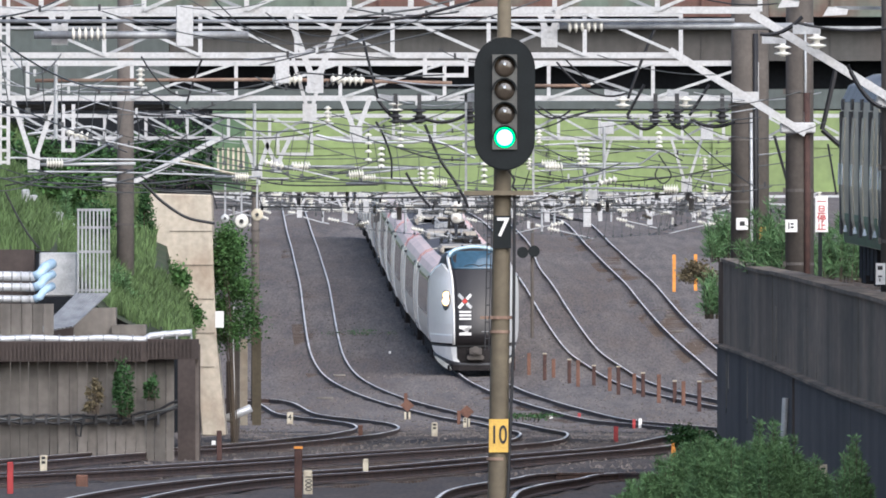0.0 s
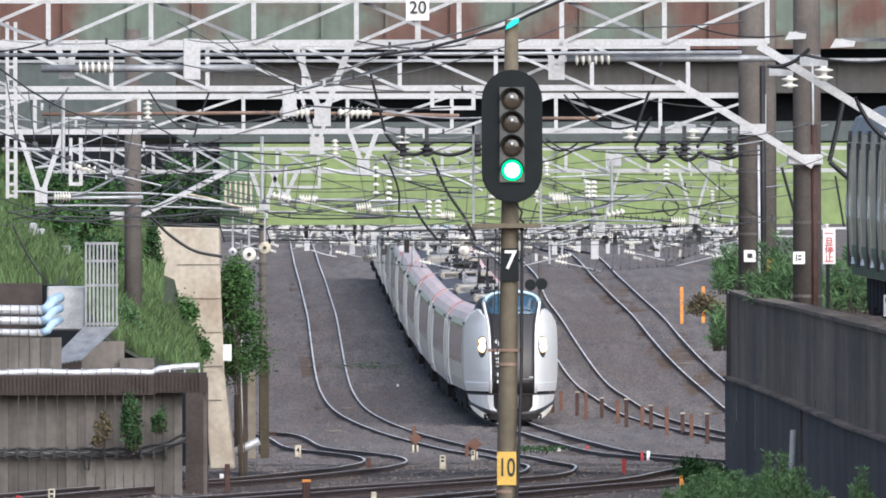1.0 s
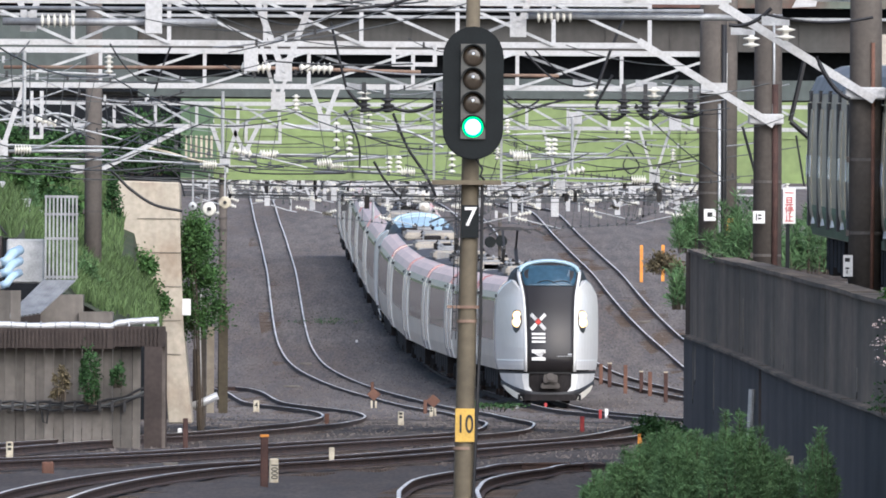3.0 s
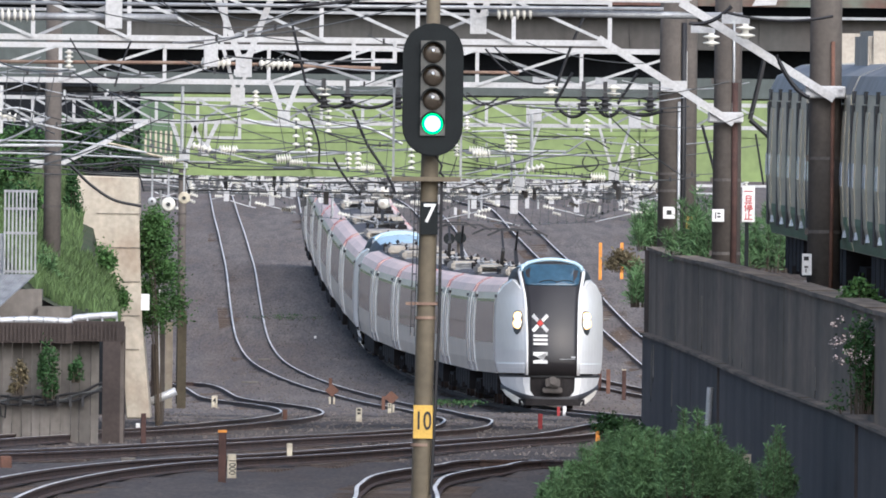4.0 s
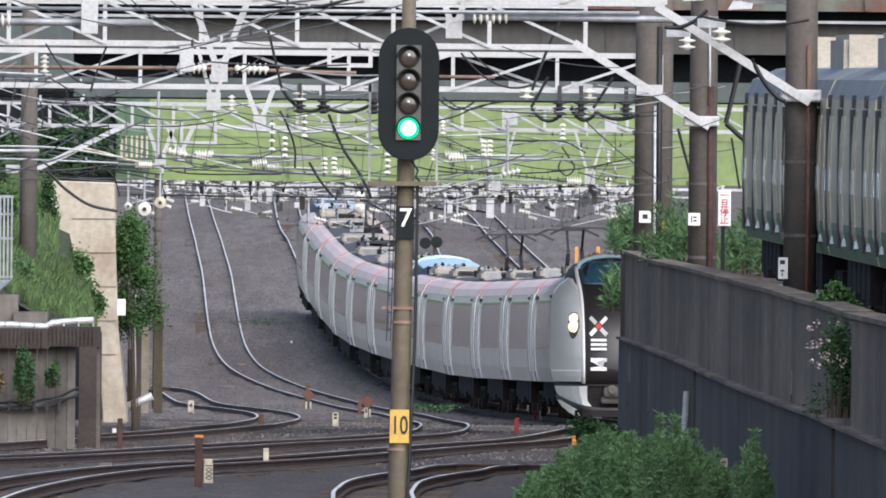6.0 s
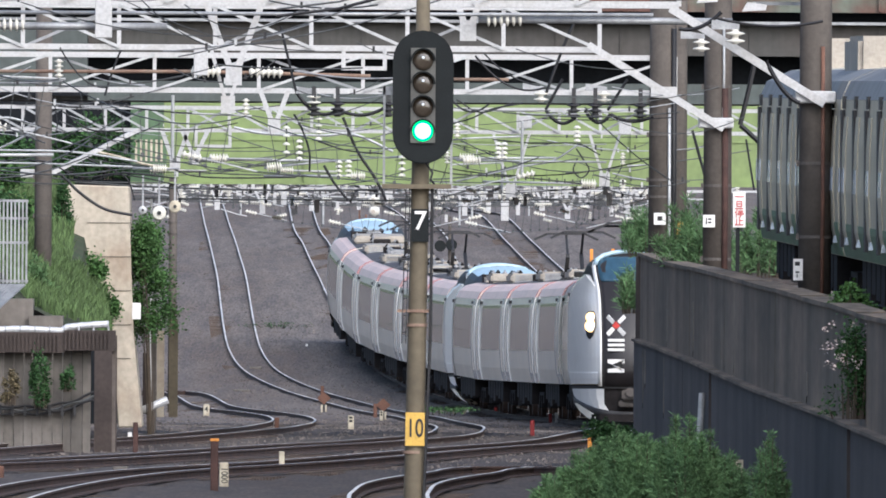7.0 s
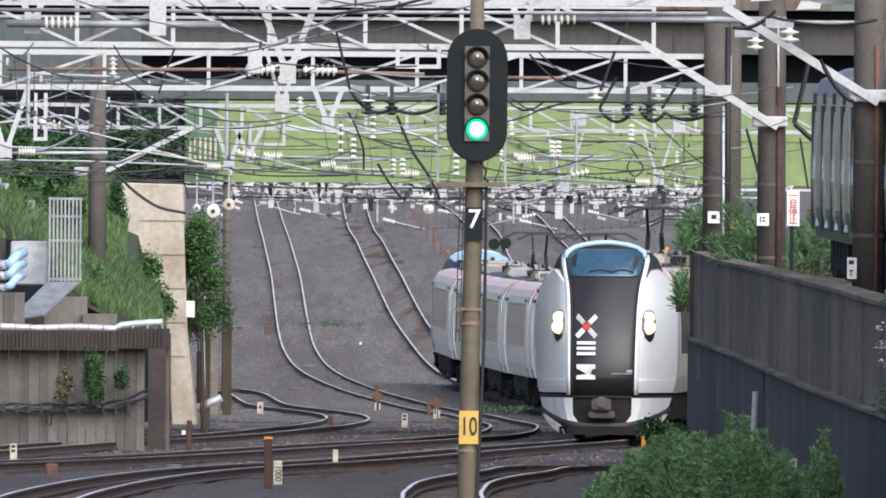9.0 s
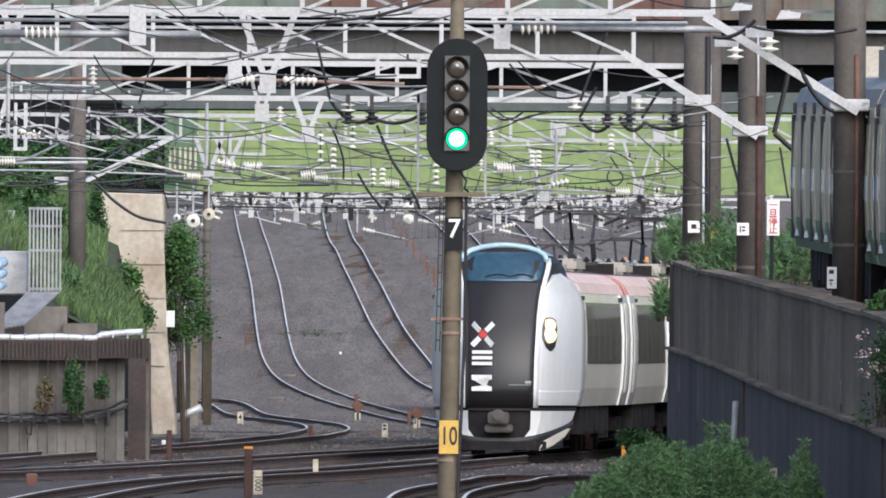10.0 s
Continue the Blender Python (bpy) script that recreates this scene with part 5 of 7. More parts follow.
    text("numeral", "10", 0.26, th, pose(-0.06, -0.048, zz(771), 90) @ Matrix.Diagonal((0.68, 1, 1, 1)), INK, "black number ten")

    for dz, r2 in ((0.0, 0.018), (0.07, 0.012)):
        pts = [(x + q * 0.0057, D + 0.05, zz(v) + dz) for q, v in ((-260, 42), (-150, 28), (-60, 4), (-14, -9), (36, -34), (116, -69), (260, -120))]
        bm = bmesh.new()
        sweep(bm, pts, r2, 6)
        tagged(part("feeder_cable", bm, CABLE if dz == 0.0 else WIRE), "dark cable slung past the signal mast's head", "wire", "overhead wires")


make_signal()


# ---- right side: retaining wall, raised yard and waiting train ----
WALL = [(5.12, 420, 3.6, 2.03), (5.28, 403, 3.48, 1.98), (5.48, 382, 3.39, 1.89), (5.65, 362, 3.3, 1.79), (5.79, 344, 3.22, 1.71), (5.93, 328, 3.14, 1.64), (6.05, 314, 3.06, 1.6), (6.15, 300, 3.0, 1.57),
        (6.22, 286, 2.92, 1.52), (6.35, 265, 2.86, 1.45), (6.6, 230, 2.75, 1.3), (7.0, 150, 2.5, 1.0)]


def make_wall():
    th = thing("wall_retaining", "tall stained brown and dark concrete retaining wall", "retaining wall", kind="structure")
    rng = random.Random(4)
    step = 16
    spans = []
    for (xa, ya, ta, la), (xb, yb, tb, lb) in zip(WALL, WALL[1:]):
        n = max(1, round((ya - yb) / step))
        for k in range(n):
            f, g = k / n, (k + 1) / n
            spans.append([(xa + (xb - xa) * q, ya + (yb - ya) * q, ta + (tb - ta) * q, la + (lb - la) * q) for q in (f, g)])
    for i, (a, b) in enumerate(spans):
        j = rng.uniform(-0.003, 0.003)
        for name, m, dx, lo, hi in (("upper_panel", WALLUP, 0.02 + j, (a[3], b[3]), (a[2], b[2])), ("lower_panel", WALLLOW, -0.09 + j, (-0.6, -0.6), (a[3], b[3]))):
            bm = bmesh.new()
            y0, y1 = a[1] - 0.006, b[1] + 0.006
            v = [bm.verts.new(c) for c in ((a[0] + dx, y0, lo[0]), (b[0] + dx, y1, lo[1]), (b[0] + dx, y1, hi[1]), (a[0] + dx, y0, hi[0]))]
            w = [bm.verts.new(c.co + Vector((0.35, 0, 0))) for c in v]
            bm.faces.new(v)
            bm.faces.new(w[::-1])
            for k in range(4):
                bm.faces.new([v[k], v[(k + 1) % 4], w[(k + 1) % 4], w[k]])
            part(name, bm, m, th)
        for h, o, wd in ((2, 0.0, 0.42), (3, -0.12, 0.2)):
            bm = bmesh.new()
            e = rng.uniform(-0.008, 0.008)
            beam(bm, (a[0] + o + wd / 2 - 0.02, a[1], a[h] + 0.01 + e), (b[0] + o + wd / 2 - 0.02, b[1], b[h] + 0.01 + e), wd, 0.06 if h == 2 else 0.045)
            part("coping", bm, WALLUP, th, "mossy rough coping")
    for i in range(0, len(spans)):
        a = spans[i][0]
        if i % 5 == 3:
            bm = bmesh.new()
            box(bm, a[0] - 0.13, a[0] - 0.06, a[1] - 0.18, a[1] + 0.18, -0.6, a[3])
            part("rib", bm, WALLLOW, th)
    # pale runs of lime down both faces
    for q in range(9):
        f = rng.uniform(0.02, 0.75)
        y = 420 - f * 145
        x = float(np.interp(-y, [-w[1] for w in WALL], [w[0] for w in WALL]))
        top = float(np.interp(-y, [-w[1] for w in WALL], [w[2] for w in WALL]))
        led = float(np.interp(-y, [-w[1] for w in WALL], [w[3] for w in WALL]))
        hi, lo, dx = (led + rng.uniform(0.3, 1.2), led + 0.05, 0.012) if q % 3 else (led - 0.1, led - rng.uniform(0.6, 1.5), -0.1)
        bm = bmesh.new()
        wd = rng.uniform(0.2, 0.6)
        v = [bm.verts.new(c) for c in ((x + dx, y, lo), (x + dx - 0.004 * wd, y - wd, lo + 0.1), (x + dx, y - wd * 0.7, hi), (x + dx, y - wd * 0.2, hi))]
        u = [bm.verts.new(c.co + Vector((0.02, 0, 0))) for c in v]
        bm.faces.new(v)
        for k in range(4):
            bm.faces.new([v[k], v[(k + 1) % 4], u[(k + 1) % 4], u[k]])
        part("lime_run", bm, LIMESTAIN, th, "pale lime run")
    # drain pipe
    bm = bmesh.new()
    sweep(bm, [(5.48, 366, 1.42), (5.46, 366, 1.0), (5.42, 366, 0.2)], 0.055, 8)
    part("drain_pipe", bm, LIGHTGALV, th, "pale grey drain pipe")
    # end return of the wall, square to the tracks
    bm = bmesh.new()
    box(bm, 5.06, 12, 420.0, 420.4, -0.6, 3.57)
    part("return_wall", bm, WALLLOW, th)


make_wall()
bm = bmesh.new()
a = [(x + 0.3, y) for x, y, _, _ in WALL]
lo, hi = [], []
for (x, y), w in zip(a, WALL):
    lo.append((x, y, w[2] - 0.55))
    hi.append((60, y, w[2] - 0.55))
vl, vh = [bm.verts.new(p) for p in lo], [bm.verts.new(p) for p in hi]
for k in range(len(vl) - 1):
    bm.faces.new([vl[k], vl[k + 1], vh[k + 1], vh[k]])
tagged(part("raised_yard", bm, BALLAST), "raised ballast terrace behind the retaining wall", "ground", kind="structure")
bm = bmesh.new()
prism(bm, [(8.5, -0.3), (8.5, 2.6), (60, 2.8), (60, -0.3)], 420.5, 520)
tagged(part("raised_bank", bm, SOIL), "grassy raised bank beyond the wall", "ground", kind="structure")


def commuter_car(label):
    """Plain side with four door bays; nose to -y, origin at rail height."""
    th = thing("commuter_car", label, "train car", "cars of the waiting train")
    prof = [(1.36, 0.95), (1.45, 1.35), (1.475, 1.9), (1.46, 2.6), (1.42, 3.25), (1.3, 3.52), (0.9, 3.7), (0, 3.78)]
    full = prof + [(-x, z) for x, z in reversed(prof[:-1])]
    bm = bmesh.new()
    rings = [[bm.verts.new((x, y, z)) for x, z in full] for y in (-9.7, 9.7)]
    for k in range(len(full)):
        j = (k + 1) % len(full)
        bm.faces.new([rings[0][k], rings[0][j], rings[1][j], rings[1][k]])
    bm.faces.new(rings[0])
    bm.faces.new(rings[1][::-1])
    part("body", bm, RBODY, th, "dull grimy stainless side tinted for golden reflections")
    side = prof[:5]
    bm = bmesh.new()
    strip(bm, between(side, 0.96, 1.45), -9.6, 9.6, 0.012, -1)
    part("lower_band", bm, RGREEN, th, "dark green lower band")
    bm = bmesh.new()
    strip(bm, prof[4:7], -9.7, 9.7, 0.01, -1)
    strip(bm, prof[4:7], -9.7, 9.7, 0.01, 1)
    part("roof_edge", bm, RROOF, th, "pale grey roof edge")
    for k in range(4):
        y = -7.5 + 5 * k
        bm = bmesh.new()
        strip(bm, between(side, 1.15, 3.0), y - 0.65, y + 0.65, 0.018, -1)
        door = part("door", bm, RBODY, th)
        # the sky's reflection is painted on as a pale pane
        bm = bmesh.new()
        strip(bm, between(side, 1.9, 2.25), y - 0.45, y + 0.45, 0.026, -1)
        part("door_window", bm, PALEWIN, door, "door window painted pale for mirrored sky")
        bm = bmesh.new()
        box(bm, -1.49, -1.44, y + 0.68, y + 1.25, 1.1, 3.1)
        part("door_recess", bm, DARK, th, "dark door recess")
        bm = bmesh.new()
        box(bm, -1.46, -1.40, y + 0.7, y + 1.35, 3.12, 3.3)
        part("vent", bm, DARK, th)
        bm = bmesh.new()
        prism(bm, [(-1.48, 1.14), (-1.42, 1.14), (-1.42, 1.25), (-1.46, 1.25)], y - 0.7, y - 0.35)
        part("step_lamp", bm, PALEWIN, th, "step plate painted pale like a reflection")
    bm = bmesh.new()
    strip(bm, between(side, 1.9, 2.25), 9.0, 9.5, 0.02, -1)
    part("end_window", bm, PALEWIN, th)
    for y in (-6.9, 6.9):
        bogie(th, y)
    bm = bmesh.new()
    for k in range(5):
        y = -4.7 + 1.9 * k
        box(bm, -1.3, 1.3, y, y + 1.5, 0.35 + 0.07 * (k % 3), 0.96)
    part("underfloor_equipment", bm, UNDER, th, "black underfloor boxes")
    bm = bmesh.new()
    box(bm, -0.95, 0.8, -3.0, 3.0, 3.6, 4.2)
    bmesh.ops.bevel(bm, geom=bm.edges[:], offset=0.08, segments=2, affect="EDGES")
    part("air_conditioner", bm, BEIGE, th, "beige roof unit")
    return th


cc = commuter_car("grimy stainless commuter train car waiting on the raised track")


def yard(y):
    """A pose on the raised siding at the distance y."""
    return pose(7.945 + (375 - y) * 0.01283, y, 2.96 - 0.007 * (375 - y), 0.4, 0, 0.735)


for k in range(7):
    if k == 0:
        cc.matrix_basis = yard(365)
    else:
        copy_thing(cc, yard(365 - 20 * k))
for s in (-0.5335, 0.5335):
    r = new("yard_rail", rail_mesh([Vector((0, 90 - 6 * q, 0)) for q in range(31)], s, lambda y: 0.0))
    r.matrix_basis = yard(300)
    tagged(r, "steel rail under the waiting train", "rail")
bm = bmesh.new()
prism(bm, [(-1.9, -1.2), (-1.3, -0.17), (1.5, -0.17), (2.2, -1.2)], -100, 92)
ob = part("yard_ballast", bm, BALLAST)
ob.matrix_basis = yard(300)
tagged(ob, "ballast bed carrying the waiting train", "ballast", kind="structure")


# ---- signs on the right ----
def plate(name, label, x0, x1, y0, y1, D, m, bars=(), bar_m=None, category="sign", th=0.03):
    k = D / 40500
    t = thing(name, label, category)
    bm = bmesh.new()
    box(bm, (x0 - 784) * k, (x1 - 784) * k, D - th, D, 3.8 + (441 - y1) * k, 3.8 + (441 - y0) * k)
    part("board", bm, m, t)
    for bx0, bx1, by0, by1 in bars:
        bm = bmesh.new()
        box(bm, (bx0 - 784) * k, (bx1 - 784) * k, D - th - 0.006, D - th, 3.8 + (441 - by1) * k, 3.8 + (441 - by0) * k)
        part("bar", bm, bar_m or INK, t)
    return t


ss = plate("stop_sign", "white vertical sign with red characters on a black post", 1443, 1465, 348, 411, 385, SIGNW)
bm = bmesh.new()
box(bm, 6.312, 6.379, 385.0, 385.06, 2.3, 4.665)
part("post", bm, BLACK, ss, "black post")
for i, ch in enumerate("一旦停止"):
    text("character", ch, 0.16, ss, pose(6.369, 384.96, 3.8 + (441 - 358 - 14.5 * i) * 385 / 40500, 90), INKRED)
plate("pole_plate", "white plate strapped to the pole", 1303, 1324, 386, 407, 439.6, SIGNW, [(1309, 1318, 392, 400)])
plate("pole_plate", "white plate with dark marks strapped to the pole", 1390, 1411, 389, 411, 390.6, SIGNW, [(1395, 1397, 394, 406), (1399, 1405, 395, 398), (1399, 1405, 401, 404)])
plate("yellow_box", "small cream-yellow box on the pole", 1344, 1358, 402, 434, 439.6, YELLOW, category="box", th=0.12)
plate("pole_plate", "white notice plate with dark marks on a pole", 1550, 1567, 466, 504, 337.6, SIGNW, [(1553, 1562, 471, 478), (1554, 1561, 488, 491), (1556, 1558, 493, 499)])
plate("wall_plate", "cream plate fixed to the dark wall", 1449, 1466, 822, 860, 341, CREAM, [(1453, 1461, 828, 831), (1455, 1459, 838, 852)])
plate("pole_plate", "white plate on the grassy pole", 234, 250, 518, 546, 469.7, SIGNW, [(238, 246, 523, 528), (240, 245, 533, 539)])
plate("pier_plate", "blank white plate on the pier's edge", 381, 396, 551, 580, 487.5, SIGNW)
plate("bridge_notice", "faint pale notice panel painted on the green girder", 380, 440, 258, 306, 559.6, DGREEN, [(384 + 9 * k, 388 + 9 * k, 262, 302) for k in range(6)], CREAM)


# ---- tangle of feeders, drop cables and tubes ----
def bend(pts, n=6):
    """A smooth run through the points."""
    q = [Vector(p) for p in pts]
    q = [q[0] * 2 - q[1]] + q + [q[-1] * 2 - q[-2]]
    out = []
    for i in range(1, len(q) - 2):
        a, b, c, d = q[i - 1:i + 3]
        for j in range(n):
            u = j / n
            out.append(tuple(0.5 * (2 * b + (c - a) * u + (2 * a - 5 * b + 4 * c - d) * u * u + (3 * b - a - 3 * c + d) * u ** 3)))
    return out + [tuple(q[-2])]


def run(label, D, scale, ox, oy, r, m, *pts, name="feeder_wire"):
    k = D / 40500
    return wire(label, bend([((x / scale + ox - 784) * k, D, 3.8 + (441 - y / scale - oy) * k) for x, y in pts]), r, m, name)


L = (2.42, 132, 205)
R = (1.88, 612, 125)
for D, r, m, pts in (
        (468, 0.022, LIGHTGALV, ((-300, 180), (0, 187), (340, 193), (620, 232))),
        (470, 0.016, CABLE, ((-300, 300), (0, 245), (180, 200), (330, 120), (480, 40))),
        (470.4, 0.016, WIRE, ((-300, 270), (0, 235), (150, 225), (370, 150), (520, 60))),
        (469, 0.018, CABLE, ((160, 230), (240, 238), (380, 300), (560, 282), (780, 302))),
        (468.5, 0.02, LIGHTGALV, ((-200, 240), (170, 243), (600, 255))),
        (472, 0.026, CREAM, ((440, 190), (540, 212), (640, 240), (780, 266))),
        (471, 0.032, DARK, ((270, 270), (320, 315), (380, 372), (480, 436), (600, 462))),
        (471.5, 0.016, CABLE, ((400, 220), (520, 272), (580, 312), (610, 400))),
        (466, 0.018, CABLE, ((300, 20), (400, 90), (480, 104), (560, 96))),
        (465, 0.026, LIGHTGALV, ((-200, 80), (0, 55), (80, 50), (190, 85))),
        (465.4, 0.024, GALV, ((-100, 200), (0, 190), (130, 130), (205, 85))),
        (473, 0.016, CABLE, ((780, 266), (860, 292), (1010, 300), (1300, 296))),
        (473.4, 0.014, WIRE, ((870, 225), (960, 272), (1164, 240), (1300, 190))),
        (474, 0.014, CABLE, ((230, -20), (236, 60), (228, 130), (262, 190))),
        (474.3, 0.014, CABLE, ((262, -20), (276, 70), (268, 150), (300, 230))),
        (472.6, 0.014, WIRE, ((-200, 285), (160, 296), (420, 320), (760, 322))),
        (472.2, 0.014, CABLE, ((330, 310), (420, 318), (520, 290), (640, 300), (780, 330)))):
    run("tangled feeder wire round the pole", D, *L, r, m, *pts)
for D, r, m, pts in (
        (455, 0.014, CABLE, ((530, 345), (640, 366), (860, 376), (1060, 396))),
        (456, 0.018, GALV, ((640, 390), (860, 340), (960, 320), (1040, 270))),
        (457, 0.016, GALV, ((1160, 360), (1220, 374), (1300, 385))),
        (454, 0.016, CABLE, ((640, 118), (720, 160), (830, 128))),
        (454.5, 0.016, CABLE, ((600, 205), (690, 180), (760, 148), (860, 130))),
        (452, 0.028, LIGHTGALV, ((-100, 215), (0, 235), (200, 240), (300, 236), (430, 292))),
        (453, 0.016, CABLE, ((180, 260), (280, 290), (400, 300))),
        (440, 0.03, CABLE, ((262, 180), (310, 290), (370, 380), (410, 460))),
        (441, 0.026, CABLE, ((200, 340), (236, 400), (282, 456))),
        (442, 0.022, CABLE, ((100, 170), (122, 210), (150, 290), (152, 360))),
        (458, 0.016, CABLE, ((1040, 280), (1060, 310), (1082, 350), (1056, 376), (1030, 350), (1044, 312))),
        (459, 0.014, CABLE, ((760, 250), (900, 262), (1040, 262), (1120, 300)))):
    run("drooping feeder wire below the gantry", D, *R, r, m, *pts)
for S, D, a, b, u, v in ((R, 455, (640, 320), (1140, 323), (662, 320), (722, 320)), (R, 457, (730, 390), (1110, 396), (1056, 395), (1106, 396)),
                         (R, 456, (0, 350), (250, 322), (10, 349), (60, 343)), (R, 458, (0, 376), (330, 374), (290, 374), (338, 374)),
                         (L, 468, (600, 262), (800, 262), (686, 262), (746, 262)), (L, 469, (900, 217), (1200, 218), (934, 217), (1002, 217))):
    k = D / 40500

    def q(p):
        return ((p[0] / S[0] + S[1] - 784) * k, D, 3.8 + (441 - p[1] / S[0] - S[2]) * k)
    rod("feeder_tube", "grey registration tube with a cream ribbed insulator", "tube", [q(a), q(b)], 0.022, GALV, [(q(u), q(v))])
rngm = random.Random(91)
for x, y0, y1, D in ((75, 200, 310, 450), (118, 250, 326, 451), (182, 172, 262, 452), (1042, 200, 258, 450), (780, 256, 316, 453), (800, 256, 316, 453), (1195, 380, 420, 456), (250, 320, 380, 454), (282, 318, 380, 454), (460, 300, 380, 450)):
    k = D / 40500
    p0, p1 = [((x / R[0] + R[1] - 784) * k, D, 3.8 + (441 - y / R[0] - R[2]) * k) for y in (y0, y1)]
    th = thing("string_insulator", "pale string of small disc insulators on the feeder", "insulator", "string insulators")
    bm = bmesh.new()
    sweep(bm, [p0, p1], 0.014, 6)
    part("rod", bm, DARK, th)
    for j in range(4):
        z = p1[2] + (p0[2] - p1[2]) * (j + 0.5) / 4
        bm = bmesh.new()
        sweep(bm, [(p0[0], D, z - 0.025), (p0[0], D, z), (p0[0], D, z + 0.03)], [0.07, 0.07, 0.025], 10)
        part("disc", bm, PORC, th)
# clips hanging from the long feeder
for x in range(690, 1060, 26):
    k = 455 / 40500
    X0, Z0 = (x / R[0] + R[1] - 784) * k, 3.8 + (441 - (366 + (x - 640) * 0.07) / R[0] - R[2]) * k
    th = thing("wire_clip", "small dark clip on the feeder wire", "clip", "feeder clips")
    bm = bmesh.new()
    box(bm, X0 - 0.014, X0 + 0.014, 454.98, 455.02, Z0 - 0.02, Z0 + 0.07)
    part("body", bm, DARK, th)
# tension wheels and boxes beside the pier
for x, y, r, m, label in ((715, 452, 0.15, PORC, "white grooved tension wheel beside the pier"), (782, 424, 0.13, CREAM, "brownish grooved tension wheel on the pole"), (645, 440, 0.09, LIGHTGALV, "small grey tension wheel beside the pier")):
    k = 484 / 40500
    c = Vector(((x / L[0] + L[1] - 784) * k, 484, 3.8 + (441 - y / L[0] - L[2]) * k))
    th = thing("tension_wheel", label, "pulley", "tension wheels")
    bm = bmesh.new()
    sweep(bm, [c + Vector((0, d, 0)) for d in (-0.05, -0.04, 0, 0.04, 0.05)], [r * 0.8, r, r * 0.85, r, r * 0.8], 20)
    part("rim", bm, m, th, "", True)
    bm = bmesh.new()
    sweep(bm, [c + Vector((0, -0.09, 0)), c + Vector((0, 0.06, 0))], r * 0.3, 12)
    part("hub", bm, DARK, th, "dark hub")
    bm = bmesh.new()
    box(bm, c.x - 0.02, c.x + 0.02, 483.98, 484.02, c.z + r * 0.9, c.z + 0.75)
    part("hanger", bm, GALV, th)


# ---- left side: pier, fence, pipes, bank ----
def outline(pts, D):
    k = D / 40500
    return [((x - 784) * k, 3.8 + (441 - y) * k) for x, y in pts]


def make_pier():
    th = thing("bridge_pier", "pale stained concrete abutment with a tapering foot", "abutment")
    bm = bmesh.new()
    prism(bm, outline([(357, 772), (350, 640), (318, 540), (268, 455), (258, 342), (374, 345), (378, 480), (383, 600), (400, 772)], 488), 488, 492)
    bmesh.ops.bevel(bm, geom=bm.edges[:], offset=0.03, segments=1, affect="EDGES")
    part("shaft", bm, CONC, th)
    for y in (410, 470, 530, 590, 650):
        bm = bmesh.new()
        k = 488 / 40500
        box(bm, (300 - 784) * k if y < 520 else (345 - 784) * k, (379 - 784) * k, 487.98, 488.0, 3.8 + (441 - y) * k, 3.8 + (441 - y) * k + 0.012)
        part("joint", bm, FENCE, th, "dark casting joint")


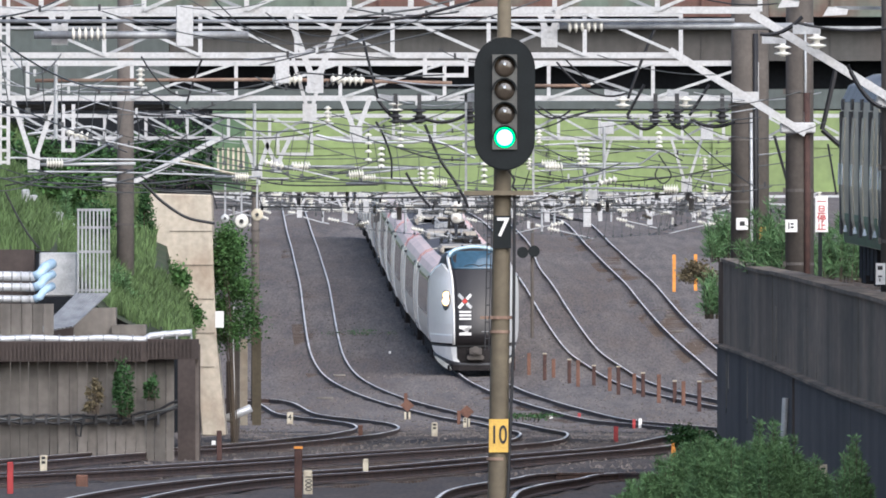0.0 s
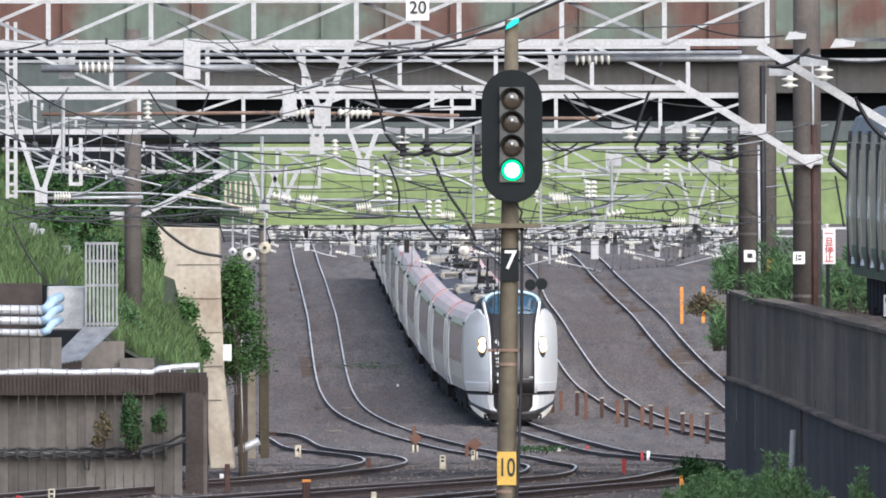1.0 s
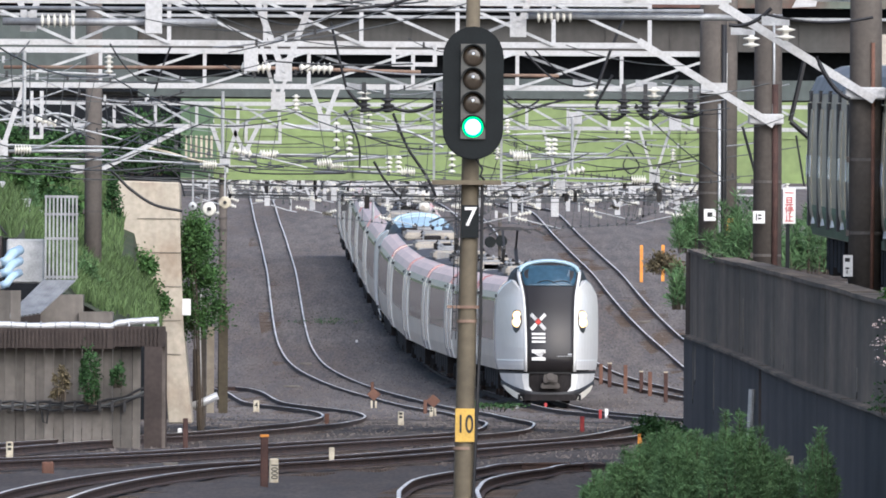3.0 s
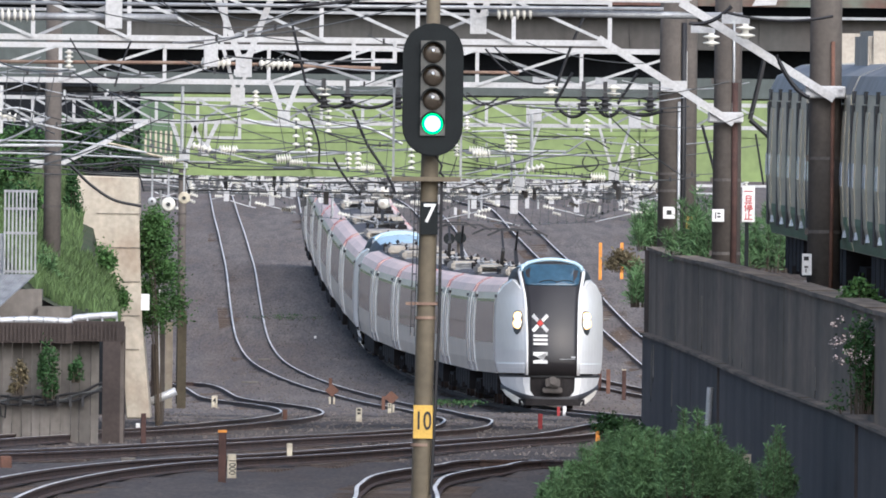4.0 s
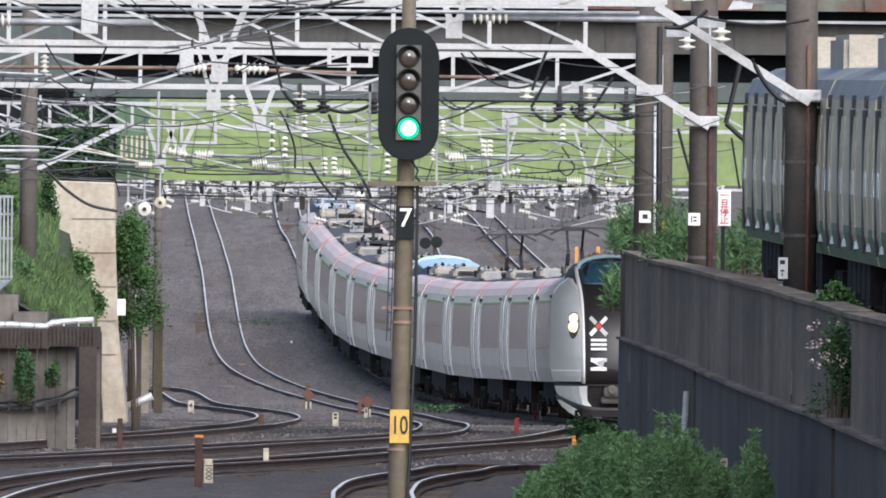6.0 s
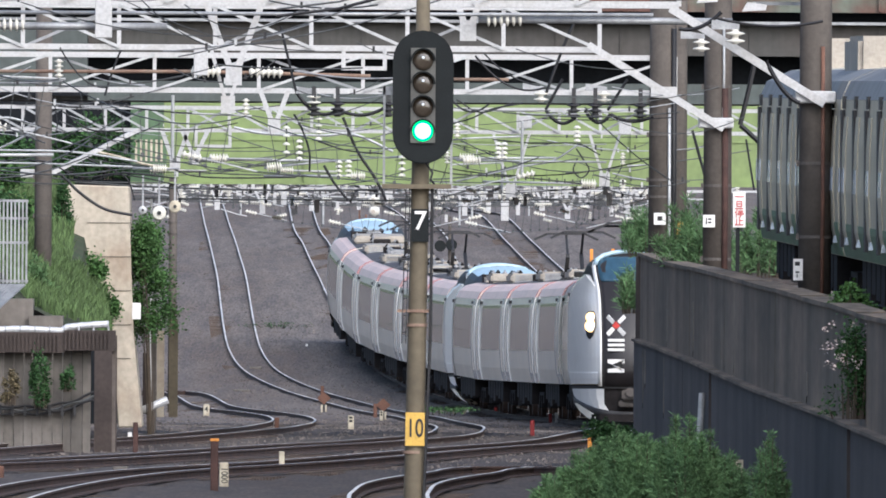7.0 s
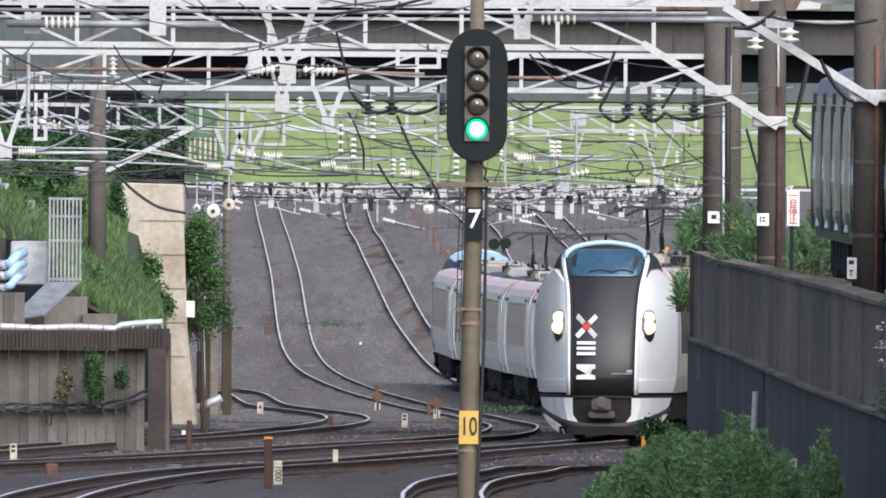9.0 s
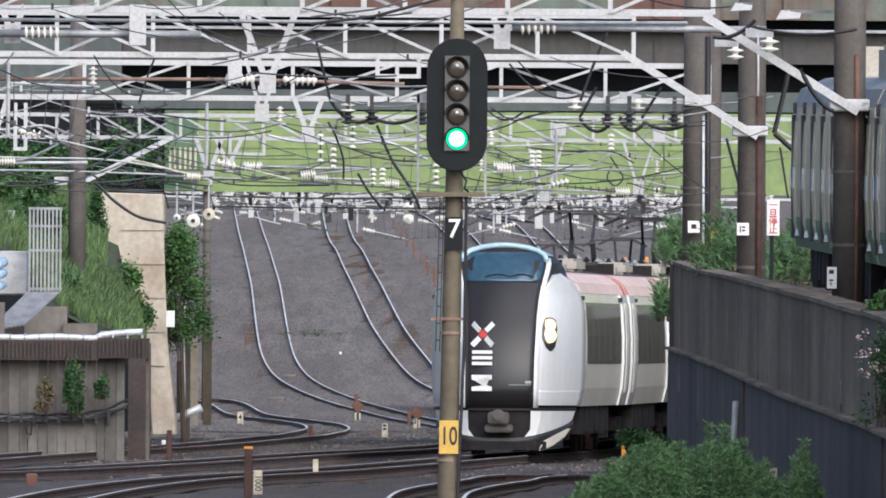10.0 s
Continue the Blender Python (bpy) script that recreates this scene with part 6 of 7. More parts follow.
def make_fence():
    th = thing("concrete_fence", "weathered grey concrete plank fence along the tracks", "fence")
    k = 447 / 40500
    rng = random.Random(6)
    x = -150
    while x < 306:
        w = rng.choice((15, 17, 18, 20))
        bm = bmesh.new()
        d = rng.uniform(-0.04, 0.04)
        box(bm, (x - 784) * k, (x + w - 1 - 784) * k, 447 + d, 447.15 + d, -0.6, 3.8 + (441 - 632 + rng.uniform(-2, 2)) * k)
        part("plank", bm, FENCE, th)
        x += w
    for a, b in ((-150, 262), (262, 352)):
        bm = bmesh.new()
        yy = 0 if a < 0 else -4
        box(bm, (a - 784) * k, (b - 784) * k, 446.55, 447.2, 3.8 + (441 - 640 - yy) * k, 3.8 + (441 - 604 - yy) * k)
        for q in range(int((b - a) / 7)):
            xx = (a + q * 7 - 784) * k
            box(bm, xx, xx + 0.03, 446.5, 446.55, 3.8 + (441 - 640 - yy) * k, 3.8 + (441 - 606 - yy) * k)
        part("top_rail", bm, BROWNFENCE, th, "dark brown ribbed sheet along the top")
    bm = bmesh.new()
    box(bm, (346 - 784) * k, (352 - 784) * k, 446.9, 447.3, -0.6, 3.8 + (441 - 600) * k)
    part("end_post", bm, BROWNBOARD, th)
    bm = bmesh.new()
    box(bm, (312 - 784) * k, (352 - 784) * k, 449.5, 449.7, -0.6, 3.8 + (441 - 610) * k)
    part("recess_board", bm, BROWNFENCE, th, "weathered brown recessed boarding")
    # lagged pipe on top
    pp = thing("lagged_pipe", "silver lagged pipe running along the top of the fence", "pipe")
    pts = [(-11, 446.7, 3.8 + (441 - 601) * k)]
    for q in range(-140, 350, 12):
        pts.append(((q - 784) * k, 446.7, 3.8 + (441 - (600 if q < 262 else 594 - (q - 262) * 0.05) + 1.2 * math.sin(q)) * k))
    bm = bmesh.new()
    sweep(bm, pts, [0.075 if i % 2 else 0.068 for i in range(len(pts))], 10)
    part("lagging", bm, PIPEW, pp, smooth=True)
    for q in range(-130, 345, 26):
        bm = bmesh.new()
        xx = (q - 784) * k
        sweep(bm, [(xx, 446.7, 3.8 + (441 - 600) * k), (xx + 0.03, 446.7, 3.8 + (441 - 600) * k)], 0.085, 10)
        part("strap", bm, GALV, pp)
    # cable bundle along the foot
    cb = thing("cable_bundle", "dark cable bundle slung along the fence", "cable bundle")
    for dz in (0.0, 0.07, 0.13):
        bm = bmesh.new()
        sweep(bm, [((q - 784) * k, 446.8, 3.8 + (441 - (748 - (max(0, q - 220) ** 1.6) * 0.018) + 2 * math.sin(q / 9 + dz * 40)) * k + dz) for q in range(-150, 322, 8)], 0.028, 6)
        part("cable", bm, CABLE if dz != 0.07 else WIRE, cb)
    for q in range(-140, 300, 22):
        bm = bmesh.new()
        xx = (q - 784) * k
        box(bm, xx, xx + 0.05, 446.74, 446.95, 3.8 + (441 - 752) * k, 3.8 + (441 - 732) * k)
        part("hook", bm, DARK, cb)
    bm = bmesh.new()
    sweep(bm, [((133 - 784) * k, 446.8, 3.8 + (441 - 750) * k), ((136 - 784) * k, 446.8, 3.8 + (441 - 770) * k), ((143 - 784) * k, 446.8, 3.8 + (441 - 773) * k), ((145 - 784) * k, 446.8, 3.8 + (441 - 752) * k)], 0.02, 6)
    part("loop", bm, CABLE, cb)


make_pier()
make_fence()

# sheeting below the pipes
sh = thing("pipe_sheeting", "grey-brown weathered sheeting below the service pipes", "sheeting")
for q in range(14):
    k = 450.5 / 40500
    x0 = -170 + q * 19
    bm = bmesh.new()
    box(bm, (x0 - 784) * k, (x0 + 18 - 784) * k, 450.5, 450.6, 0.5, 3.8 + (441 - 538) * k)
    part("sheet", bm, FENCE, sh)

# cross wall and bank behind the fence
th = thing("wall_bank", "stained grey retaining wall behind the fence", "retaining wall", kind="structure")
for x0, x1, y0, y1, m in ((-200, 85, 540, 660, FENCE), (85, 130, 555, 640, BROWNFENCE), (125, 205, 545, 640, FENCE), (-200, 60, 442, 545, BROWNFENCE), (198, 258, 575, 640, FENCE)):
    k = 455 / 40500
    bm = bmesh.new()
    box(bm, (x0 - 784) * k, (x1 - 784) * k, 455 + (x0 % 7) * 0.05, 457, 3.8 + (441 - y1) * k - 1.6, 3.8 + (441 - y0) * k)
    part("panel", bm, m, th)
bx = thing("concrete_duct", "pale grey concrete cable duct box on the bank", "duct")
bm = bmesh.new()
k = 454 / 40500
box(bm, (70 - 784) * k, (136 - 784) * k, 453.6, 455, 3.8 + (441 - 525) * k, 3.8 + (441 - 447) * k)
bmesh.ops.bevel(bm, geom=bm.edges[:], offset=0.03, segments=1, affect="EDGES")
part("box", bm, LIGHTGALV, bx)
# pipes with pale blue elbows
for i, y in enumerate((490, 509, 530)):
    k = 452 / 40500
    z = 3.8 + (441 - y) * k
    xe = (62 - 784) * k
    pp = thing("service_pipe", "silver service pipe with pale blue wrapped elbow", "pipe", "pipes on the bank")
    bm = bmesh.new()
    sweep(bm, [((-200 - 784) * k, 452 - i * 0.1, z), ((-60 - 784) * k, 452 - i * 0.1, z + 0.02), (xe, 452 - i * 0.1, z)], 0.095 - i * 0.012, 12)
    part("pipe", bm, PIPEW, pp, smooth=True)
    for q in range(8):
        bm = bmesh.new()
        xx = (-60 + q * 16 - 784) * k
        sweep(bm, [(xx, 452 - i * 0.1, z + 0.005), (xx + 0.03, 452 - i * 0.1, z + 0.005)], 0.105 - i * 0.012, 12)
        part("strap", bm, GALV, pp)
    bm = bmesh.new()
    sweep(bm, [(xe - 0.02, 452 - i * 0.1, z), (xe + 0.1, 452 - i * 0.1, z + 0.05), (xe + 0.18, 452.1 - i * 0.1, z + 0.18), (xe + 0.34, 452.4 - i * 0.1, z + 0.26)], 0.1 - i * 0.01, 10)
    part("elbow", bm, PIPEB, pp, "pale blue wrapped elbow", True)

rf = thing("railing", "galvanised slatted railing on the concrete duct", "railing")
k = 453 / 40500
for q in range(9):
    x = 137 + q * 6.8
    bm = bmesh.new()
    box(bm, (x - 784) * k, (x + 3.2 - 784) * k, 453, 453.06, 3.8 + (441 - 518) * k, 3.8 + (441 - 370) * k)
    part("slat", bm, GALV, rf)
for y in (374, 405, 448, 516):
    bm = bmesh.new()
    box(bm, (136 - 784) * k, (196 - 784) * k, 453.06, 453.1, 3.8 + (441 - y) * k, 3.8 + (441 - y) * k + 0.05)
    part("cross_bar", bm, GALV, rf)
ch = thing("cable_chute", "grey ribbed sheet-metal chute sloping down to the fence", "chute")
for q in range(9):
    bm = bmesh.new()
    x = 138 + q * 6.4
    beam(bm, ((x - 784) * k, 452.9, 3.8 + (441 - 520) * k), ((x - 66 + q * 0.6 - 784) * k, 451.5, 3.8 + (441 - 588 + q * 1.2) * k), 0.065, 0.03)
    part("rib", bm, GALV, ch)

# bank surface
bm = bmesh.new()
rows = []
for y, pts in ((456, [(-400, 430), (-60, 440), (40, 445), (90, 445), (140, 520), (200, 560), (260, 590), (345, 615)]),
               (475, [(-400, 300), (-60, 300), (40, 350), (110, 400), (160, 430), (220, 470), (290, 500), (340, 560)]),
               (500, [(-400, 180), (-60, 190), (40, 240), (130, 300), (200, 340), (260, 345), (300, 380), (352, 600)])):
    kk = y / 40500
    rows.append([bm.verts.new(((px - 784) * kk, y, 3.8 + (441 - py) * kk)) for px, py in pts])
for a, b in zip(rows, rows[1:]):
    for q in range(len(a) - 1):
        bm.faces.new([a[q], a[q + 1], b[q + 1], b[q]])
bank = tagged(part("bank", bm, SOIL), "steep weedy earth bank beside the abutment", "ground", kind="structure")


def scatter_grass(label, quads, n, h, w, seed, m):
    """Grass over a strip of bank; quads: four corners each."""
    rng = random.Random(seed)
    bm = bmesh.new()

    def spot():
        a, b, c, d = rng.choice(quads)
        u, v = rng.random(), rng.random()
        return Vector(a).lerp(Vector(b), u).lerp(Vector(d).lerp(Vector(c), u), v)
    blades(bm, rng, n, spot, h, w)
    tagged(part("grass", bm, m), label, "grass", kind="stuff")


scatter_grass("tall green grass on the bank", [((-10.178, 456, 3.811), (-7.814, 456, 3.755), (-7.905, 475, 4.281), (-9.899, 475, 5.454)), ((-9.899, 475, 5.454), (-7.905, 475, 4.281), (-8.074, 500, 5.541), (-10.42, 500, 6.899))], 9000, 0.36, 0.028, 11, GRASS)
scatter_grass("green grass round the foot of the pole", [((-7.7, 457, 3.7), (-6.6, 457, 2.55), (-6.6, 475, 3.5), (-7.85, 475, 4.25)), ((-7.85, 475, 4.25), (-6.0, 475, 3.2), (-6.2, 499, 4.9), (-8.0, 499, 5.5)), ((-6.703, 457, 2.626), (-4.954, 457, 1.87), (-5.336, 476, 2.636), (-6.746, 476, 3.694)), ((-6.533, 457, 2.457), (-5.913, 457, 2.119), (-5.688, 476, 3.107), (-6.629, 476, 3.342))], 12000, 0.3, 0.026, 12, GRASS)


def clump(name, label, x, y, D, w, h, n, leaf, m=None, seed=1, depth=1.5, clumps=14, slim=0.28, up=0.3):
    """A shrub whose foot is at (x, y) as seen and w by h metres large."""
    k = D / 40500
    return bush(name, label, ((x - 784) * k, D, 3.8 + (441 - y) * k), (w, depth, h), n, leaf, m or LEAF, seed, clumps=clumps, slim=slim, up=up)


def make_creeper():
    """A ragged climber beside the abutment: narrow at its head, widest at half height, ragged below."""
    k = 489 / 40500
    x0, zf = (384 - 784) * k, ground_z((400 - 784) * k, 489)
    th = thing("climber", "ragged dark green climber hanging beside the concrete abutment", "shrub", at=(x0, 489, zf))
    rng = random.Random(77)
    top, cs = 3.8 + (441 - 405) * k - zf, []
    for i in range(56):
        f = rng.uniform(0.5, 1.0)
        w = 1.0 - 0.7 * abs(f - 0.62) / 0.42
        w = max(0.22, w) * rng.uniform(0.75, 1.1)
        cs.append((rng.uniform(-0.05, 1.0) * w * 0.95, rng.uniform(-0.5, 0.5), f * top, rng.uniform(0.07, 0.16)))
    for c in cs[::7]:
        bm = bmesh.new()
        sweep(bm, [(0.3 + c[0] * 0.5, c[1] * 0.5, -0.05), (0.2 + c[0] * 0.6, c[1] * 0.8, c[2] * 0.6), c[:3]], [0.014, 0.01, 0.004], 4)
        part("stem", bm, BARK, th)

    def spot():
        c = rng.choice(cs)
        return (c[0] + rng.gauss(0, 1) * c[3], c[1] + rng.gauss(0, 0.2), c[2] + rng.gauss(0, 1.1) * c[3])
    bm = bmesh.new()
    leaves(bm, rng, 11000, spot, 0.075)
    part("foliage", bm, LEAF, th)


make_creeper()
clump("bush", "leafy weeds creeping over the abutment's edge", 285, 560, 484.5, 0.7, 1.1, 1900, 0.08, LEAF, 34, 0.6)
clump("bush", "dark trees in the gap under the bridge", 300, 330, 556, 1.8, 1.6, 2600, 0.13, LEAFDARK, 35, 1.0)
clump("bush", "dark green creeper on the pier's shaded edge", 256, 480, 486, 0.35, 1.7, 1400, 0.08, LEAFDARK, 22, 0.5)
clump("bush", "weedy shrub on the bank behind the railing", 110, 400, 478, 1.6, 1.7, 2600, 0.12, LEAF, 23)
clump("bush", "dark tree tops under the bridge", 95, 325, 552, 2.6, 1.3, 3000, 0.14, LEAFDARK, 33, 2)
clump("bush", "weedy shrub at the top of the bank", 180, 440, 482, 1.0, 1.2, 1600, 0.11, LEAF, 28)
clump("bush", "shrub at the crest of the bank", 40, 330, 486, 1.6, 1.2, 1800, 0.12, LEAFDARK, 29)
clump("bush", "shrub hanging over the fence planks", 222, 735, 446.4, 0.35, 1.1, 800, 0.07, LEAFDARK, 24, 0.4)
clump("bush", "small dark shrub on the fence", 268, 705, 446.4, 0.28, 0.5, 420, 0.06, LEAFDARK, 25, 0.3)
clump("dry_bush", "dry brown weed on the fence", 165, 728, 446.4, 0.32, 0.6, 460, 0.06, DRYLEAF, 26, 0.3)
clump("bush", "weeds in front of the concrete abutment", 312, 590, 484, 0.95, 1.25, 2600, 0.08, LEAF, 27, 0.8)

clump("bush", "tall weeds along the crest of the bank", 60, 445, 474, 2.2, 1.6, 4200, 0.12, FEATHER, 30, 2, 26, 0.1, 0.9)
clump("bush", "rank weeds below the railing and pole", 205, 560, 462, 0.9, 1.1, 2200, 0.11, FEATHER, 31, 1, 20, 0.1, 0.9)
clump("bush", "weeds hiding the foot of the pole", 150, 450, 476, 0.9, 1.1, 2200, 0.11, LEAFDARK, 32, 1)
# pale broken slabs in the bank
for x0, x1, y0, y1 in ((38, 52, 335, 385), (52, 66, 345, 395), (92, 112, 375, 430), (112, 132, 395, 440)):
    k = 473 / 40500
    bm = bmesh.new()
    box(bm, (x0 - 784) * k, (x1 - 784) * k, 473, 473.4, 3.8 + (441 - y1) * k, 3.8 + (441 - y0) * k)
    bmesh.ops.bevel(bm, geom=bm.edges[:], offset=0.03, segments=1, affect="EDGES")
    tagged(part("concrete_slab", bm, LIGHTGALV), "pale broken concrete slab set in the bank", "slab", "slabs in the bank")

# near bushes by the dark wall
for i, (x, y, D, w, h, n) in enumerate(((1180, 905, 305, 1.0, 0.75, 2600), (1280, 905, 300, 1.0, 1.2, 3800), (1365, 900, 298, 0.9, 1.25, 3400), (1240, 850, 330, 0.8, 0.75, 2200),
                                        (1430, 905, 300, 0.7, 0.75, 1800), (1120, 910, 300, 0.5, 0.42, 1200), (1510, 900, 296, 0.5, 0.95, 1200), (1330, 860, 335, 0.7, 0.8, 1800))):
    bushy = clump("bush", "feathery green weeds at the foot of the dark wall", x, y, D, w, h, n * 3, 0.075, FEATHER, 40 + i, 1.2, 46, 0.07, 1.2)
clump("bush", "dark low shrub at the end of the wall", 1225, 800, 412, 0.8, 0.5, 1500, 0.07, LEAFDARK, 60, 0.6)
clump("bush", "tuft hanging over the end of the wall", 1262, 560, 424, 0.5, 1.0, 700, 0.17, FEATHER, 61, 0.5, 24, 0.045, 1.5)
clump("bush", "green weeds between the poles behind the wall", 1375, 480, 400, 1.4, 1.3, 2600, 0.17, FEATHER, 62, 2, 24, 0.045, 1.5)
clump("bush", "green weeds beyond the wall's end", 1285, 460, 450, 0.9, 1.0, 1600, 0.17, FEATHER, 63, 1.5, 24, 0.045, 1.5)
clump("bush", "green weeds by the stop sign", 1480, 495, 398, 1.3, 1.3, 2200, 0.17, FEATHER, 64, 1.5, 24, 0.045, 1.5)
clump("bush", "small weed on top of the wall", 1660, 560, 300, 0.5, 0.35, 500, 0.06, LEAF, 65, 0.4)
clump("bush", "dry weeds on the far bank", 1230, 500, 600, 1.0, 0.7, 900, 0.09, DRYLEAF, 66, 1)
fl = clump("flowering_weed", "dark weed with pale flower heads against the wall", 1655, 742, 283, 0.62, 1.15, 1400, 0.05, LEAFDARK, 70, 0.3, 26)
rngf = random.Random(8)
for q in range(26):
    bm = bmesh.new()
    px, pz = rngf.uniform(-0.4, 0.28), 0.55 + rngf.uniform(0, 0.6)
    leaves(bm, rngf, 12, lambda: (px + rngf.gauss(0, 0.02), -0.2 + rngf.gauss(0, 0.02), pz + rngf.gauss(0, 0.02)), 0.03)
    part("flower_head", bm, BLOOM, fl, "pale pinkish flower head")


# ---- trackside posts and markers ----
def stake(name, label, x, y, h, w, m, category="post", cap=None, group="trackside posts"):
    """A post whose foot is at (x, y) on the ballast as seen; h and w in metres."""
    D = float(np.interp(-y, VIEW_Y, VIEW_D))
    X0 = (x - 784) * D / 40500
    th = thing(name, label, category, group, (X0, D, ground_z(X0, D)))
    bm = bmesh.new()
    box(bm, -w / 2, w / 2, -w / 2, w / 2, -0.1, h)
    bmesh.ops.bevel(bm, geom=bm.edges[:], offset=w * 0.12, segments=1, affect="EDGES")
    part("shaft", bm, m, th)
    if cap:
        bm = bmesh.new()
        box(bm, -w * 0.55, w * 0.55, -w * 0.55, w * 0.55, h - 0.005, h + w * 0.28)
        part("cap", bm, cap, th)
    return th, D


VIEW_D = list(range(250, 1300, 5))
VIEW_Y = [-(441 + (3.8 - grade(d) + 0.2) * 40500 / d) for d in VIEW_D]
for i in range(15):
    x = 908 + i * 23.0 + (i * 7 % 5) * 2.5
    stake("rail_stake", "rusty stake made from old rail", x, 660 + (x - 908) * 0.2 + (i % 3) * 4, 0.62 + 0.12 * (i % 3), 0.12, RUST if i % 2 else RUSTDARK, group="row of rusty stakes", cap=CREAM if i % 2 == 0 else None)
for i in range(11):
    stake("rail_stake", "rusty stake beside the climbing main track", 782 + i * 7.4 + (i * 7 % 5) * 2, 408 + i * 10.2, 0.55, 0.075, RUST, group="row of far stakes", cap=CREAM if i % 4 == 0 else None)
for x, y, h, w, m, lab, cap in ((388, 822, 0.62, 0.1, RUSTDARK, "dark iron post by the crossing rails", None), (302, 808, 0.45, 0.1, RUST, "short rusty post beside the fence", None),
                                (18, 872, 0.5, 0.1, REDP, "red painted post beside the rails", None), (528, 885, 0.76, 0.12, RUSTDARK, "dark rusty post with orange cap", ORANGE), (647, 848, 0.36, 0.1, CREAM, "stubby cream marker post on ballast", None),
                                (718, 720, 0.3, 0.1, RUST, "short rusty switch post", None), (638, 785, 0.34, 0.1, RUST, "short rusty post between the tracks", None), (812, 760, 0.4, 0.1, RUST, "short rusty post between the tracks", None),
                                (1025, 750, 0.22, 0.09, REDP, "small red marker post between rails", None), (1090, 788, 0.34, 0.1, REDP, "red post with a pale plate", None), (1122, 765, 0.25, 0.08, REDP, "small red post by the rails", None),
                                (1133, 765, 0.27, 0.09, SIGNW, "small white marker post by the rails", None), (975, 745, 0.09, 0.09, SIGNW, "tiny white marker block on the ballast", None), (738, 806, 0.09, 0.08, SIGNW, "tiny white marker block on the ballast", None),
                                (616, 812, 0.1, 0.08, SIGNW, "tiny white marker block on the ballast", None), (963, 822, 0.1, 0.08, SIGNW, "tiny white marker block on the ballast", None), (690, 632, 0.09, 0.08, SIGNW, "tiny white marker block on the ballast", None),
                                (378, 800, 0.15, 0.09, SIGNW, "small pale marker beside the abutment", None), (420, 785, 0.3, 0.09, CREAM, "cream marker post beside the pier", None), (965, 668, 0.38, 0.09, CREAM, "pale marker post among rusty stakes", None),
                                (1192, 830, 0.62, 0.08, ORANGE, "faded orange post in the weeds", None), (145, 862, 0.2, 0.2, RUST, "small rusty base plate on ballast", None)):
    stake("marker_post", lab, x, y, h, w, m, cap=cap)
for x, y, h, w, body in ((513, 755, 0.33, 0.17, "4"), (769, 781, 0.33, 0.14, ""), (545, 880, 0.4, 0.14, "001"), (77, 838, 0.34, 0.13, "00"), (823, 765, 0.27, 0.1, "")):
    th, D = stake("distance_post", "cream marker post with dark figures", x, y, h, w, CREAM)
    if body == "001":
        text("figure", "1000", w * 1.05, th, pose(0.005, -w / 2 - 0.006, h * 0.5, 90) @ pose(0, 0, 0, 0, 0, -90) @ Matrix.Diagonal((0.85, 1, 1, 1)), INK)
    elif len(body) == 1:
        text("figure", body, w * 1.3, th, pose(0, -w / 2 - 0.006, h * 0.55, 90), INK)
    else:
        for q, c in enumerate(body or "00"):
            bm = bmesh.new()
            z = h * (0.85 - 0.24 * q)
            box(bm, -w * 0.26, w * 0.26, -w / 2 - 0.008, -w / 2 - 0.002, z - 0.025, z + 0.025)
            part("figure_bar", bm, INK, th)
for x, y in ((721, 722), (826, 735)):
    th, D = stake("diamond_marker", "rusty diamond-shaped marker on a thin post", x, y + 28, 0.32, 0.05, DARK)
    bm = bmesh.new()
    prism(bm, [(-0.2, 0.4), (0, 0.22), (0.2, 0.4), (0, 0.58)], -0.05, -0.03)
    part("diamond", bm, RUST, th, "rusty diamond plate")
    bm = bmesh.new()
    for dx in (-0.06, 0.06):
        box(bm, dx - 0.025, dx + 0.025, -0.06, -0.03, 0, 0.22)
    part("foot_plate", bm, CREAM, th)
for x in (1193, 1231):
    D = 845
    X0 = (x - 784) * D / 40500
    th = thing("barrier_post", "bright orange barrier post beside the outer track", "post", "orange barrier", (X0, D, ground_z(X0, D)))
    bm = bmesh.new()
    box(bm, -0.06, 0.06, -0.06, 0.06, -0.2, 1.35)
    part("shaft", bm, ORANGE, th)

clump("bush", "low green weeds growing in the ballast", 640, 590, 725, 2.4, 0.07, 130, 0.05, LEAFDARK, 81, 45.0, 30)
clump("bush", "sparse green weeds between the tracks", 930, 740, 470, 1.2, 0.08, 260, 0.05, LEAFDARK, 82, 12.0, 24)

# low weeds and timber scraps on the ballast
for x, y, l, a in ((320, 868, 0.22, 15), (362, 852, 0.26, -10), (205, 880, 0.2, 30), (600, 672, 0.4, 5), (1185, 565, 0.35, 8), (1200, 592, 0.4, -4), (575, 712, 0.5, 0), (335, 790, 0.5, 6)):
    D = float(np.interp(-y, VIEW_Y, VIEW_D))
    X0 = (x - 784) * D / 40500
    bm = bmesh.new()
    box(bm, -l / 2, l / 2, -0.06, 0.06, 0, 0.07)
    bmesh.ops.bevel(bm, geom=bm.edges[:], offset=0.012, segments=1, affect="EDGES")
    ob = part("timber_offcut", bm, FENCE)
    ob.matrix_basis = pose(X0, D, ground_z(X0, D) + 0.01, 0, 0, a)
    tagged(ob, "pale timber offcut lying on the ballast", "timber offcut", "timber scraps")

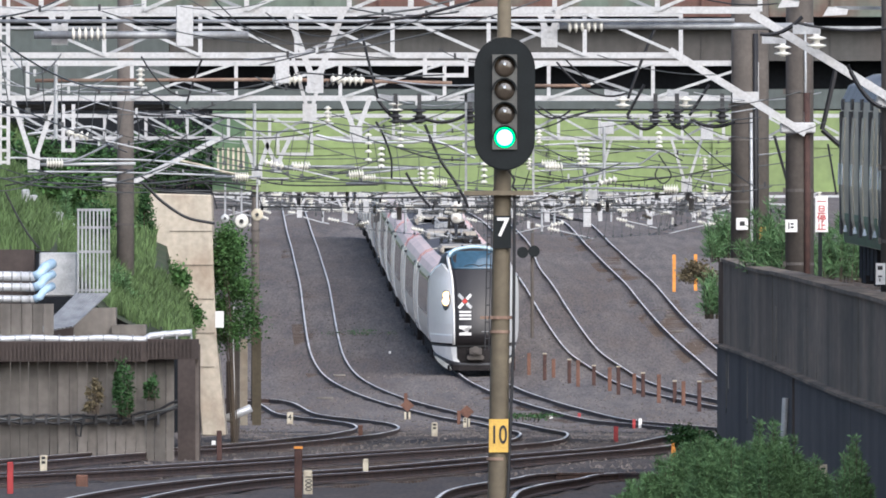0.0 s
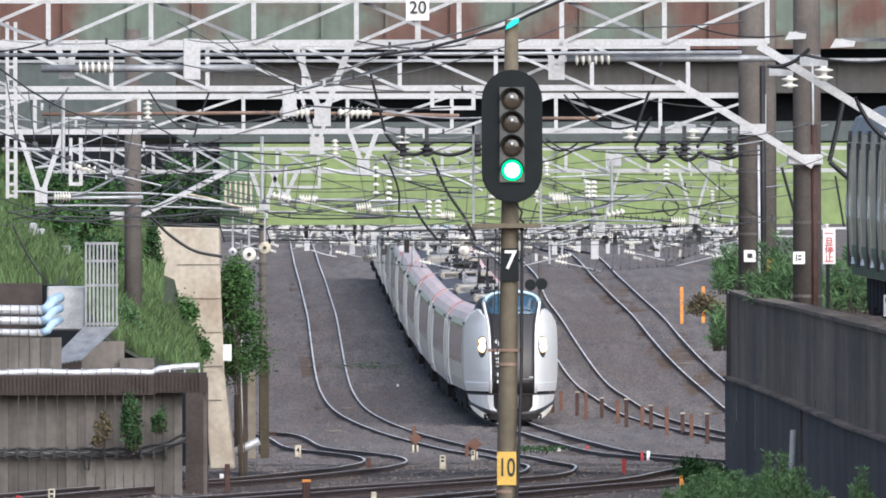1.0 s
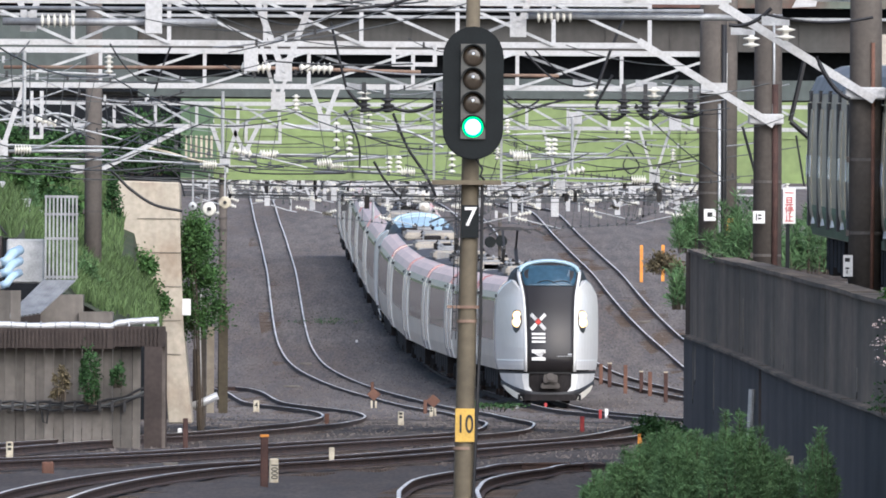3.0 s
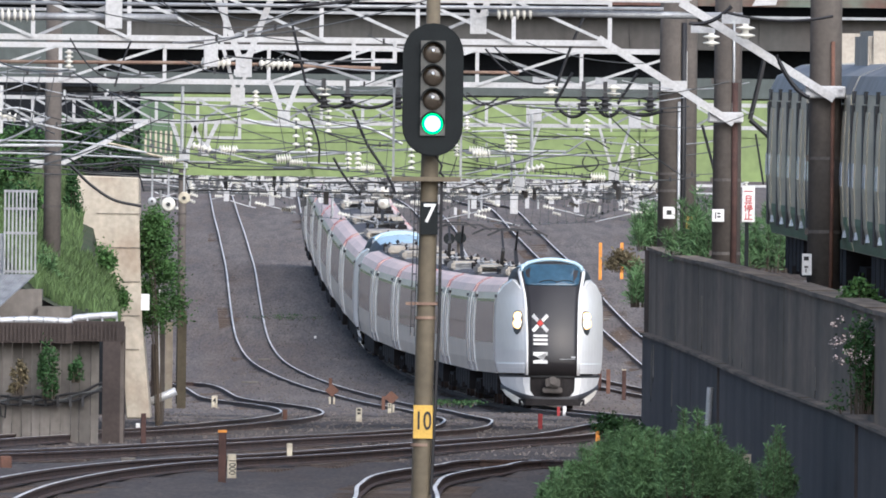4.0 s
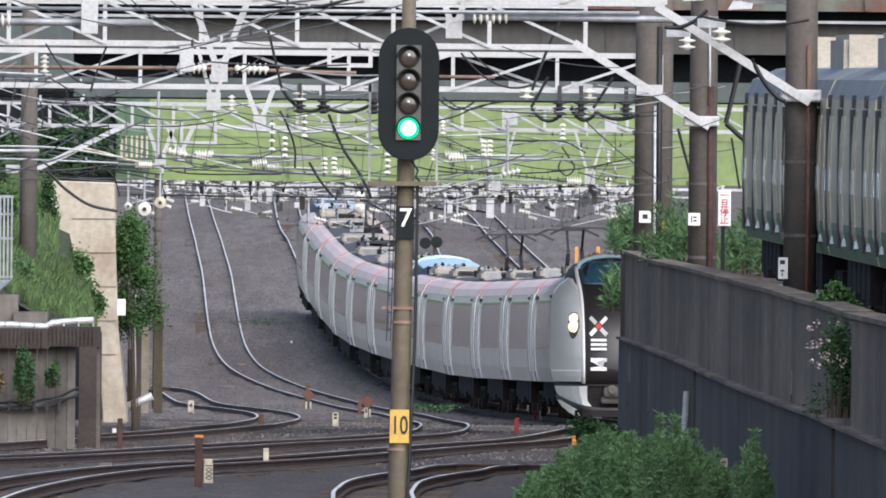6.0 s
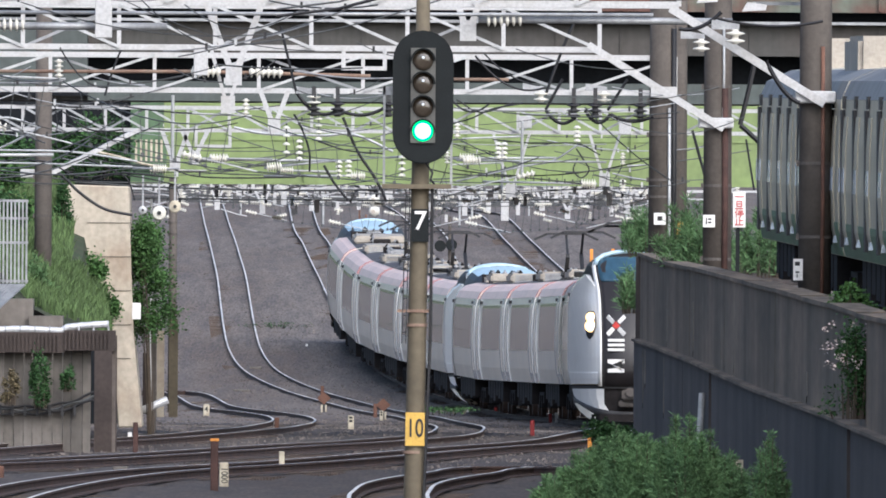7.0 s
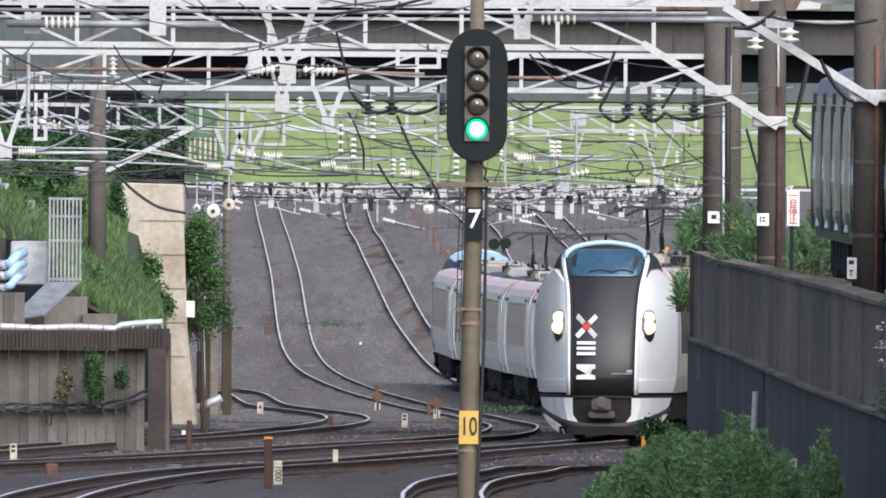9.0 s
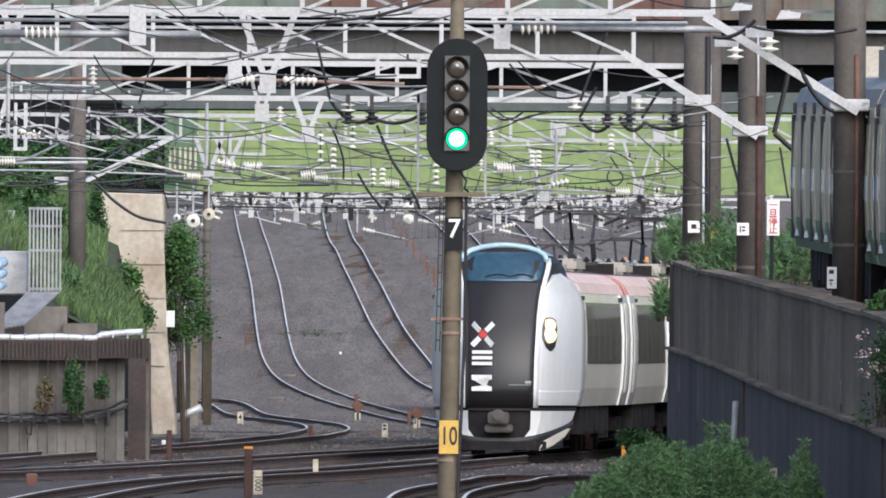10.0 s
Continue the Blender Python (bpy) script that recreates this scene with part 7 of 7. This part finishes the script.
# slim signal and relay pole beyond the train
th = thing("dwarf_signal", "slim grey signal post with dark round heads", "signal")
k = 785 / 40500
bm = bmesh.new()
sweep(bm, [((942 - 784) * k, 785, 0.4), ((942 - 784) * k, 785, 3.8 + (441 - 395) * k)], 0.06, 8)
part("post", bm, POLE, th)
for x, y in ((925, 447), (945, 445)):
    bm = bmesh.new()
    sweep(bm, [((x - 784) * k, 784.9, 3.8 + (441 - y) * k), ((x - 784) * k, 784.7, 3.8 + (441 - y) * k)], 0.2, 14)
    part("head", bm, BLACK, th, "round black signal head")

# loudspeaker and fittings by the leafy pier
k = 500 / 40500
th = thing("loudspeaker", "white horn loudspeaker on a thin post", "loudspeaker")
X0, Z0 = (428 - 784) * k, 3.8 + (441 - 395) * k
bm = bmesh.new()
sweep(bm, [(X0, 500, Z0), (X0, 499.7, Z0), (X0, 499.55, Z0)], [0.05, 0.12, 0.15], 16)
part("horn", bm, WHITE, th, smooth=True)
bm = bmesh.new()
sweep(bm, [(X0 - 0.18, 500, -0.3), (X0 - 0.18, 500, Z0 + 0.35)], 0.028, 8)
sweep(bm, [(X0 - 0.18, 500, Z0), (X0 + 0.1, 500, Z0)], 0.03, 6)
part("post", bm, WHITE, th)
bm = bmesh.new()
sweep(bm, [(X0, 499.53, Z0), (X0, 499.5, Z0)], 0.05, 10)
part("driver", bm, DARK, th)

# wooden boards and silver duct by the abutment
bd = thing("timber_boards", "weathered timber boards leaning beside the abutment", "boards")
k = 505 / 40500
for i, (x0, x1, y0, y1, m) in enumerate(((412, 424, 610, 770, POLE), (425, 438, 600, 745, CONC), (400, 411, 640, 740, BROWNFENCE), (446, 462, 580, 745, MAST))):
    bm = bmesh.new()
    box(bm, (x0 - 784) * k, (x1 - 784) * k, 505 + 0.1 * i, 505.08 + 0.1 * i, 3.8 + (441 - y1) * k - 0.1, 3.8 + (441 - y0) * k)
    part("board", bm, m, bd)
rod("silver_duct", "silver wrapped duct emerging beside the abutment", "duct", [(-4.689, 492, 0.143), (-4.422, 492, 0.253), (-4.118, 492, 0.386)], 0.09, PIPEW)



def motions():
    for i, (car, rev) in enumerate(CARS):
        walk(car, [(k * 0.5, car_pose(i, rev, k * 0.5)) for k in range(21)])


motions()
